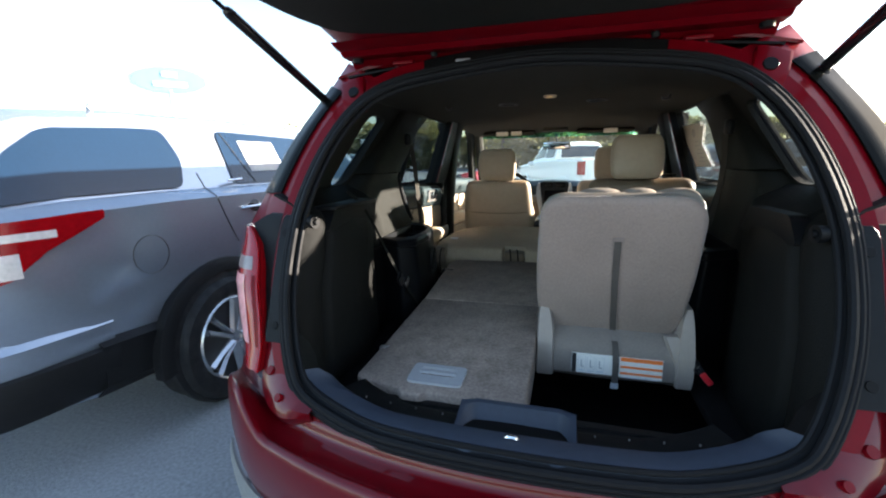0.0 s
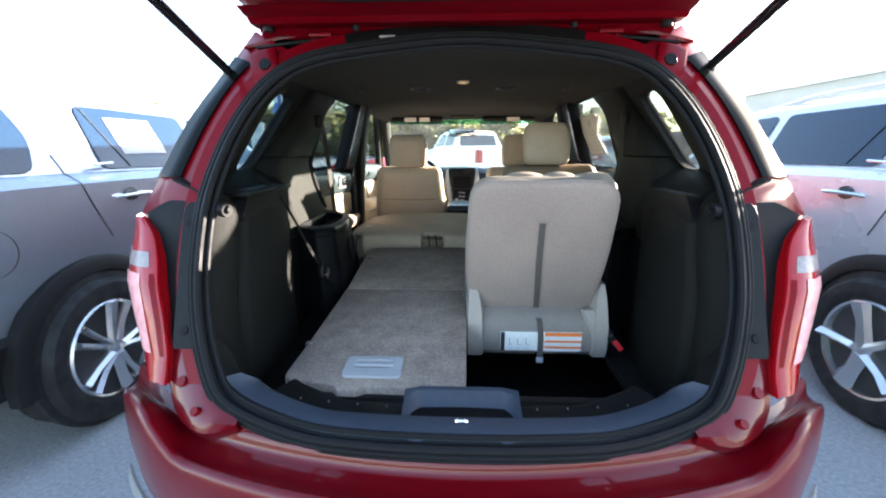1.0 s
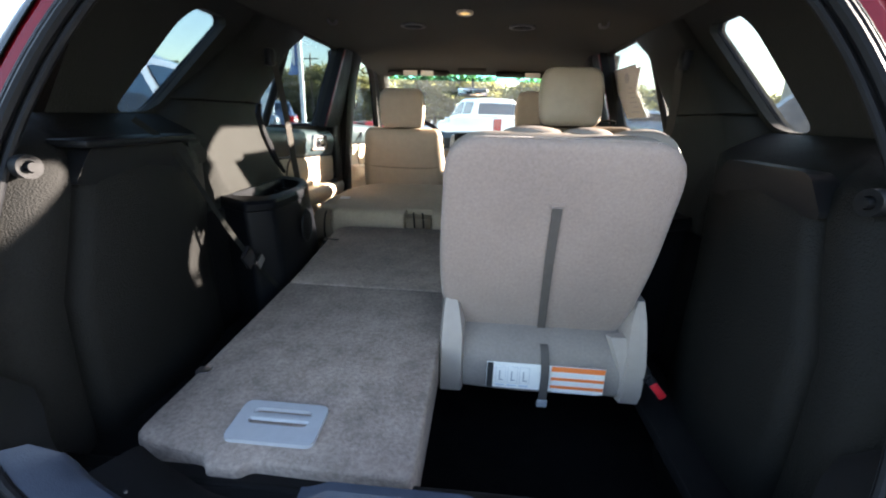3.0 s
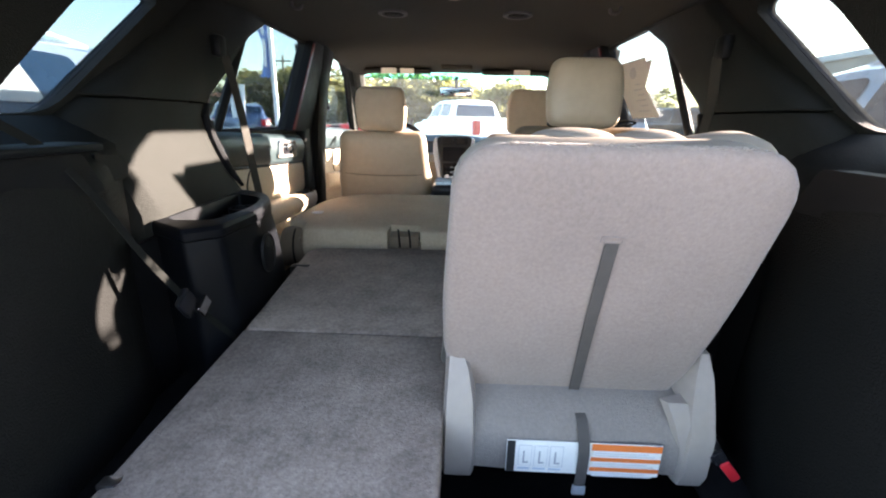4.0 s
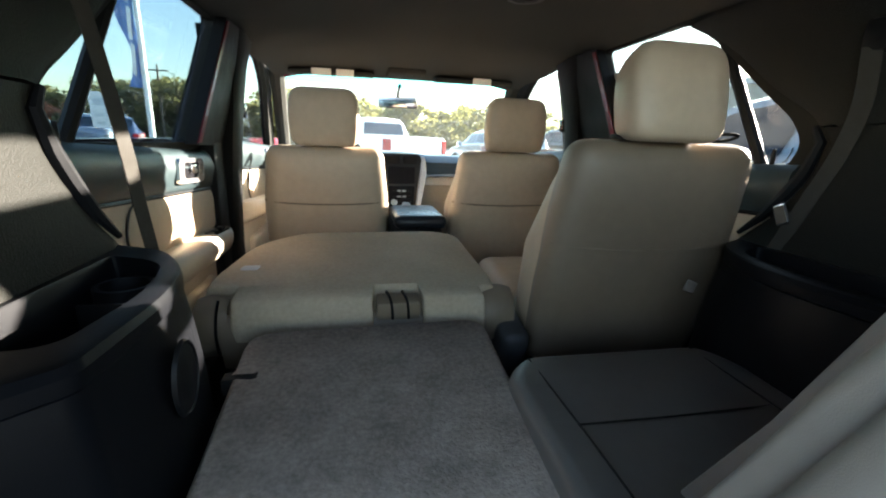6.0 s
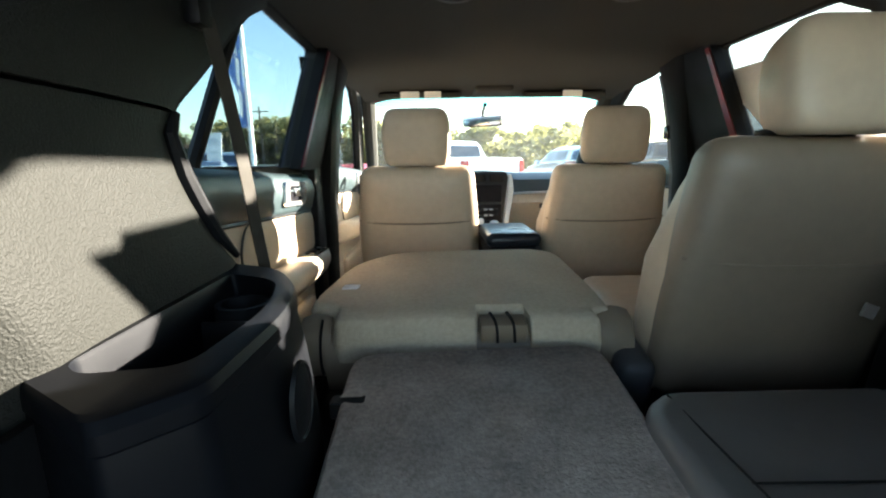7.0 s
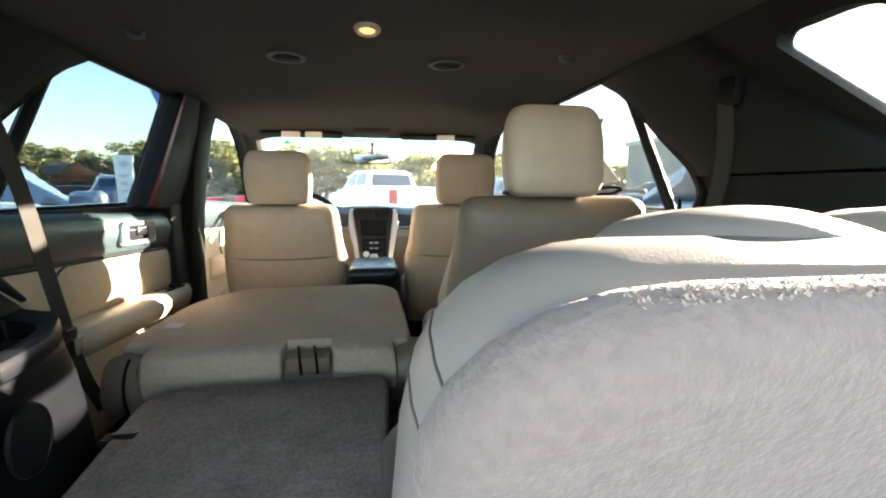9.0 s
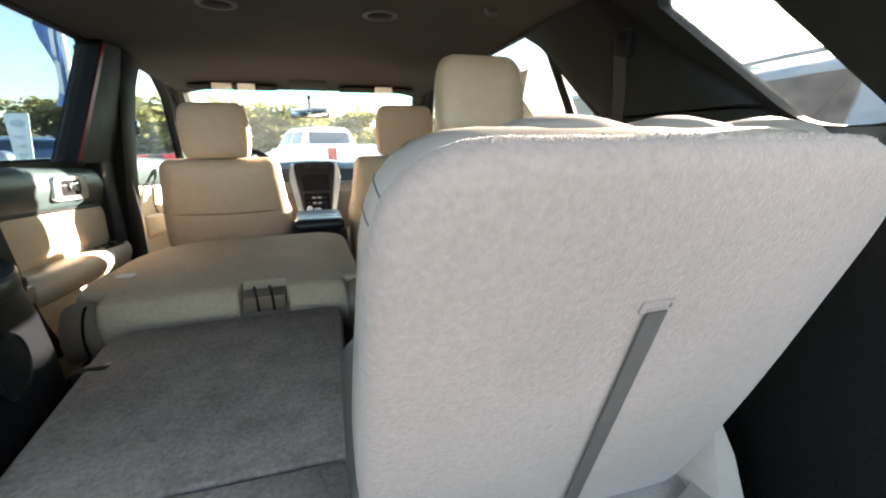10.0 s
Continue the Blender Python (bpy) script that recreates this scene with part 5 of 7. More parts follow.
def label_bar(name, x0, x1, z0, z1, material, parent, lift):
    bm = bmesh.new()
    box(bm, ((x0 + x1) / 2 + 0.010, 1.775 - lift, (z0 + z1) / 2), (x1 - x0, 0.0015, z1 - z0), 0)
    return part(name, bm, material, parent)


lab = label_bar("warning_label", 0.122, 0.395, 0.716, 0.784, PAPER, seat3, 0.0)
lab["label"] = "white and orange folding instructions label"
label_bar("label_block", 0.123, 0.137, 0.717, 0.783, PRINT_BLACK, lab, 0.002)
for k in range(3):
    x0 = 0.143 + 0.028 * k
    label_bar("picture_box", x0, x0 + 0.024, 0.731, 0.775, PRINT_FAINT, lab, 0.0018)
    label_bar("picture_ground", x0 + 0.0015, x0 + 0.0225, 0.7325, 0.7735, PAPER, lab, 0.0026)
    label_bar("picture_mark", x0 + 0.008, x0 + 0.011, 0.738, 0.764, PRINT_GREY, lab, 0.0034)
    label_bar("picture_mark", x0 + 0.008, x0 + 0.018, 0.738, 0.741, PRINT_GREY, lab, 0.0034)
    label_bar("text_line", x0, x0 + 0.022, 0.723, 0.726, PRINT_PALE, lab, 0.0018)
for z0, z1 in ((0.770, 0.783), (0.747, 0.7545), (0.7255, 0.733)):
    label_bar("orange_stripe", 0.272, 0.394, z0, z1, PRINT_ORANGE, lab, 0.0018)
    label_bar("text_line", 0.277, 0.372, z0 - 0.006, z0 - 0.004, PRINT_FAINT, lab, 0.0018)
    label_bar("text_line", 0.277, 0.384, z0 - 0.011, z0 - 0.009, PRINT_FAINT, lab, 0.0018)
bm = bmesh.new()
box(bm, (0.385, 1.800, 0.800), (0.026, 0.010, 0.007), 0.002, 1)
part("base_slot", bm, BLACK_MATTE, seat3)
bm = bmesh.new()
rings = []
for x, y, z, w in ((0.425, 1.800, 0.855, 0.022), (0.436, 1.782, 0.82, 0.020), (0.447, 1.779, 0.77, 0.012), (0.452, 1.784, 0.715, 0.004)):
    rings.append([(x - w, y + 0.012, z), (x - w * 0.6, y, z), (x + w, y, z), (x + w, y + 0.03, z)])
loft(bm, rings)
part("hinge_wedge", bm, PUTTY, seat3, "pale grey plastic wedge", 50)
# buckle hanging out on its webbing
bm = bmesh.new()
tube(bm, curve([(0.47, 1.82, 0.80), (0.490, 1.795, 0.788), (0.503, 1.784, 0.772)], 3), 0.012, 8)
part("buckle_stalk", bm, PLASTIC, seat3)
tilt = pose(0.515, 1.778, 0.752, 0, -40, 0)
bm = bmesh.new()
box(bm, (0, 0, 0), (0.026, 0.018, 0.060), 0.005, 2, tilt)
shell = part("buckle_shell", bm, BLACK_GLOSS, seat3, "black buckle shell")
bm = bmesh.new()
box(bm, (0.010, -0.005, -0.010), (0.019, 0.018, 0.044), 0.004, 2, tilt)
part("buckle_button", bm, RED_PLASTIC, shell, "red buckle button")
# its cushion
bm = bmesh.new()
CU = rounded([(0.005, 1.93), (0.50, 1.93), (0.505, 2.30), (0.47, 2.38), (0.06, 2.38), (0.012, 2.32)], [0.02, 0.02, 0.08, 0.08, 0.08, 0.08], 5)
rings = []
for k, z in ((0.97, 0.70), (1.0, 0.75), (1.0, 0.845), (0.985, 0.868), (0.95, 0.882), (0.88, 0.887), (0.5, 0.880), (0.2, 0.878)):
    rings.append([(0.255 + (x - 0.255) * k, 2.15 + (y - 2.15) * k, z + 0.03 * (y - 2.15)) for x, y in CU])
loft(bm, rings)
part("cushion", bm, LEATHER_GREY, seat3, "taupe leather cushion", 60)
bm = bmesh.new()
zz = lambda y: 0.887 + 0.03 * (y - 2.15)
tube(bm, [(0.075, 2.36, zz(2.36) - 0.002), (0.078, 2.15, zz(2.15)), (0.078, 1.95, zz(1.95))], 0.0018, 6)
tube(bm, [(0.435, 2.36, zz(2.36) - 0.002), (0.432, 2.15, zz(2.15)), (0.432, 1.95, zz(1.95))], 0.0018, 6)
tube(bm, [(0.078, 2.17, zz(2.17) - 0.004), (0.25, 2.17, zz(2.17) - 0.006), (0.432, 2.17, zz(2.17) - 0.004)], 0.0018, 6)
part("seam", bm, TRIM, seat3)

# folded seat of the third row
fold3 = thing("folded_third_row_seat", "third-row seat folded flat, grey-beige carpet back with pull handle", "car seat", "third row seats")


def fold_z(y):
    return 0.785 + (y - 1.40) * 0.092


def fold_slab(name, outline, holes=(), edge=0.016):
    bm = bmesh.new()
    top = lambda u, v, w: Vector((u, v, fold_z(v) + w))
    n = len(outline)
    cx, cy = sum(p[0] for p in outline) / n, sum(p[1] for p in outline) / n

    def inset(d):
        res = []
        for i, (u, v) in enumerate(outline):
            a, b = Vector(outline[i - 1]), Vector(outline[(i + 1) % n])
            t = (b - a).normalized()
            nn = Vector((-t.y, t.x))
            if nn.dot(Vector((cx - u, cy - v))) < 0:
                nn = -nn
            res.append((u + nn.x * d, v + nn.y * d))
        return res
    rings = [[top(u, v, -0.11) for u, v in outline], [top(u, v, -edge) for u, v in outline],
             [top(u, v, -edge * 0.35) for u, v in inset(edge * 0.3)]]
    rings.append([top(u, v, 0) for u, v in inset(edge)])
    rows = loft(bm, rings, True, False)
    e = []
    for r in (rows[0], rows[-1]):
        e = [bm.edges.get((r[i], r[(i + 1) % n])) for i in range(n)]
        bmesh.ops.triangle_fill(bm, use_beauty=True, edges=[q for q in e if q])
    return part(name, bm, CARPET_FOLD, fold3, "", 60)


fold_slab("rear_flap", rounded([(-0.485, 1.445), (-0.34, 1.425), (-0.325, 1.405), (-0.27, 1.405), (-0.255, 1.42), (0.012, 1.412), (0.020, 2.030), (-0.462, 2.030), (-0.474, 1.640), (-0.455, 1.635), (-0.455, 1.622), (-0.476, 1.618)],
                               [0.03, 0.01, 0.008, 0.008, 0.01, 0.015, 0.004, 0.004, 0.004, 0.004, 0.004, 0.004], 3), edge=0.006)
fold_slab("seat_back", rounded([(-0.462, 2.0315), (0.020, 2.0315), (0.038, 2.565), (-0.475, 2.545), (-0.472, 2.407), (-0.432, 2.407), (-0.432, 2.389), (-0.470, 2.389)],
                               [0.004, 0.004, 0.06, 0.06, 0.004, 0.004, 0.004, 0.004], 4), edge=0.009)
# black box fills the notch, painting in the deep slot's shade
bm = bmesh.new()
box(bm, (-0.458, 2.398, fold_z(2.398) - 0.018), (0.060, 0.030, 0.03), 0.002, 1)
part("latch_slot", bm, BLACK_MATTE, fold3)
# pull handle recessed in its plastic surround
H = lambda u, v, w: Vector((u, v, fold_z(v) + w))
bm = bmesh.new()
plate(bm, rounded([(-0.325, 1.452), (-0.165, 1.452), (-0.165, 1.545), (-0.325, 1.545)], 0.016), [rounded([(-0.300, 1.49), (-0.190, 1.49), (-0.190, 1.528), (-0.300, 1.528)], 0.012)], lambda u, v, w: H(u, v, w), 0.007)
hs = part("handle_surround", bm, GREY_HANDLE, fold3, "grey plastic pull handle surround")
bm = bmesh.new()
tube(bm, [H(-0.30, 1.512, 0.002), H(-0.19, 1.512, 0.002)], 0.010, 8, 0.5)
part("pull_handle", bm, GREY_HANDLE, hs)
bm = bmesh.new()
box(bm, H(-0.468, 1.628, -0.006), (0.03, 0.02, 0.012), 0.003)
part("latch_clip", bm, STEEL, fold3)

# seat belt hanging beside the folded seat
belt = thing("seat_belt", "black seat belt with chrome tongue hanging along cargo trim", "seat belt")
bm = bmesh.new()
pts = curve([(-0.650, 1.775, 1.305), (-0.622, 1.815, 1.26), (-0.592, 1.848, 1.185), (-0.556, 1.885, 1.07), (-0.53, 1.945, 0.955), (-0.515, 2.00, 0.88), (-0.49, 2.05, 0.80)], 5)
loft(bm, [[p + Vector((0, dy, dz)) for dy, dz in ((-0.006, -0.004), (0.006, 0.004), (0.006, 0.006), (-0.006, -0.002))] for p in pts])
part("webbing", bm, WEBBING, belt)
bm = bmesh.new()
box(bm, (-0.528, 1.945, 0.945), (0.014, 0.045, 0.055), 0.005, 2, pose(0, 0, 0, 35))
part("buckle_shell", bm, BLACK_GLOSS, belt)
bm = bmesh.new()
box(bm, (-0.518, 1.985, 0.922), (0.006, 0.04, 0.03), 0.002, 1, pose(0, 0, 0, 35))
part("tongue", bm, CHROME, belt)


# second row: folded part
fold2 = thing("folded_second_row_seat", "second-row seat folded forward, beige carpeted back with tether tray", "car seat", "second row seats")


def slab2(u, v, w):
    return Vector((u, v, 0.940 + (v - 2.60) * 0.10 + w))


bm = bmesh.new()
OUT2 = rounded([(-0.53, 2.600), (-0.215, 2.600), (-0.213, 2.665), (-0.098, 2.665), (-0.096, 2.600), (0.055, 2.590), (0.055, 2.64), (0.095, 2.64), (0.10, 2.72), (0.085, 3.05), (0.02, 3.10), (-0.42, 3.09), (-0.55, 2.98), (-0.60, 2.74), (-0.60, 2.68), (-0.53, 2.68)],
               [0.02, 0.008, 0.006, 0.006, 0.008, 0.008, 0.005, 0.01, 0.05, 0.06, 0.05, 0.06, 0.08, 0.03, 0.01, 0.01], 4)
n = len(OUT2)
cx, cy = -0.24, 2.84
rings = []
for k, w in ((1.0, -0.10), (1.01, -0.06), (1.0, -0.022), (0.99, -0.008), (0.972, -0.001)):
    rings.append([slab2(cx + (u - cx) * k, cy + (v - cy) * k, w) for u, v in OUT2])
rows = loft(bm, rings, True, False)
for r in (rows[0], rows[-1]):
    bmesh.ops.triangle_fill(bm, use_beauty=True, edges=[bm.edges.get((r[i], r[(i + 1) % n])) for i in range(n)])
part("seat_back", bm, CARPET_BEIGE, fold2, "grey-beige carpeted back", 60)
for s0, s1 in ((-0.61, -0.54), (0.06, 0.135)):
    bm = bmesh.new()
    rings = []
    for k in range(7):
        a = math.pi * k / 6
        rings.append([(s0 + (s1 - s0) * j / 4, 2.66 - 0.055 * math.sin(a), 0.85 + 0.075 * math.cos(a) + 0.01 * math.sin(math.pi * j / 4)) for j in range(5)])
    sheet(bm, rings, 0.008)
    end = part("end_bolster", bm, LEATHER_SHADED, fold2)
    for x in (s0 + 0.025, s0 + 0.047) if s0 > 0 else (s0 + 0.050,):
        bm = bmesh.new()
        tube(bm, [(x, 2.66 - 0.058 * math.sin(a), 0.855 + 0.077 * math.cos(a)) for a in [math.pi * (0.12 + 0.6 * k / 6) for k in range(7)]], 0.0035, 6)
        part("slot", bm, BLACK_MATTE, end)
bm = bmesh.new()
rings = []
for k in range(7):
    a = math.pi * k / 6
    rings.append([(-0.55 + 0.62 * j / 10, 2.63 - 0.022 * math.sin(a), 0.83 + 0.06 * math.cos(a)) for j in range(11)])
sheet(bm, rings, 0.008)
part("lower_roll", bm, LEATHER_SHADED, fold2)
bm = bmesh.new()
box(bm, (-0.155, 2.627, 0.902), (0.105, 0.050, 0.05), 0.006, 2, pose(0, 0, 0, 12))
tray = part("tether_tray", bm, LEATHER_SHADED, fold2)
bm = bmesh.new()
for dx in (-0.022, 0.016):
    tube(bm, curve([(-0.160 + dx, 2.645, 0.934), (-0.154 + dx, 2.612, 0.930), (-0.150 + dx, 2.599, 0.915), (-0.148 + dx, 2.598, 0.882)], 4), 0.0035, 8)
part("tether_loop", bm, BLACK_MATTE, tray)
bm = bmesh.new()
plate(bm, rounded([(-0.545, 2.775), (-0.505, 2.775), (-0.50, 2.80), (-0.54, 2.80)], 0.004), [], lambda u, v, w: slab2(u, v, w - 0.001), 0.003)
part("care_tag", bm, PRINT_FAINT, fold2, "small white tag")
bm = bmesh.new()
box(bm, (-0.24, 2.90, 0.70), (0.62, 0.42, 0.26), 0.06, 3)
part("cushion", bm, LEATHER, fold2)
for x in (-0.5, 0.02):
    bm = bmesh.new()
    box(bm, (x, 2.85, 0.54), (0.05, 0.40, 0.10), 0.01)
    part("seat_rail", bm, PLASTIC, fold2)


def full_seat(name, label, group, x, y, z, lean, w, h, head_w, head_h, cover, base_z, head_lean, head_x=0.0):
    """A seat facing forward: its back is seen from behind. y, z: the back's foot."""
    st = thing(name, label, "car seat", group)
    p = back_place(x, y, z, lean)
    hw = w / 2
    lp = rounded([(-hw * 0.98, 0.0), (hw * 0.98, 0.0), (hw * 1.03, h * 0.45), (hw * 0.90, h), (-hw * 0.90, h), (-hw * 1.03, h * 0.45)], [0.05, 0.05, 0.15, 0.045, 0.045, 0.15], 6)
    bm = bmesh.new()
    rings = []
    for k, d in ((0.80, -0.125), (0.88, -0.115), (0.94, -0.085), (0.985, -0.045), (0.985, -0.020), (0.93, 0.001), (0.78, 0.014), (0.4, 0.025), (0.1, 0.027)):
        rings.append([p(u * k, h / 2 + (v - h / 2) * (1 + (k - 1) * 0.75), d) for u, v in lp])
    loft(bm, rings)
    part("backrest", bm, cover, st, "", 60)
    for s in (1, -1):
        bm = bmesh.new()
        rings = []
        for v, r in ((0.05, 0.6), (0.15, 1.0), (h * 0.5, 1.05), (h * 0.78, 0.7), (h * 0.90, 0.15)):
            rings.append([p(s * (hw * (0.92 if v < h * 0.6 else 0.80) + 0.024 * r * math.cos(a)), v, -0.09 + 0.065 * r * math.sin(a)) for a in [2 * math.pi * j / 10 for j in range(10)]])
        loft(bm, rings)
        part("side_bolster", bm, LEATHER, st)
    bm = bmesh.new()
    tube(bm, [p(-hw * 0.97, h * 0.60, -0.013), p(-hw * 0.8, h * 0.598, 0.0095), p(-hw * 0.6, h * 0.595, 0.0195), p(-hw * 0.3, h * 0.593, 0.0255), p(0, h * 0.592, 0.0272), p(hw * 0.3, h * 0.593, 0.0255), p(hw * 0.6, h * 0.595, 0.0195), p(hw * 0.8, h * 0.598, 0.0095), p(hw * 0.97, h * 0.60, -0.013)], 0.0035, 6)
    part("seam", bm, LEATHER_SHADED, st)
    head = new("headrest")
    head.parent = st
    hz = h + 0.006
    foot = p(head_x, hz, 0)
    hp = back_place(foot.x, foot.y - (0.035 if head_lean > 0 else 0.0), foot.z, head_lean)
    q = head_w / 2
    hl = rounded([(-q * 0.92, 0), (q * 0.92, 0), (q, head_h * 0.55), (q * 0.88, head_h), (-q * 0.88, head_h), (-q, head_h * 0.55)], [0.035, 0.035, 0.08, 0.05, 0.05, 0.08], 5)
    bm = bmesh.new()
    rings = []
    for k, d in ((0.4, -0.118), (0.70, -0.110), (0.82, -0.092), (0.90, -0.066), (0.965, -0.036), (1.0, -0.012), (0.97, 0.004), (0.88, 0.015), (0.5, 0.021), (0.15, 0.022)):
        rings.append([hp(u * k, head_h / 2 + (v - head_h / 2) * k, d) for u, v in hl])
    loft(bm, rings)
    part("pad", bm, LEATHER, head, "", 60)
    for s in (1, -1):
        bm = bmesh.new()
        tube(bm, [p(head_x + s * 0.065, h - 0.02, -0.055), hp(s * 0.065, 0.05, -0.055)], 0.007, 8)
        part("post", bm, CHROME, head)
    bm = bmesh.new()
    box(bm, p(head_x, h + 0.001, -0.055), (0.17, 0.05, 0.012), 0.005)
    part("post_guide", bm, PLASTIC, head)
    bm = bmesh.new()
    box(bm, (x, y + 0.30, base_z), (w * 0.98, 0.52, 0.15), 0.055, 4, pose(0, 0, 0, 4))
    part("cushion", bm, LEATHER, st, "", 60)
    bm = bmesh.new()
    box(bm, (x, y + 0.28, base_z - 0.11), (w * 0.9, 0.46, 0.10), 0.02)
    part("seat_base", bm, PLASTIC, st)
    for s in (1, -1):
        bm = bmesh.new()
        box(bm, (x + s * w * 0.36, y + 0.28, (base_z - 0.15 + 0.50) / 2), (0.04, 0.5, base_z - 0.15 - 0.50), 0.008)
        part("seat_rail", bm, STEEL, st)
    return st, p


# backrest in the shaded leather copy, headrest in the plain leather
seat2, p2 = full_seat("second_row_seat", "upright beige leather second-row seat with headrest", "second row seats", 0.414, 2.59, 0.74, -12.0, 0.487, 0.578, 0.222, 0.193, LEATHER_SHADED, 0.80, 9.0, -0.028)
bm = bmesh.new()
box(bm, (0.125, 2.64, 0.775), (0.075, 0.17, 0.19), 0.022, 3, pose(0, 0, 0, 14))
part("recliner_cover", bm, CLADDING, seat2)
bm = bmesh.new()
box(bm, (0.515, 2.475, 0.985), (0.03, 0.006, 0.028), 0.002, 1, pose(0, 0, 0, 0, 20, 0))
part("anchor_tag", bm, CARPET_DARK, seat2, "pale anchor tag")
bm = bmesh.new()
tube(bm, curve([p2(0.055, 0.592, -0.02), p2(0.095, 0.606, 0.012), p2(0.126, 0.604, 0.014), p2(0.112, 0.592, 0.004), p2(0.08, 0.588, 0.0)], 4), 0.0035, 8)
part("release_loop", bm, WEBBING, seat2)
for s in (-1, 1):
    full_seat("front_seat", "beige leather front seat with headrest and seamed back", "front seats", 0.396 if s > 0 else -0.37, 3.52, 0.72, -12.5, 0.50, 0.545, 0.268, 0.215, LEATHER, 0.76, -6.0)

# belts hanging at the rear doors and the B-pillars
for s in (-1, 1):
    b = thing("seat_belt", "seat belt hanging beside rear door, webbing coloured as sunlit", "seat belt", "rear seat belts")
    bm = bmesh.new()
    run = [(0.655, 2.45, 1.50), (0.66, 2.50, 1.40), (0.66, 2.54, 1.265), (0.66, 2.575, 1.11), (0.655, 2.62, 0.92), (0.64, 2.66, 0.80)] if s < 0 else [(0.676, 2.335, 1.49), (0.680, 2.33, 1.39), (0.684, 2.35, 1.30), (0.684, 2.38, 1.22), (0.675, 2.44, 1.05), (0.665, 2.50, 0.85)]
    pts = curve([(s * x, y, z) for x, y, z in run], 5)
    loft(bm, [[p + Vector((0, dy, 0)) + Vector((dx * s, 0, 0)) for dy, dx in ((-0.014, 0), (0.014, -0.010), (0.014, -0.008), (-0.014, 0.002))] for p in pts])
    part("webbing", bm, WEBBING_LIT, b)
    bm = bmesh.new()
    box(bm, (s * (abs(pts[0].x) + 0.008), pts[0].y, 1.51), (0.03, 0.045, 0.06), 0.01, 2)
    part("guide", bm, PLASTIC, b)
    if s > 0:
        bm = bmesh.new()
        box(bm, (0.668, 2.425, 1.165), (0.012, 0.03, 0.045), 0.003, 1, pose(0, 0, 0, -25))
        part("tongue", bm, CHROME, b)
    if s < 0:
        bm = bmesh.new()
        box(bm, (-0.655, 2.60, 1.005), (0.016, 0.042, 0.03), 0.005, 2)
        part("buckle_shell", bm, BLACK_GLOSS, b)
        bm = bmesh.new()
        box(bm, (-0.645, 2.615, 0.975), (0.006, 0.03, 0.04), 0.002, 1)
        part("tongue", bm, CHROME, b)

# price sticker on the window of the rear door
stk = thing("window_sticker", "large white printed price sheet on rear side window", "sticker")
ps = side(1, 0.812)
bm = bmesh.new()
plate(bm, [(2.875, 1.350), (3.14, 1.345), (3.36, 1.575), (2.975, 1.572), (2.970, 1.556), (2.915, 1.556), (2.99, 1.465)], [], lambda u, v, w: ps(u, v, w), 0.002)
part("sheet", bm, PAPER, stk)
for k in range(6):
    bm = bmesh.new()
    v = 1.372 + 0.021 * k
    plate(bm, [(2.95 + 0.016 * k, v), (3.06 + 0.010 * (k - 3 * (k % 2)), v), (3.06 + 0.010 * (k - 3 * (k % 2)), v + 0.005), (2.95 + 0.016 * k, v + 0.005)], [], lambda u, v, w: ps(u, v, -0.001 - w), 0.001)
    part("text_bar", bm, PRINT_FAINT, stk)
bm = bmesh.new()
plate(bm, [(3.10 + 0.032 * math.cos(2 * math.pi * k / 24), 1.525 + 0.022 * math.sin(2 * math.pi * k / 24)) for k in range(24)], [], lambda u, v, w: ps(u, v, -0.001 - w), 0.001)
part("round_mark", bm, PRINT_FAINT, stk)
# ---- neighbouring vehicles ----
def section(st, y):
    """Half width, sill, belt, roof and roof half width at a station, interpolated."""
    for a, b in zip(st, st[1:]):
        if a[0] <= y <= b[0]:
            t = (y - a[0]) / (b[0] - a[0])
            return [p + (q - p) * t for p, q in zip(a[1:], b[1:])]
    return st[-1][1:]


SUV_ST = [(0.0, 0.74, 0.48, 1.17, 1.22, 0.60), (0.06, 0.84, 0.42, 1.20, 1.36, 0.64), (0.18, 0.905, 0.38, 1.24, 1.62, 0.65), (0.45, 0.945, 0.34, 1.265, 1.735, 0.66), (0.9, 0.965, 0.32, 1.275, 1.775, 0.665),
          (1.6, 0.965, 0.30, 1.27, 1.79, 0.67), (2.6, 0.965, 0.30, 1.25, 1.775, 0.665), (3.0, 0.965, 0.30, 1.23, 1.72, 0.655), (3.3, 0.965, 0.30, 1.20, 1.55, 0.66),
          (3.65, 0.96, 0.31, 1.17, 1.30, 0.68), (3.85, 0.955, 0.32, 1.14, 1.17, 0.72), (4.5, 0.93, 0.36, 1.06, 1.09, 0.70), (4.8, 0.86, 0.40, 0.95, 0.98, 0.62), (4.95, 0.74, 0.46, 0.82, 0.85, 0.55)]
SUV_ST = [(y, w, a, b, b + (r - b) * 0.86, c) for y, w, a, b, r, c in SUV_ST]
PICKUP_ST = [(0.0, 0.90, 0.60, 1.33, 1.34, 0.86), (0.05, 0.97, 0.52, 1.36, 1.37, 0.90), (1.95, 0.98, 0.45, 1.36, 1.37, 0.90), (2.05, 0.98, 0.45, 1.36, 1.80, 0.72), (2.2, 0.98, 0.45, 1.35, 1.92, 0.70), (3.3, 0.98, 0.45, 1.33, 1.93, 0.70),
             (3.7, 0.98, 0.45, 1.30, 1.83, 0.70), (4.15, 0.97, 0.46, 1.26, 1.40, 0.74), (4.4, 0.96, 0.46, 1.22, 1.25, 0.80), (5.4, 0.93, 0.50, 1.15, 1.18, 0.76), (5.6, 0.86, 0.56, 0.95, 0.98, 0.6)]


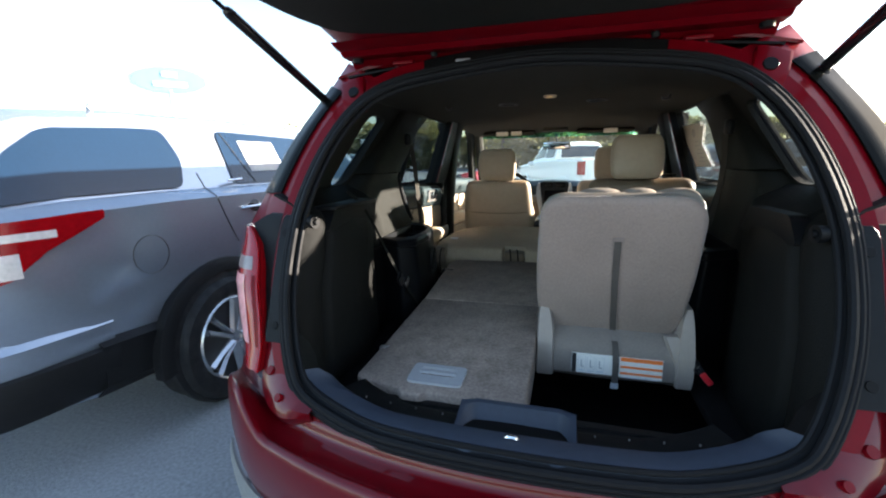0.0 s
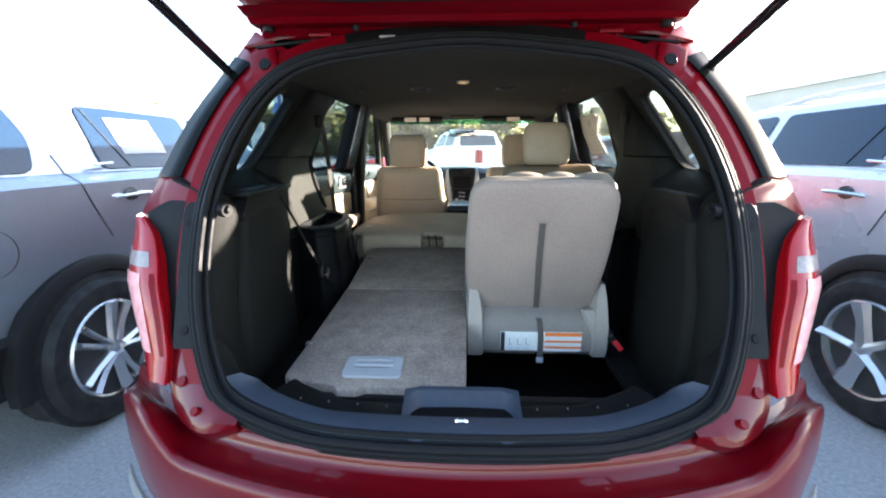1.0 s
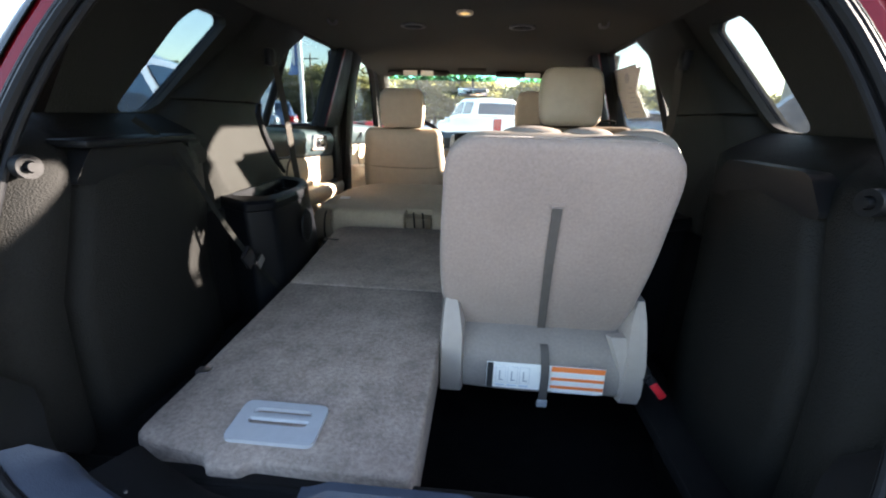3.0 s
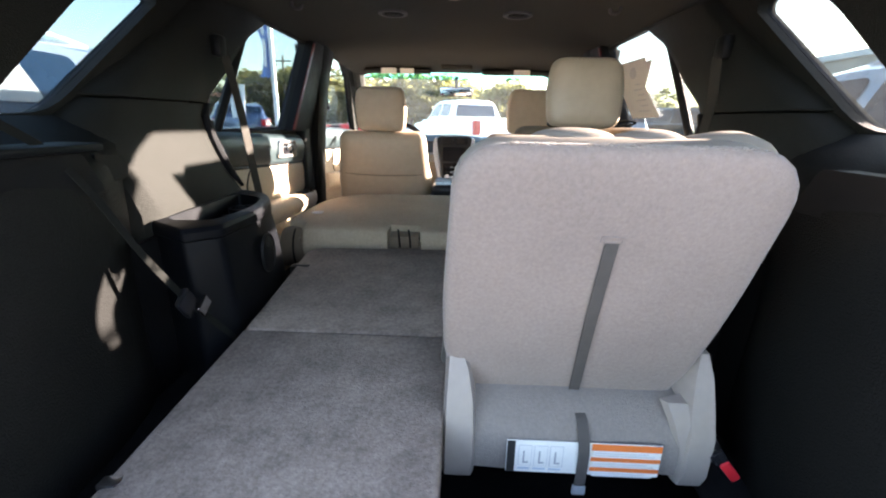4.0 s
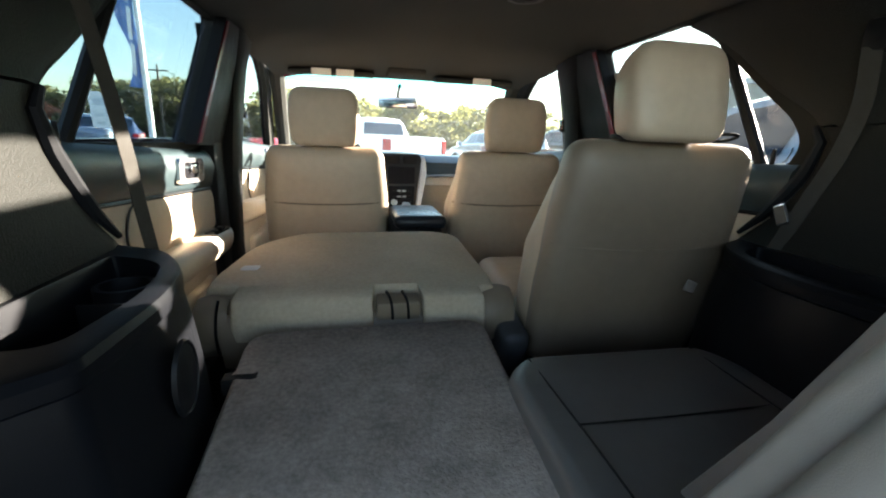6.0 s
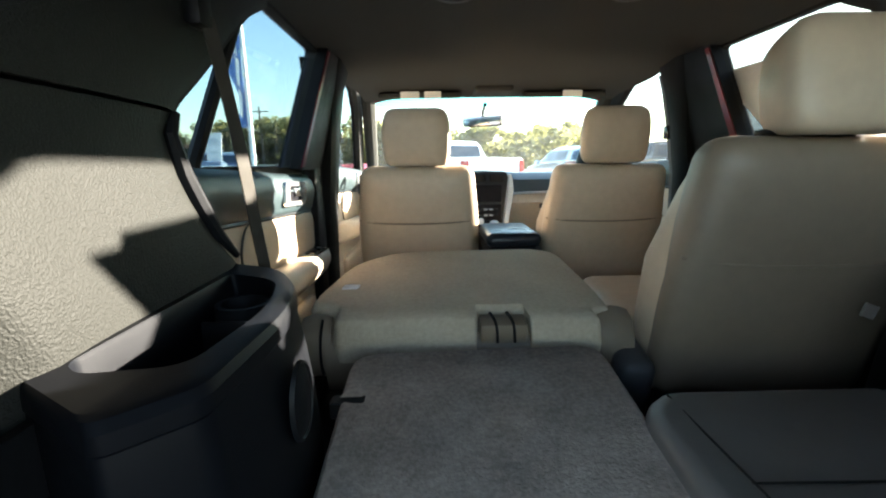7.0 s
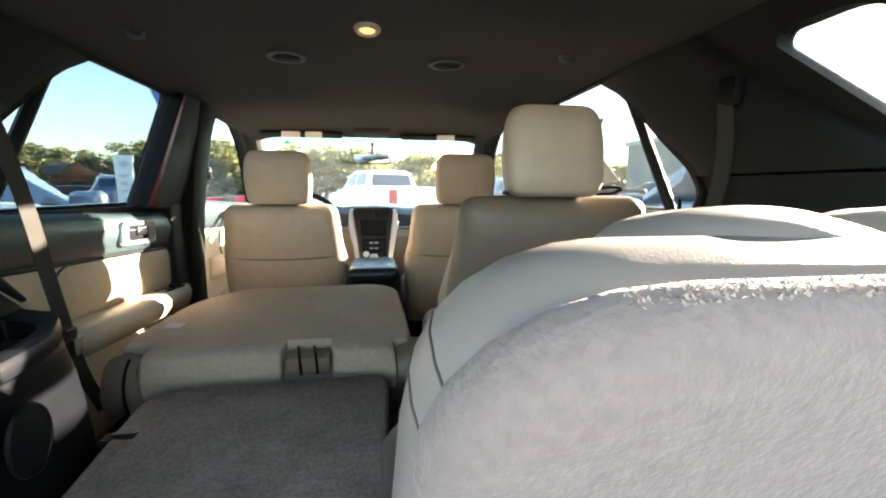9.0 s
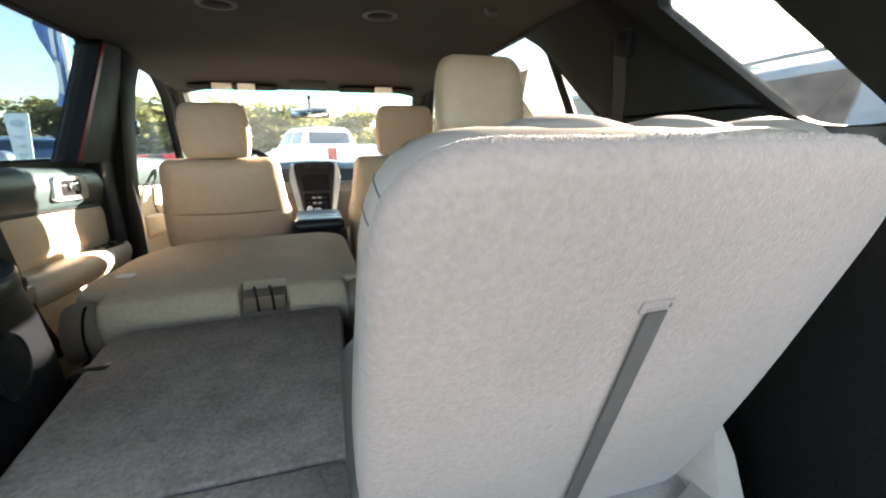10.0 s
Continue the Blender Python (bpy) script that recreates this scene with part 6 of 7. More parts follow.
def road_wheel(v, s, w, hy, spokes):
    """A tyre and alloy rim whose outer face stands just proud of the body side at half width w."""
    wh = new("wheel")
    wh.parent = v
    x0 = w + 0.028

    def turned(prof, material, name, n=36):
        bm = bmesh.new()
        loft(bm, [[(s * (x0 + dx), hy + r * math.cos(2 * math.pi * k / n), 0.376 + r * math.sin(2 * math.pi * k / n)) for k in range(n)] for r, dx in prof], True, False)
        return part(name, bm, material, wh)
    turned([(0.245, -0.05), (0.256, 0.002), (0.268, 0.012), (0.30, 0.020), (0.345, 0.014), (0.366, -0.008), (0.375, -0.05), (0.375, -0.2)], TYRE, "tyre")
    turned([(0.258, 0.004), (0.250, 0.014), (0.238, 0.008), (0.230, -0.018)], ALLOY, "rim")
    bm = bmesh.new()
    disc(bm, (s * (w + 0.001), hy, 0.376), (s, 0, 0), 0, 0.235, 0.006, 28)
    part("brake", bm, CLADDING, wh)
    for k in range(spokes):
        a = 2 * math.pi * k / spokes if spokes != 10 else 2 * math.pi * (k // 2) / 5 + (0.17 if k % 2 else -0.17)
        c, sn = math.cos(a), math.sin(a)
        bm = bmesh.new()
        p0, p1 = Vector((s * (x0 + 0.002), hy + 0.035 * c, 0.376 + 0.035 * sn)), Vector((s * (x0 + 0.004), hy + 0.242 * c, 0.376 + 0.242 * sn))
        tube(bm, [p0, p0.lerp(p1, 0.5) + Vector((s * -0.006, 0, 0)), p1], [0.038, 0.034, 0.042] if spokes == 10 else [0.050, 0.044, 0.060], 6, 0.5)
        part("spoke", bm, ALLOY, wh)
    bm = bmesh.new()
    disc(bm, (s * (x0 - 0.008), hy, 0.376), (s, 0, 0), 0, 0.05, 0.024, 16)
    part("hub_cap", bm, ALLOY, wh)


def vehicle(name, label, paint, at, turn, st=SUV_ST, hubs=(1.14, 4.0), windows=None, spokes=10, group="", cladding=True):
    v = thing(name, label, "car", group)
    v.matrix_world = pose(*at, 0, 0, turn)
    ys = []
    for a, b in zip(st, st[1:]):
        k = max(1, int((b[0] - a[0]) / 0.15))
        ys += [a[0] + (b[0] - a[0]) * i / k for i in range(k)]
    ys.append(st[-1][0])

    def ring(y):
        w, zs, zb, zr, wr = section(st, y)
        h = max(0.001, zr - zb)
        half = [(0, zs), (w - 0.12, zs), (w - 0.085, zs + 0.08), (w - 0.075, zs + 0.25), (w - 0.040, 0.74), (w - 0.004, min(0.93, zb - 0.12)), (w, min(1.03, zb - 0.07)), (w - 0.012, zb - 0.05), (w - 0.05, zb - 0.02), (w - 0.085, zb),
                (w - 0.095, zb + 0.02 * min(1, h * 4)), (wr + 0.02 + (w - 0.095 - wr - 0.02) * 0.12, zr - 0.13 * h), (wr - 0.05, zr - 0.03 * h), (wr * 0.6, zr), (0, zr + 0.012)]
        return half
    bm = bmesh.new()
    rings = []
    for y in ys:
        h = ring(y)
        rings.append([(x, y, z) for x, z in h] + [(-x, y, z) for x, z in h[-2:0:-1]])
    loft(bm, rings)
    part("body", bm, paint, v, "", 28)
    # side cladding along the sill
    if cladding:
        for s in (1, -1):
            bm = bmesh.new()
            rings = []
            for y in [v0 for v0 in ys[:-4] if v0 > 0.42]:
                w, zs, zb, zr, wr = section(st, y)
                rings.append([(s * (w - 0.12), y, zs - 0.006), (s * (w - 0.045), y, zs + 0.06), (s * (w - 0.032), y, zs + 0.20), (s * (w - 0.026), y, zs + 0.26), (s * (w - 0.085), y, zs + 0.30)])
            sheet(bm, rings, 0.006)
            part("sill_cladding", bm, CLADDING_BLACK, v)
        # bumper and skirt sweep round the corners and run out along the sides
        half = [(0.0, -0.075), (0.35, -0.072), (0.62, -0.055), (0.76, -0.015), (0.845, 0.07), (0.885, 0.2), (0.91, 0.36), (0.925, 0.52)]
        sweep = curve([(-x, y, 0) for x, y in half[:0:-1]] + [(x, y, 0) for x, y in half], 4)
        for name, rows, material in (("rear_bumper", ((0.07, 0.735), (0.02, 0.725), (0.0, 0.70), (0.004, 0.66), (0.014, 0.60), (0.03, 0.575)), paint),
                                     ("bumper_skirt", ((0.02, 0.60), (0.004, 0.585), (0.0, 0.54), (0.02, 0.45), (0.07, 0.37)), CLADDING_BLACK)):
            bm = bmesh.new()
            rings = []
            for p in sweep:
                side_k = min(1.0, abs(p.x) / 0.92) ** 3
                fade = max(0.0, (p.y - 0.2) / 0.32)
                inward = Vector((-math.copysign(side_k, p.x), 1 - side_k * 0.8, 0)).normalized()
                rings.append([p + inward * (d + (0.02 * fade if name == "rear_bumper" else 0)) + Vector((0, 0, z)) for d, z in rows])
            sheet(bm, rings, 0.006)
            part(name, bm, material, v)
    # windows laid on the glasshouse
    def on_side(s, g=0.006):
        def place(u, t, w):
            ww, zs, zb, zr, wr = section(st, u)
            h = zr - zb
            x0, z0 = ww - 0.095, zb + 0.02
            x1, z1 = wr + 0.02 + (ww - 0.095 - wr - 0.02) * 0.12, zr - 0.13 * h
            return Vector((s * (x0 + (x1 - x0) * t + g + w), u, z0 + (z1 - z0) * t))
        return place
    for s in (1, -1):
        for lp in windows:
            bm = bmesh.new()
            # cut the outline finely so that it follows the side
            fine = []
            soft_lp = [(u, t / 0.4) for u, t in rounded([(u, t * 0.4) for u, t in lp], 0.05, 5)]
            for i in range(len(soft_lp)):
                a, b = soft_lp[i], soft_lp[(i + 1) % len(soft_lp)]
                k = max(1, int(abs(b[0] - a[0]) / 0.12))
                fine += [(a[0] + (b[0] - a[0]) * j / k, a[1] + (b[1] - a[1]) * j / k) for j in range(k)]
            plate(bm, fine, [], on_side(s), 0.004)
            part("window", bm, DARK_GLASS, v)
    # rear window
    bm = bmesh.new()
    if st is SUV_ST:
        rings = []
        for y, k in ((0.075, 0.9), (0.12, 0.93), (0.18, 0.95), (0.26, 0.93)):
            w, zs, zb, zr, wr = section(st, y)
            rings.append([(x * k * (wr + 0.06), y - 0.012, zr + 0.012 * (1 - x * x)) for x in (-1, -0.6, 0, 0.6, 1)])
        sheet(bm, rings, 0.004)
    else:
        sheet(bm, [[(x * w, y, z) for x in (-1, -0.5, 0, 0.5, 1)] for y, z, w in ((1.942, 1.42, 0.70), (1.988, 1.66, 0.66), (2.018, 1.77, 0.63))], 0.004)
    part("rear_window", bm, DARK_GLASS, v)
    # wheels
    for hy in hubs:
        for s in (1, -1):
            w = section(st, hy)[0]
            arch = []
            bm = bmesh.new()
            for r0, x0 in ((0.395, w - 0.05), (0.400, w + 0.014), (0.445, w + 0.018), (0.475, w + 0.004), (0.475, w - 0.05)):
                arch.append([(s * x0, hy + r0 * math.cos(a), 0.39 + r0 * math.sin(a)) for a in [-0.15 + (math.pi + 0.3) * k / 24 for k in range(25)]])
            loft(bm, arch, False, False)
            bmesh.ops.solidify(bm, geom=bm.faces[:], thickness=0.004)
            part("wheel_arch", bm, CLADDING_BLACK if cladding else paint, v)
            bm = bmesh.new()
            disc(bm, (s * (w - 0.04), hy, 0.39), (s, 0, 0), 0, 0.405, 0.046, 28)
            part("wheel_well", bm, TYRE, v)
            road_wheel(v, s, w, hy, spokes)
    # tail lamps
    for s in (1, -1):
        lm = new("tail_lamp")
        lm.parent = v
        bm = bmesh.new()
        rings = []
        if st is SUV_ST:
            spots = [(-0.012, 0.60), (-0.012, 0.74), (0.03, 0.82), (0.09, 0.875), (0.18, 0.915), (0.30, 0.94), (0.42, 0.953), (0.52, 0.962)]
            lims = [(0.98, 1.17), (0.96, 1.18), (0.95, 1.19), (0.96, 1.20), (0.99, 1.21), (1.085, 1.215), (1.14, 1.222), (1.19, 1.225)]
        else:
            spots = [(-0.012, 0.80), (-0.012, 0.90), (0.03, 0.975), (0.12, 0.99)]
            lims = [(0.92, 1.30)] * 4
        for (y, x), (a, b) in zip(spots, lims):
            rings.append([(s * (x + 0.012), y, a + (b - a) * j / 4) for j in range(5)])
        sheet(bm, rings, 0.012)
        part("red_lens", bm, LAMP_RED, lm)
        for name, pts, zs in (("clear_lens", spots[1:6] if st is SUV_ST else spots[1:3], (0.995, 1.01, 1.075, 1.09)), ("clear_sliver", spots[1:7] if st is SUV_ST else spots[1:3], (1.135, 1.15, 1.165))):
            bm = bmesh.new()
            rows = pts if st is not SUV_ST else (pts[:4] + [(0.215, 0.923)] if name == "clear_lens" else pts[:5] + [(0.34, 0.944)])
            sheet(bm, [[(s * (x + 0.0145), y - 0.003, z) for z in zs] for y, x in rows], 0.003)
            part(name, bm, LAMP_WHITE if st is SUV_ST else LAMP_RED, lm)
        bm = bmesh.new()
        hy0 = 1.37 if st is SUV_ST else 2.10
        tube(bm, curve([(s * 0.958, hy0, 1.135), (s * 0.990, hy0 + 0.03, 1.142), (s * 0.998, hy0 + 0.12, 1.145), (s * 0.992, hy0 + 0.21, 1.143), (s * 0.958, hy0 + 0.245, 1.138)], 4), 0.0145, 8, 0.75)
        handle = part("door_handle", bm, CHROME, v)
        if st is SUV_ST:
            bm = bmesh.new()
            rings = []
            for r, w in ((1.0, 0.004), (0.92, 0.0065), (0.6, 0.0045), (0.1, 0.003)):
                rings.append([(s * (0.9585 + w), hy0 + 0.11 + 0.055 * r * math.cos(2 * math.pi * k / 20), 1.143 + 0.036 * r * math.sin(2 * math.pi * k / 20)) for k in range(20)])
            loft(bm, rings)
            part("handle_cup", bm, BLACK_GLOSS, handle)
        if st is SUV_ST:
            def skin(y, z):
                half = ring(y)[5:]
                for (xa, za), (xb, zb) in zip(half, half[1:]):
                    if za <= z <= zb:
                        return xa + (xb - xa) * (z - za) / max(1e-6, zb - za)
                return half[0][0]
            for seam in ([(1.165, 1.36), (1.175, 1.30), (1.18, 1.24), (1.20, 1.17), (1.245, 1.05), (1.30, 0.94)], [(2.36, 1.33), (2.36, 1.24), (2.37, 1.12), (2.38, 0.96)]):
                bm = bmesh.new()
                tube(bm, [(s * (skin(y, z) + 0.0015), y, z) for y, z in [(q.x, q.y) for q in curve([(a, b, 0) for a, b in seam], 5)]], 0.0035, 5)
                part("door_gap", bm, BLACK_GLOSS, v)
            bm = bmesh.new()
            on = on_side(s)
            tube(bm, [on(1.61, 0.0, 0.006), on(1.545, 0.4, 0.006), on(1.475, 0.86, 0.006)], 0.0035, 6)
            part("window_bar", bm, CLADDING_BLACK, v)
            bm = bmesh.new()
            tube(bm, curve([(s * 0.60, 0.80, 1.69), (s * 0.60, 0.88, 1.725), (s * 0.60, 1.5, 1.74), (s * 0.595, 2.2, 1.735), (s * 0.59, 2.6, 1.69)], 5), 0.014, 8)
            part("roof_rail", bm, SATIN, v)
            bm = bmesh.new()
            disc(bm, (s * 0.960, 0.72, 0.98), (s, 0, 0), 0.0932, 0.0952, 0.004, 40)
            part("fuel_flap", bm, CLADDING, v)
            # chrome tube paints in a reflection line between the side windows
            bm = bmesh.new()
            tube(bm, [(s * 0.905, 1.33, 1.31), (s * 0.90, 1.46, 1.315)], 0.008, 6)
            part("belt_trim", bm, CHROME, v)
        bm = bmesh.new()
        my = 3.35 if st is SUV_ST else 3.85
        box(bm, (s * 1.04, my, 1.22), (0.20, 0.11, 0.16), 0.04, 3)
        part("wing_mirror", bm, paint, v)
    return v


SUV_WIN = [[(0.17, 0.0), (1.03, -0.02), (1.10, 0.4), (1.06, 0.86), (0.50, 0.88), (0.32, 0.64)],
           [(1.42, -0.02), (1.44, 0.88), (2.30, 0.88), (2.32, -0.02)],
           [(2.42, -0.02), (2.40, 0.88), (2.95, 0.86), (3.45, 0.25), (3.50, 0.0)]]
PICKUP_WIN = [[(2.15, 0.12), (2.15, 0.9), (2.85, 0.92), (2.88, 0.12)], [(2.98, 0.12), (2.96, 0.92), (3.45, 0.90), (4.0, 0.35), (4.02, 0.12)]]
for s in (1, -1):
    for hy in (2.34, 5.2):
        road_wheel(suv, s, 0.955, hy, 10)
grey_suv = vehicle("grey_suv", "dark grey metallic SUV parked alongside on asphalt", GREY_PAINT, (-2.82, 1.27, 0), 0, windows=SUV_WIN, group="parked cars")
bm = bmesh.new()
plate(bm, [(1.62, 1.36), (1.98, 1.36), (1.95, 1.56), (1.60, 1.56)], [], lambda u, v, w: Vector((0.880 - (v - 1.29) * 0.42 + w, u, v)), 0.003)
part("price_sheet", bm, PRINT_GREY, grey_suv, "white price sheet on door window")
silver_suv = vehicle("silver_suv", "silver SUV with chrome five-spoke wheels parked alongside", SILVER_PAINT, (3.06, 1.38, 0), 0, windows=SUV_WIN, spokes=5, group="parked cars")
vehicle("white_pickup", "white pickup truck seen from behind across the lane", WHITE_PAINT, (1.35, 13.6, 0), 24, PICKUP_ST, (1.15, 4.75), PICKUP_WIN, 6, "parked cars", False)
blue_suv = vehicle("dark_blue_suv", "dark blue SUV parked further along the row", BLUE_PAINT, (6.6, 3.6, 0), 0, windows=SUV_WIN, spokes=6, group="parked cars")
black_pickup = vehicle("black_pickup", "black pickup truck parked across the lane", BLACK_PAINT, (-9.5, 17.0, 0), 78, PICKUP_ST, (1.15, 4.75), PICKUP_WIN, 6, "parked cars", False)
# more parked cars
copy_thing(silver_suv, pose(-6.2, 1.5, 0))
for x, y, a in ((9.8, 3.4, 0), (-7.2, 15.6, 30),):
    copy_thing(blue_suv, pose(x, y, 0, 0, 0, a))
for x, y, a in ((5.2, 15.0, 10), (-14.5, 19.0, 60), (12.5, 16.5, -5)):
    copy_thing(grey_suv, pose(x, y, 0, 0, 0, a))
for x, y, a in ((-17, 26, 75), (8.8, 15.6, 8)):
    copy_thing(black_pickup, pose(x, y, 0, 0, 0, a))

# oil stain on the asphalt
bm = bmesh.new()
rng = random.Random(3)
pts = [(-1.06 + (0.05 + 0.025 * rng.random()) * math.cos(a), 1.17 + (0.03 + 0.02 * rng.random()) * math.sin(a)) for a in [2 * math.pi * k / 16 for k in range(16)]]
plate(bm, pts, [], lambda u, v, w: Vector((u, v, 0.001 + w)), 0.003)
tagged(part("oil_stain", bm, OIL), "small dark oil stain on asphalt", "stain", kind="structure")


# ---- trees ----
def tree(x, y, h, seed):
    r = random.Random(seed)
    t = thing("tree", "broad green tree at the edge of the car park", "tree", "trees along the lot", at=(x, y, 0))
    bm = bmesh.new()
    tube(bm, [(0, 0, -0.1), (0.05, 0, h * 0.2), (-0.1, 0.1, h * 0.45), (0.1, 0, h * 0.8)], [h * 0.03, h * 0.024, h * 0.016, h * 0.005], 8)
    for k in range(7):
        a = r.uniform(0, 6.28)
        z = h * r.uniform(0.25, 0.6)
        tube(bm, [(0, 0, z), (math.cos(a) * h * 0.12, math.sin(a) * h * 0.12, z + h * 0.08), (math.cos(a) * h * 0.25, math.sin(a) * h * 0.25, z + h * 0.2)], [h * 0.01, h * 0.007, h * 0.003], 5)
    part("trunk", bm, BARK, t)
    verts, faces = [], []
    for k in range(46):
        a, e = r.uniform(0, 6.28), r.uniform(0.06, 0.95)
        rad = h * 0.42 * r.uniform(0.3, 1.0) * math.sqrt(max(0.1, 1 - (e * 1.5 - 0.6) ** 2 * 0.8))
        c = Vector((math.cos(a) * rad, math.sin(a) * rad, h * e))
        cs = h * r.uniform(0.07, 0.14)
        for j in range(40):
            d = Vector((r.gauss(0, 1), r.gauss(0, 1), r.gauss(0, 0.8))).normalized() * cs * r.uniform(0.5, 1.1)
            o = c + d
            u = Vector((r.gauss(0, 1), r.gauss(0, 1), r.gauss(0, 1))).normalized() * h * 0.034 * r.uniform(0.6, 1.5)
            w = u.cross(Vector((r.gauss(0, 1), r.gauss(0, 1), r.gauss(0, 1)))).normalized() * u.length
            i = len(verts)
            verts += [o - u, o + w * 0.6, o + u, o - w * 0.6]
            faces.append((i, i + 1, i + 2, i + 3))
    me = bpy.data.meshes.new("crown")
    me.from_pydata(verts, [], faces)
    me.materials.append(LEAF)
    cr = new("crown", me)
    cr.parent = t
    return t


made = [tree(-30, 72, 6.0, 1), tree(-22, 76, 6.5, 2), tree(-13, 80, 6.2, 3), tree(-4, 74, 6.0, 4)]
rng = random.Random(8)
# full circle: trees behind the camera are unseen, added for reflections
for i in range(190):
    a = radians(-80 + 360 * i / 190)
    d = rng.uniform(62, 88)
    src = made[i % 4]
    copy_thing(src, pose(d * math.sin(a), d * math.cos(a), 0, 0, 0, rng.uniform(0, 360)))
    # trees differ in size
for ob in list(bpy.data.objects):
    if ob.name.startswith("tree."):
        az = math.degrees(math.atan2(ob.location.x, ob.location.y))
        k = rng.uniform(0.8, 1.1) if -60 < az < -24 else rng.uniform(0.95, 1.25) if -24 <= az < 24 else rng.uniform(0.6, 0.85)
        ob.scale = (k * 1.5, k * 1.5, k)

# ---- buildings, signs and poles ----
shop = thing("brick_shop", "low red brick shop with brown gabled roof beyond the car park", "building", at=(-38, 61, 0))
bm = bmesh.new()
box(bm, (0, 0, 1.35), (11, 6, 2.7), 0.02, 1)
part("wall", bm, BRICK, shop)
bm = bmesh.new()
loft(bm, [[(-5.9, y, 2.7), (2.2, y, 2.7), (1.4, y * 0.15, 4.3), (-5.2, y * 0.15, 4.3)] for y in (-3.6, 3.6)])
part("roof", bm, ROOFING, shop)
bm = bmesh.new()
loft(bm, [[(2.0, y, 2.6), (5.9, y, 2.6), (4.0, y, 4.2)] for y in (-3.7, 3.5)])
part("porch_roof", bm, BRICK, shop)
for k in range(4):
    bm = bmesh.new()
    box(bm, (-4.2 + 2.7 * k, -3.01, 1.2), (1.6, 0.06, 1.4), 0.01, 1)
    w = part("window", bm, DARK_GLASS, shop)
    bm = bmesh.new()
    box(bm, (-4.2 + 2.7 * k, -3.2, 2.15), (1.9, 0.45, 0.12), 0.02, 1, pose(0, 0, 0, 15))
    part("awning", bm, PRINT_ORANGE, w)
hall = thing("pale_hall", "large pale showroom building with flat roof", "building", at=(44, 40, 0))
bm = bmesh.new()
box(bm, (0, 0, 3.4), (26, 22, 6.8), 0.03, 1)
part("wall", bm, CONCRETE, hall)
bm = bmesh.new()
box(bm, (0, 0, 6.9), (26.6, 22.6, 0.5), 0.03, 1)
part("parapet", bm, SIGN_WHITE, hall)
for k in range(6):
    bm = bmesh.new()
    box(bm, (-10.5 + 4.2 * k, -11.02, 2.0), (3.2, 0.06, 3.2), 0.01, 1)
    part("window", bm, DARK_GLASS, hall)

banner = thing("banner_sign", "white upright banner sign with faint printed lines", "sign", at=(-6.50, 14.0, 0))
bm = bmesh.new()
plate(bm, rounded([(-0.13, 0.62), (0.17, 0.62), (0.30, 2.15), (-0.18, 2.16)], 0.03), [], lambda u, v, w: Vector((u, w, v)), 0.02)
part("panel", bm, SIGN_WHITE, banner)
bm = bmesh.new()
plate(bm, [(0.06 + 0.15 * math.cos(2 * math.pi * k / 24), 1.93 + 0.09 * math.sin(2 * math.pi * k / 24)) for k in range(24)], [], lambda u, v, w: Vector((u, -0.008 + w, v)), 0.006)
part("oval_print", bm, PRINT_PALE, banner)
for k in range(4):
    bm = bmesh.new()
    box(bm, (0.04, -0.004, 1.62 - 0.2 * k), (0.20 - 0.02 * k, 0.004, 0.07), 0)
    part("print_bar", bm, PRINT_PALE, banner)
for dx in (-0.10, 0.14):
    bm = bmesh.new()
    tube(bm, [(dx, 0.02, 0), (dx, 0.02, 0.7)], 0.015, 6)
    part("leg", bm, STEEL, banner)
pole = thing("flagpole", "tall white pole with a blue and white hanging banner", "flagpole", at=(-15.5, 38.5, 0))
bm = bmesh.new()
tube(bm, [(0, 0, 0), (0, 0, 8), (0, 0, 16)], [0.22, 0.19, 0.15], 12)
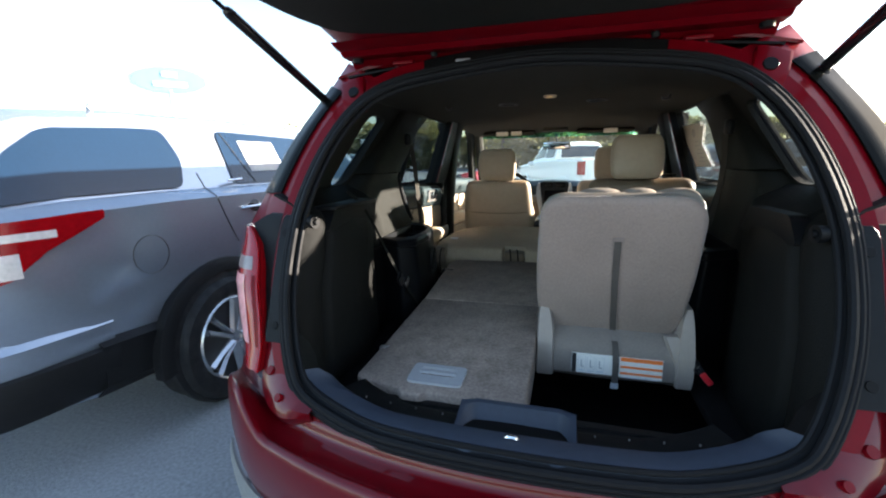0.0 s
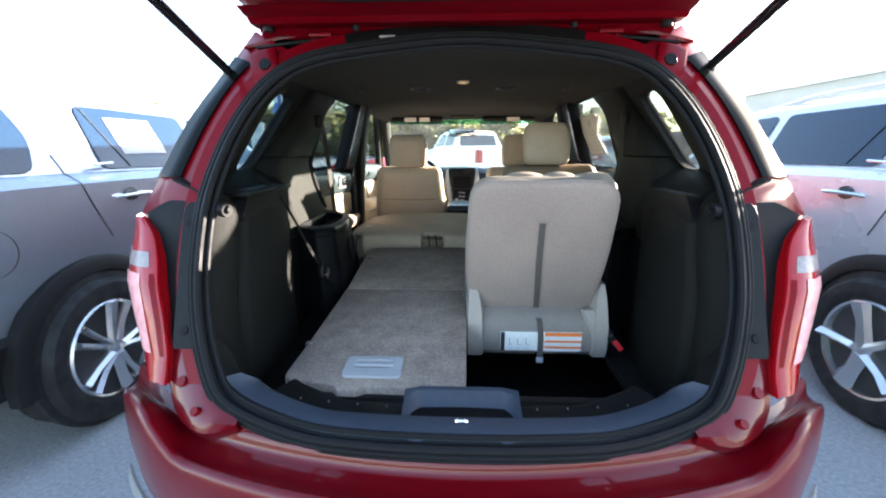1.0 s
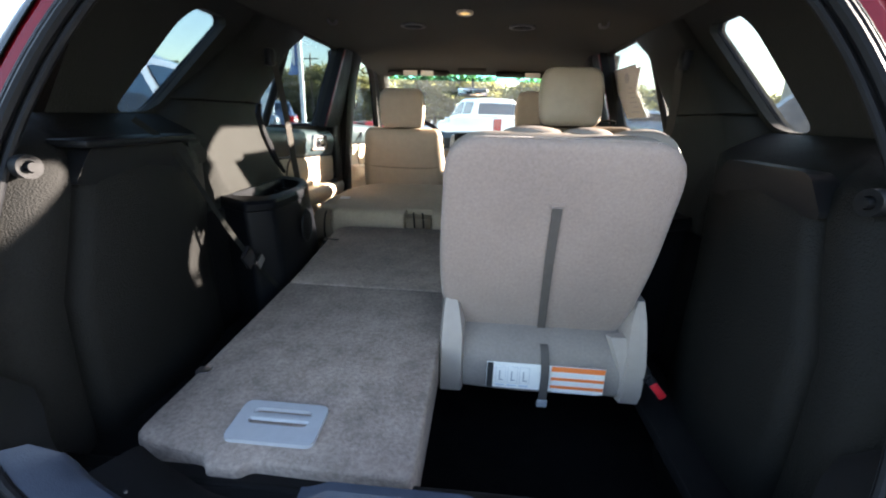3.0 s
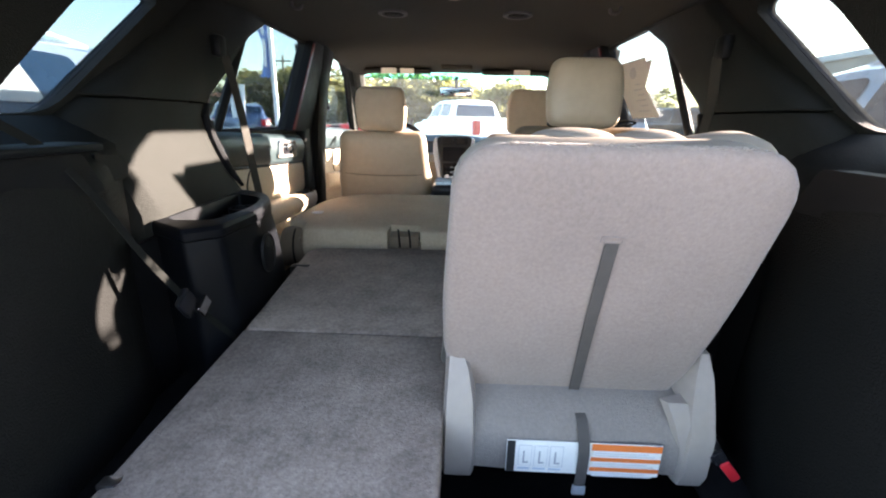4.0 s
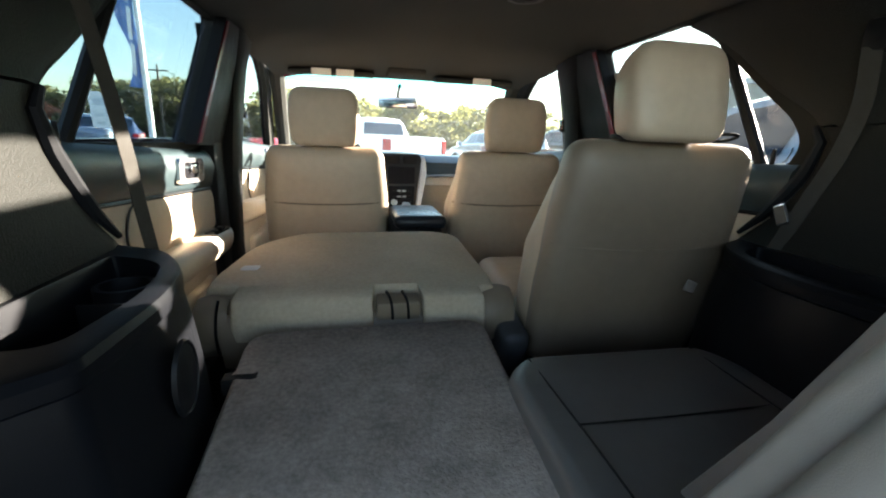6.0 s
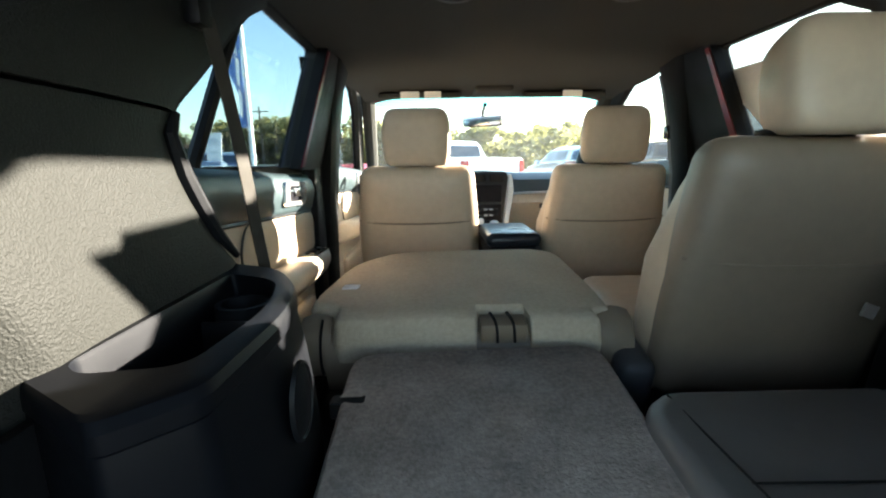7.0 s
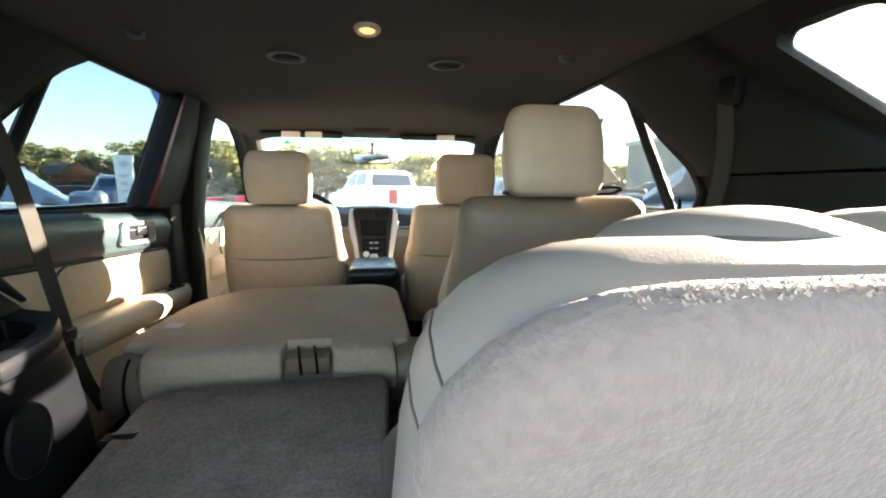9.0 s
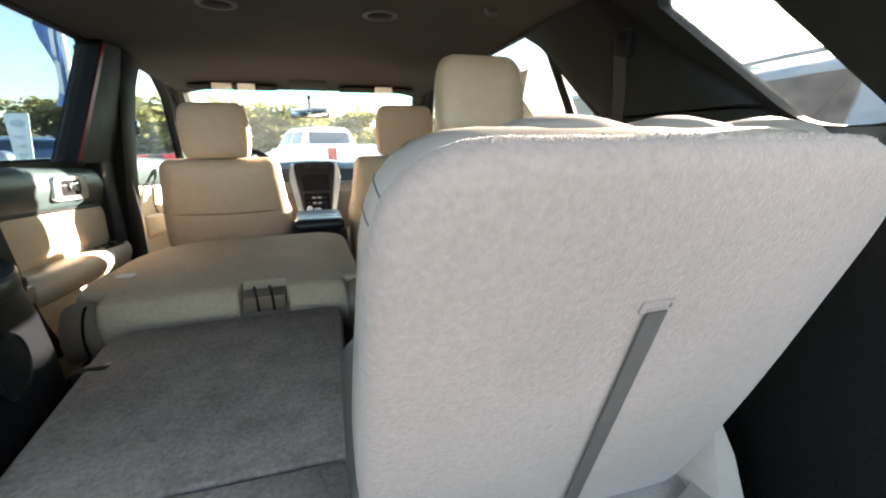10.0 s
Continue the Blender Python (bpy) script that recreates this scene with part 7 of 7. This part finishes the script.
part("pole", bm, SIGN_WHITE, pole)
bm = bmesh.new()
rings = []
for k in range(11):
    z = 4.3 + 0.85 * k
    rings.append([(-0.2 - (0.85 - 0.35 * math.sin(k * 0.8)) * j / 5 + 0.10 * math.sin(k * 0.9 + j), 0.18 * math.sin(j * 1.3 + k * 0.5), z) for j in range(6)])
sheet(bm, rings, 0.02)
part("banner", bm, SIGN_BLUE, pole)
for k in range(3):
    bm = bmesh.new()
    plate(bm, rounded([(-0.62, 5.2 + 2.4 * k), (-0.40, 5.0 + 2.4 * k), (-0.30, 7.1 + 2.4 * k), (-0.55, 7.3 + 2.4 * k)], 0.1), [], lambda u, v, w: Vector((u, -0.30 + w, v)), 0.03)
    part("white_patch", bm, SIGN_WHITE, pole)
oval = thing("oval_sign", "blue oval roadside sign on a white frame", "sign", at=(-29.0, 27.5, 0))
oval.rotation_euler = (0, 0, radians(45))
bm = bmesh.new()
n = 36
for mtl, a, b, w0, nm in ((SIGN_WHITE, 2.7, 1.15, 0.0, "frame"), (SIGN_PALE, 2.45, 0.98, -0.08, "face")):
    bm = bmesh.new()
    plate(bm, [(a * math.cos(2 * math.pi * k / n), 7.7 + b * math.sin(2 * math.pi * k / n)) for k in range(n)], [], lambda u, v, w: Vector((u, w0 + w, v)), 0.3)
    part(nm, bm, mtl, oval)
for k, wd in enumerate((1.0, 2.2)):
    bm = bmesh.new()
    box(bm, (0.0, -0.1, 8.1 - 0.7 * k), (wd, 0.05, 0.35), 0.1, 2)
    part("white_bar", bm, SIGN_WHITE, oval)
bm = bmesh.new()
tube(bm, [(0, 0.15, 0), (0, 0.15, 7.0)], 0.25, 10)
part("post", bm, SIGN_WHITE, oval)
up = thing("utility_pole", "weathered wooden utility pole with crossarm", "utility pole", at=(-21.5, 56, 0))
bm = bmesh.new()
tube(bm, [(0, 0, 0), (0, 0, 8.2)], [0.16, 0.11], 8)
box(bm, (0, 0, 7.6), (2.2, 0.12, 0.14), 0.01, 1)
part("pole", bm, BARK, up)
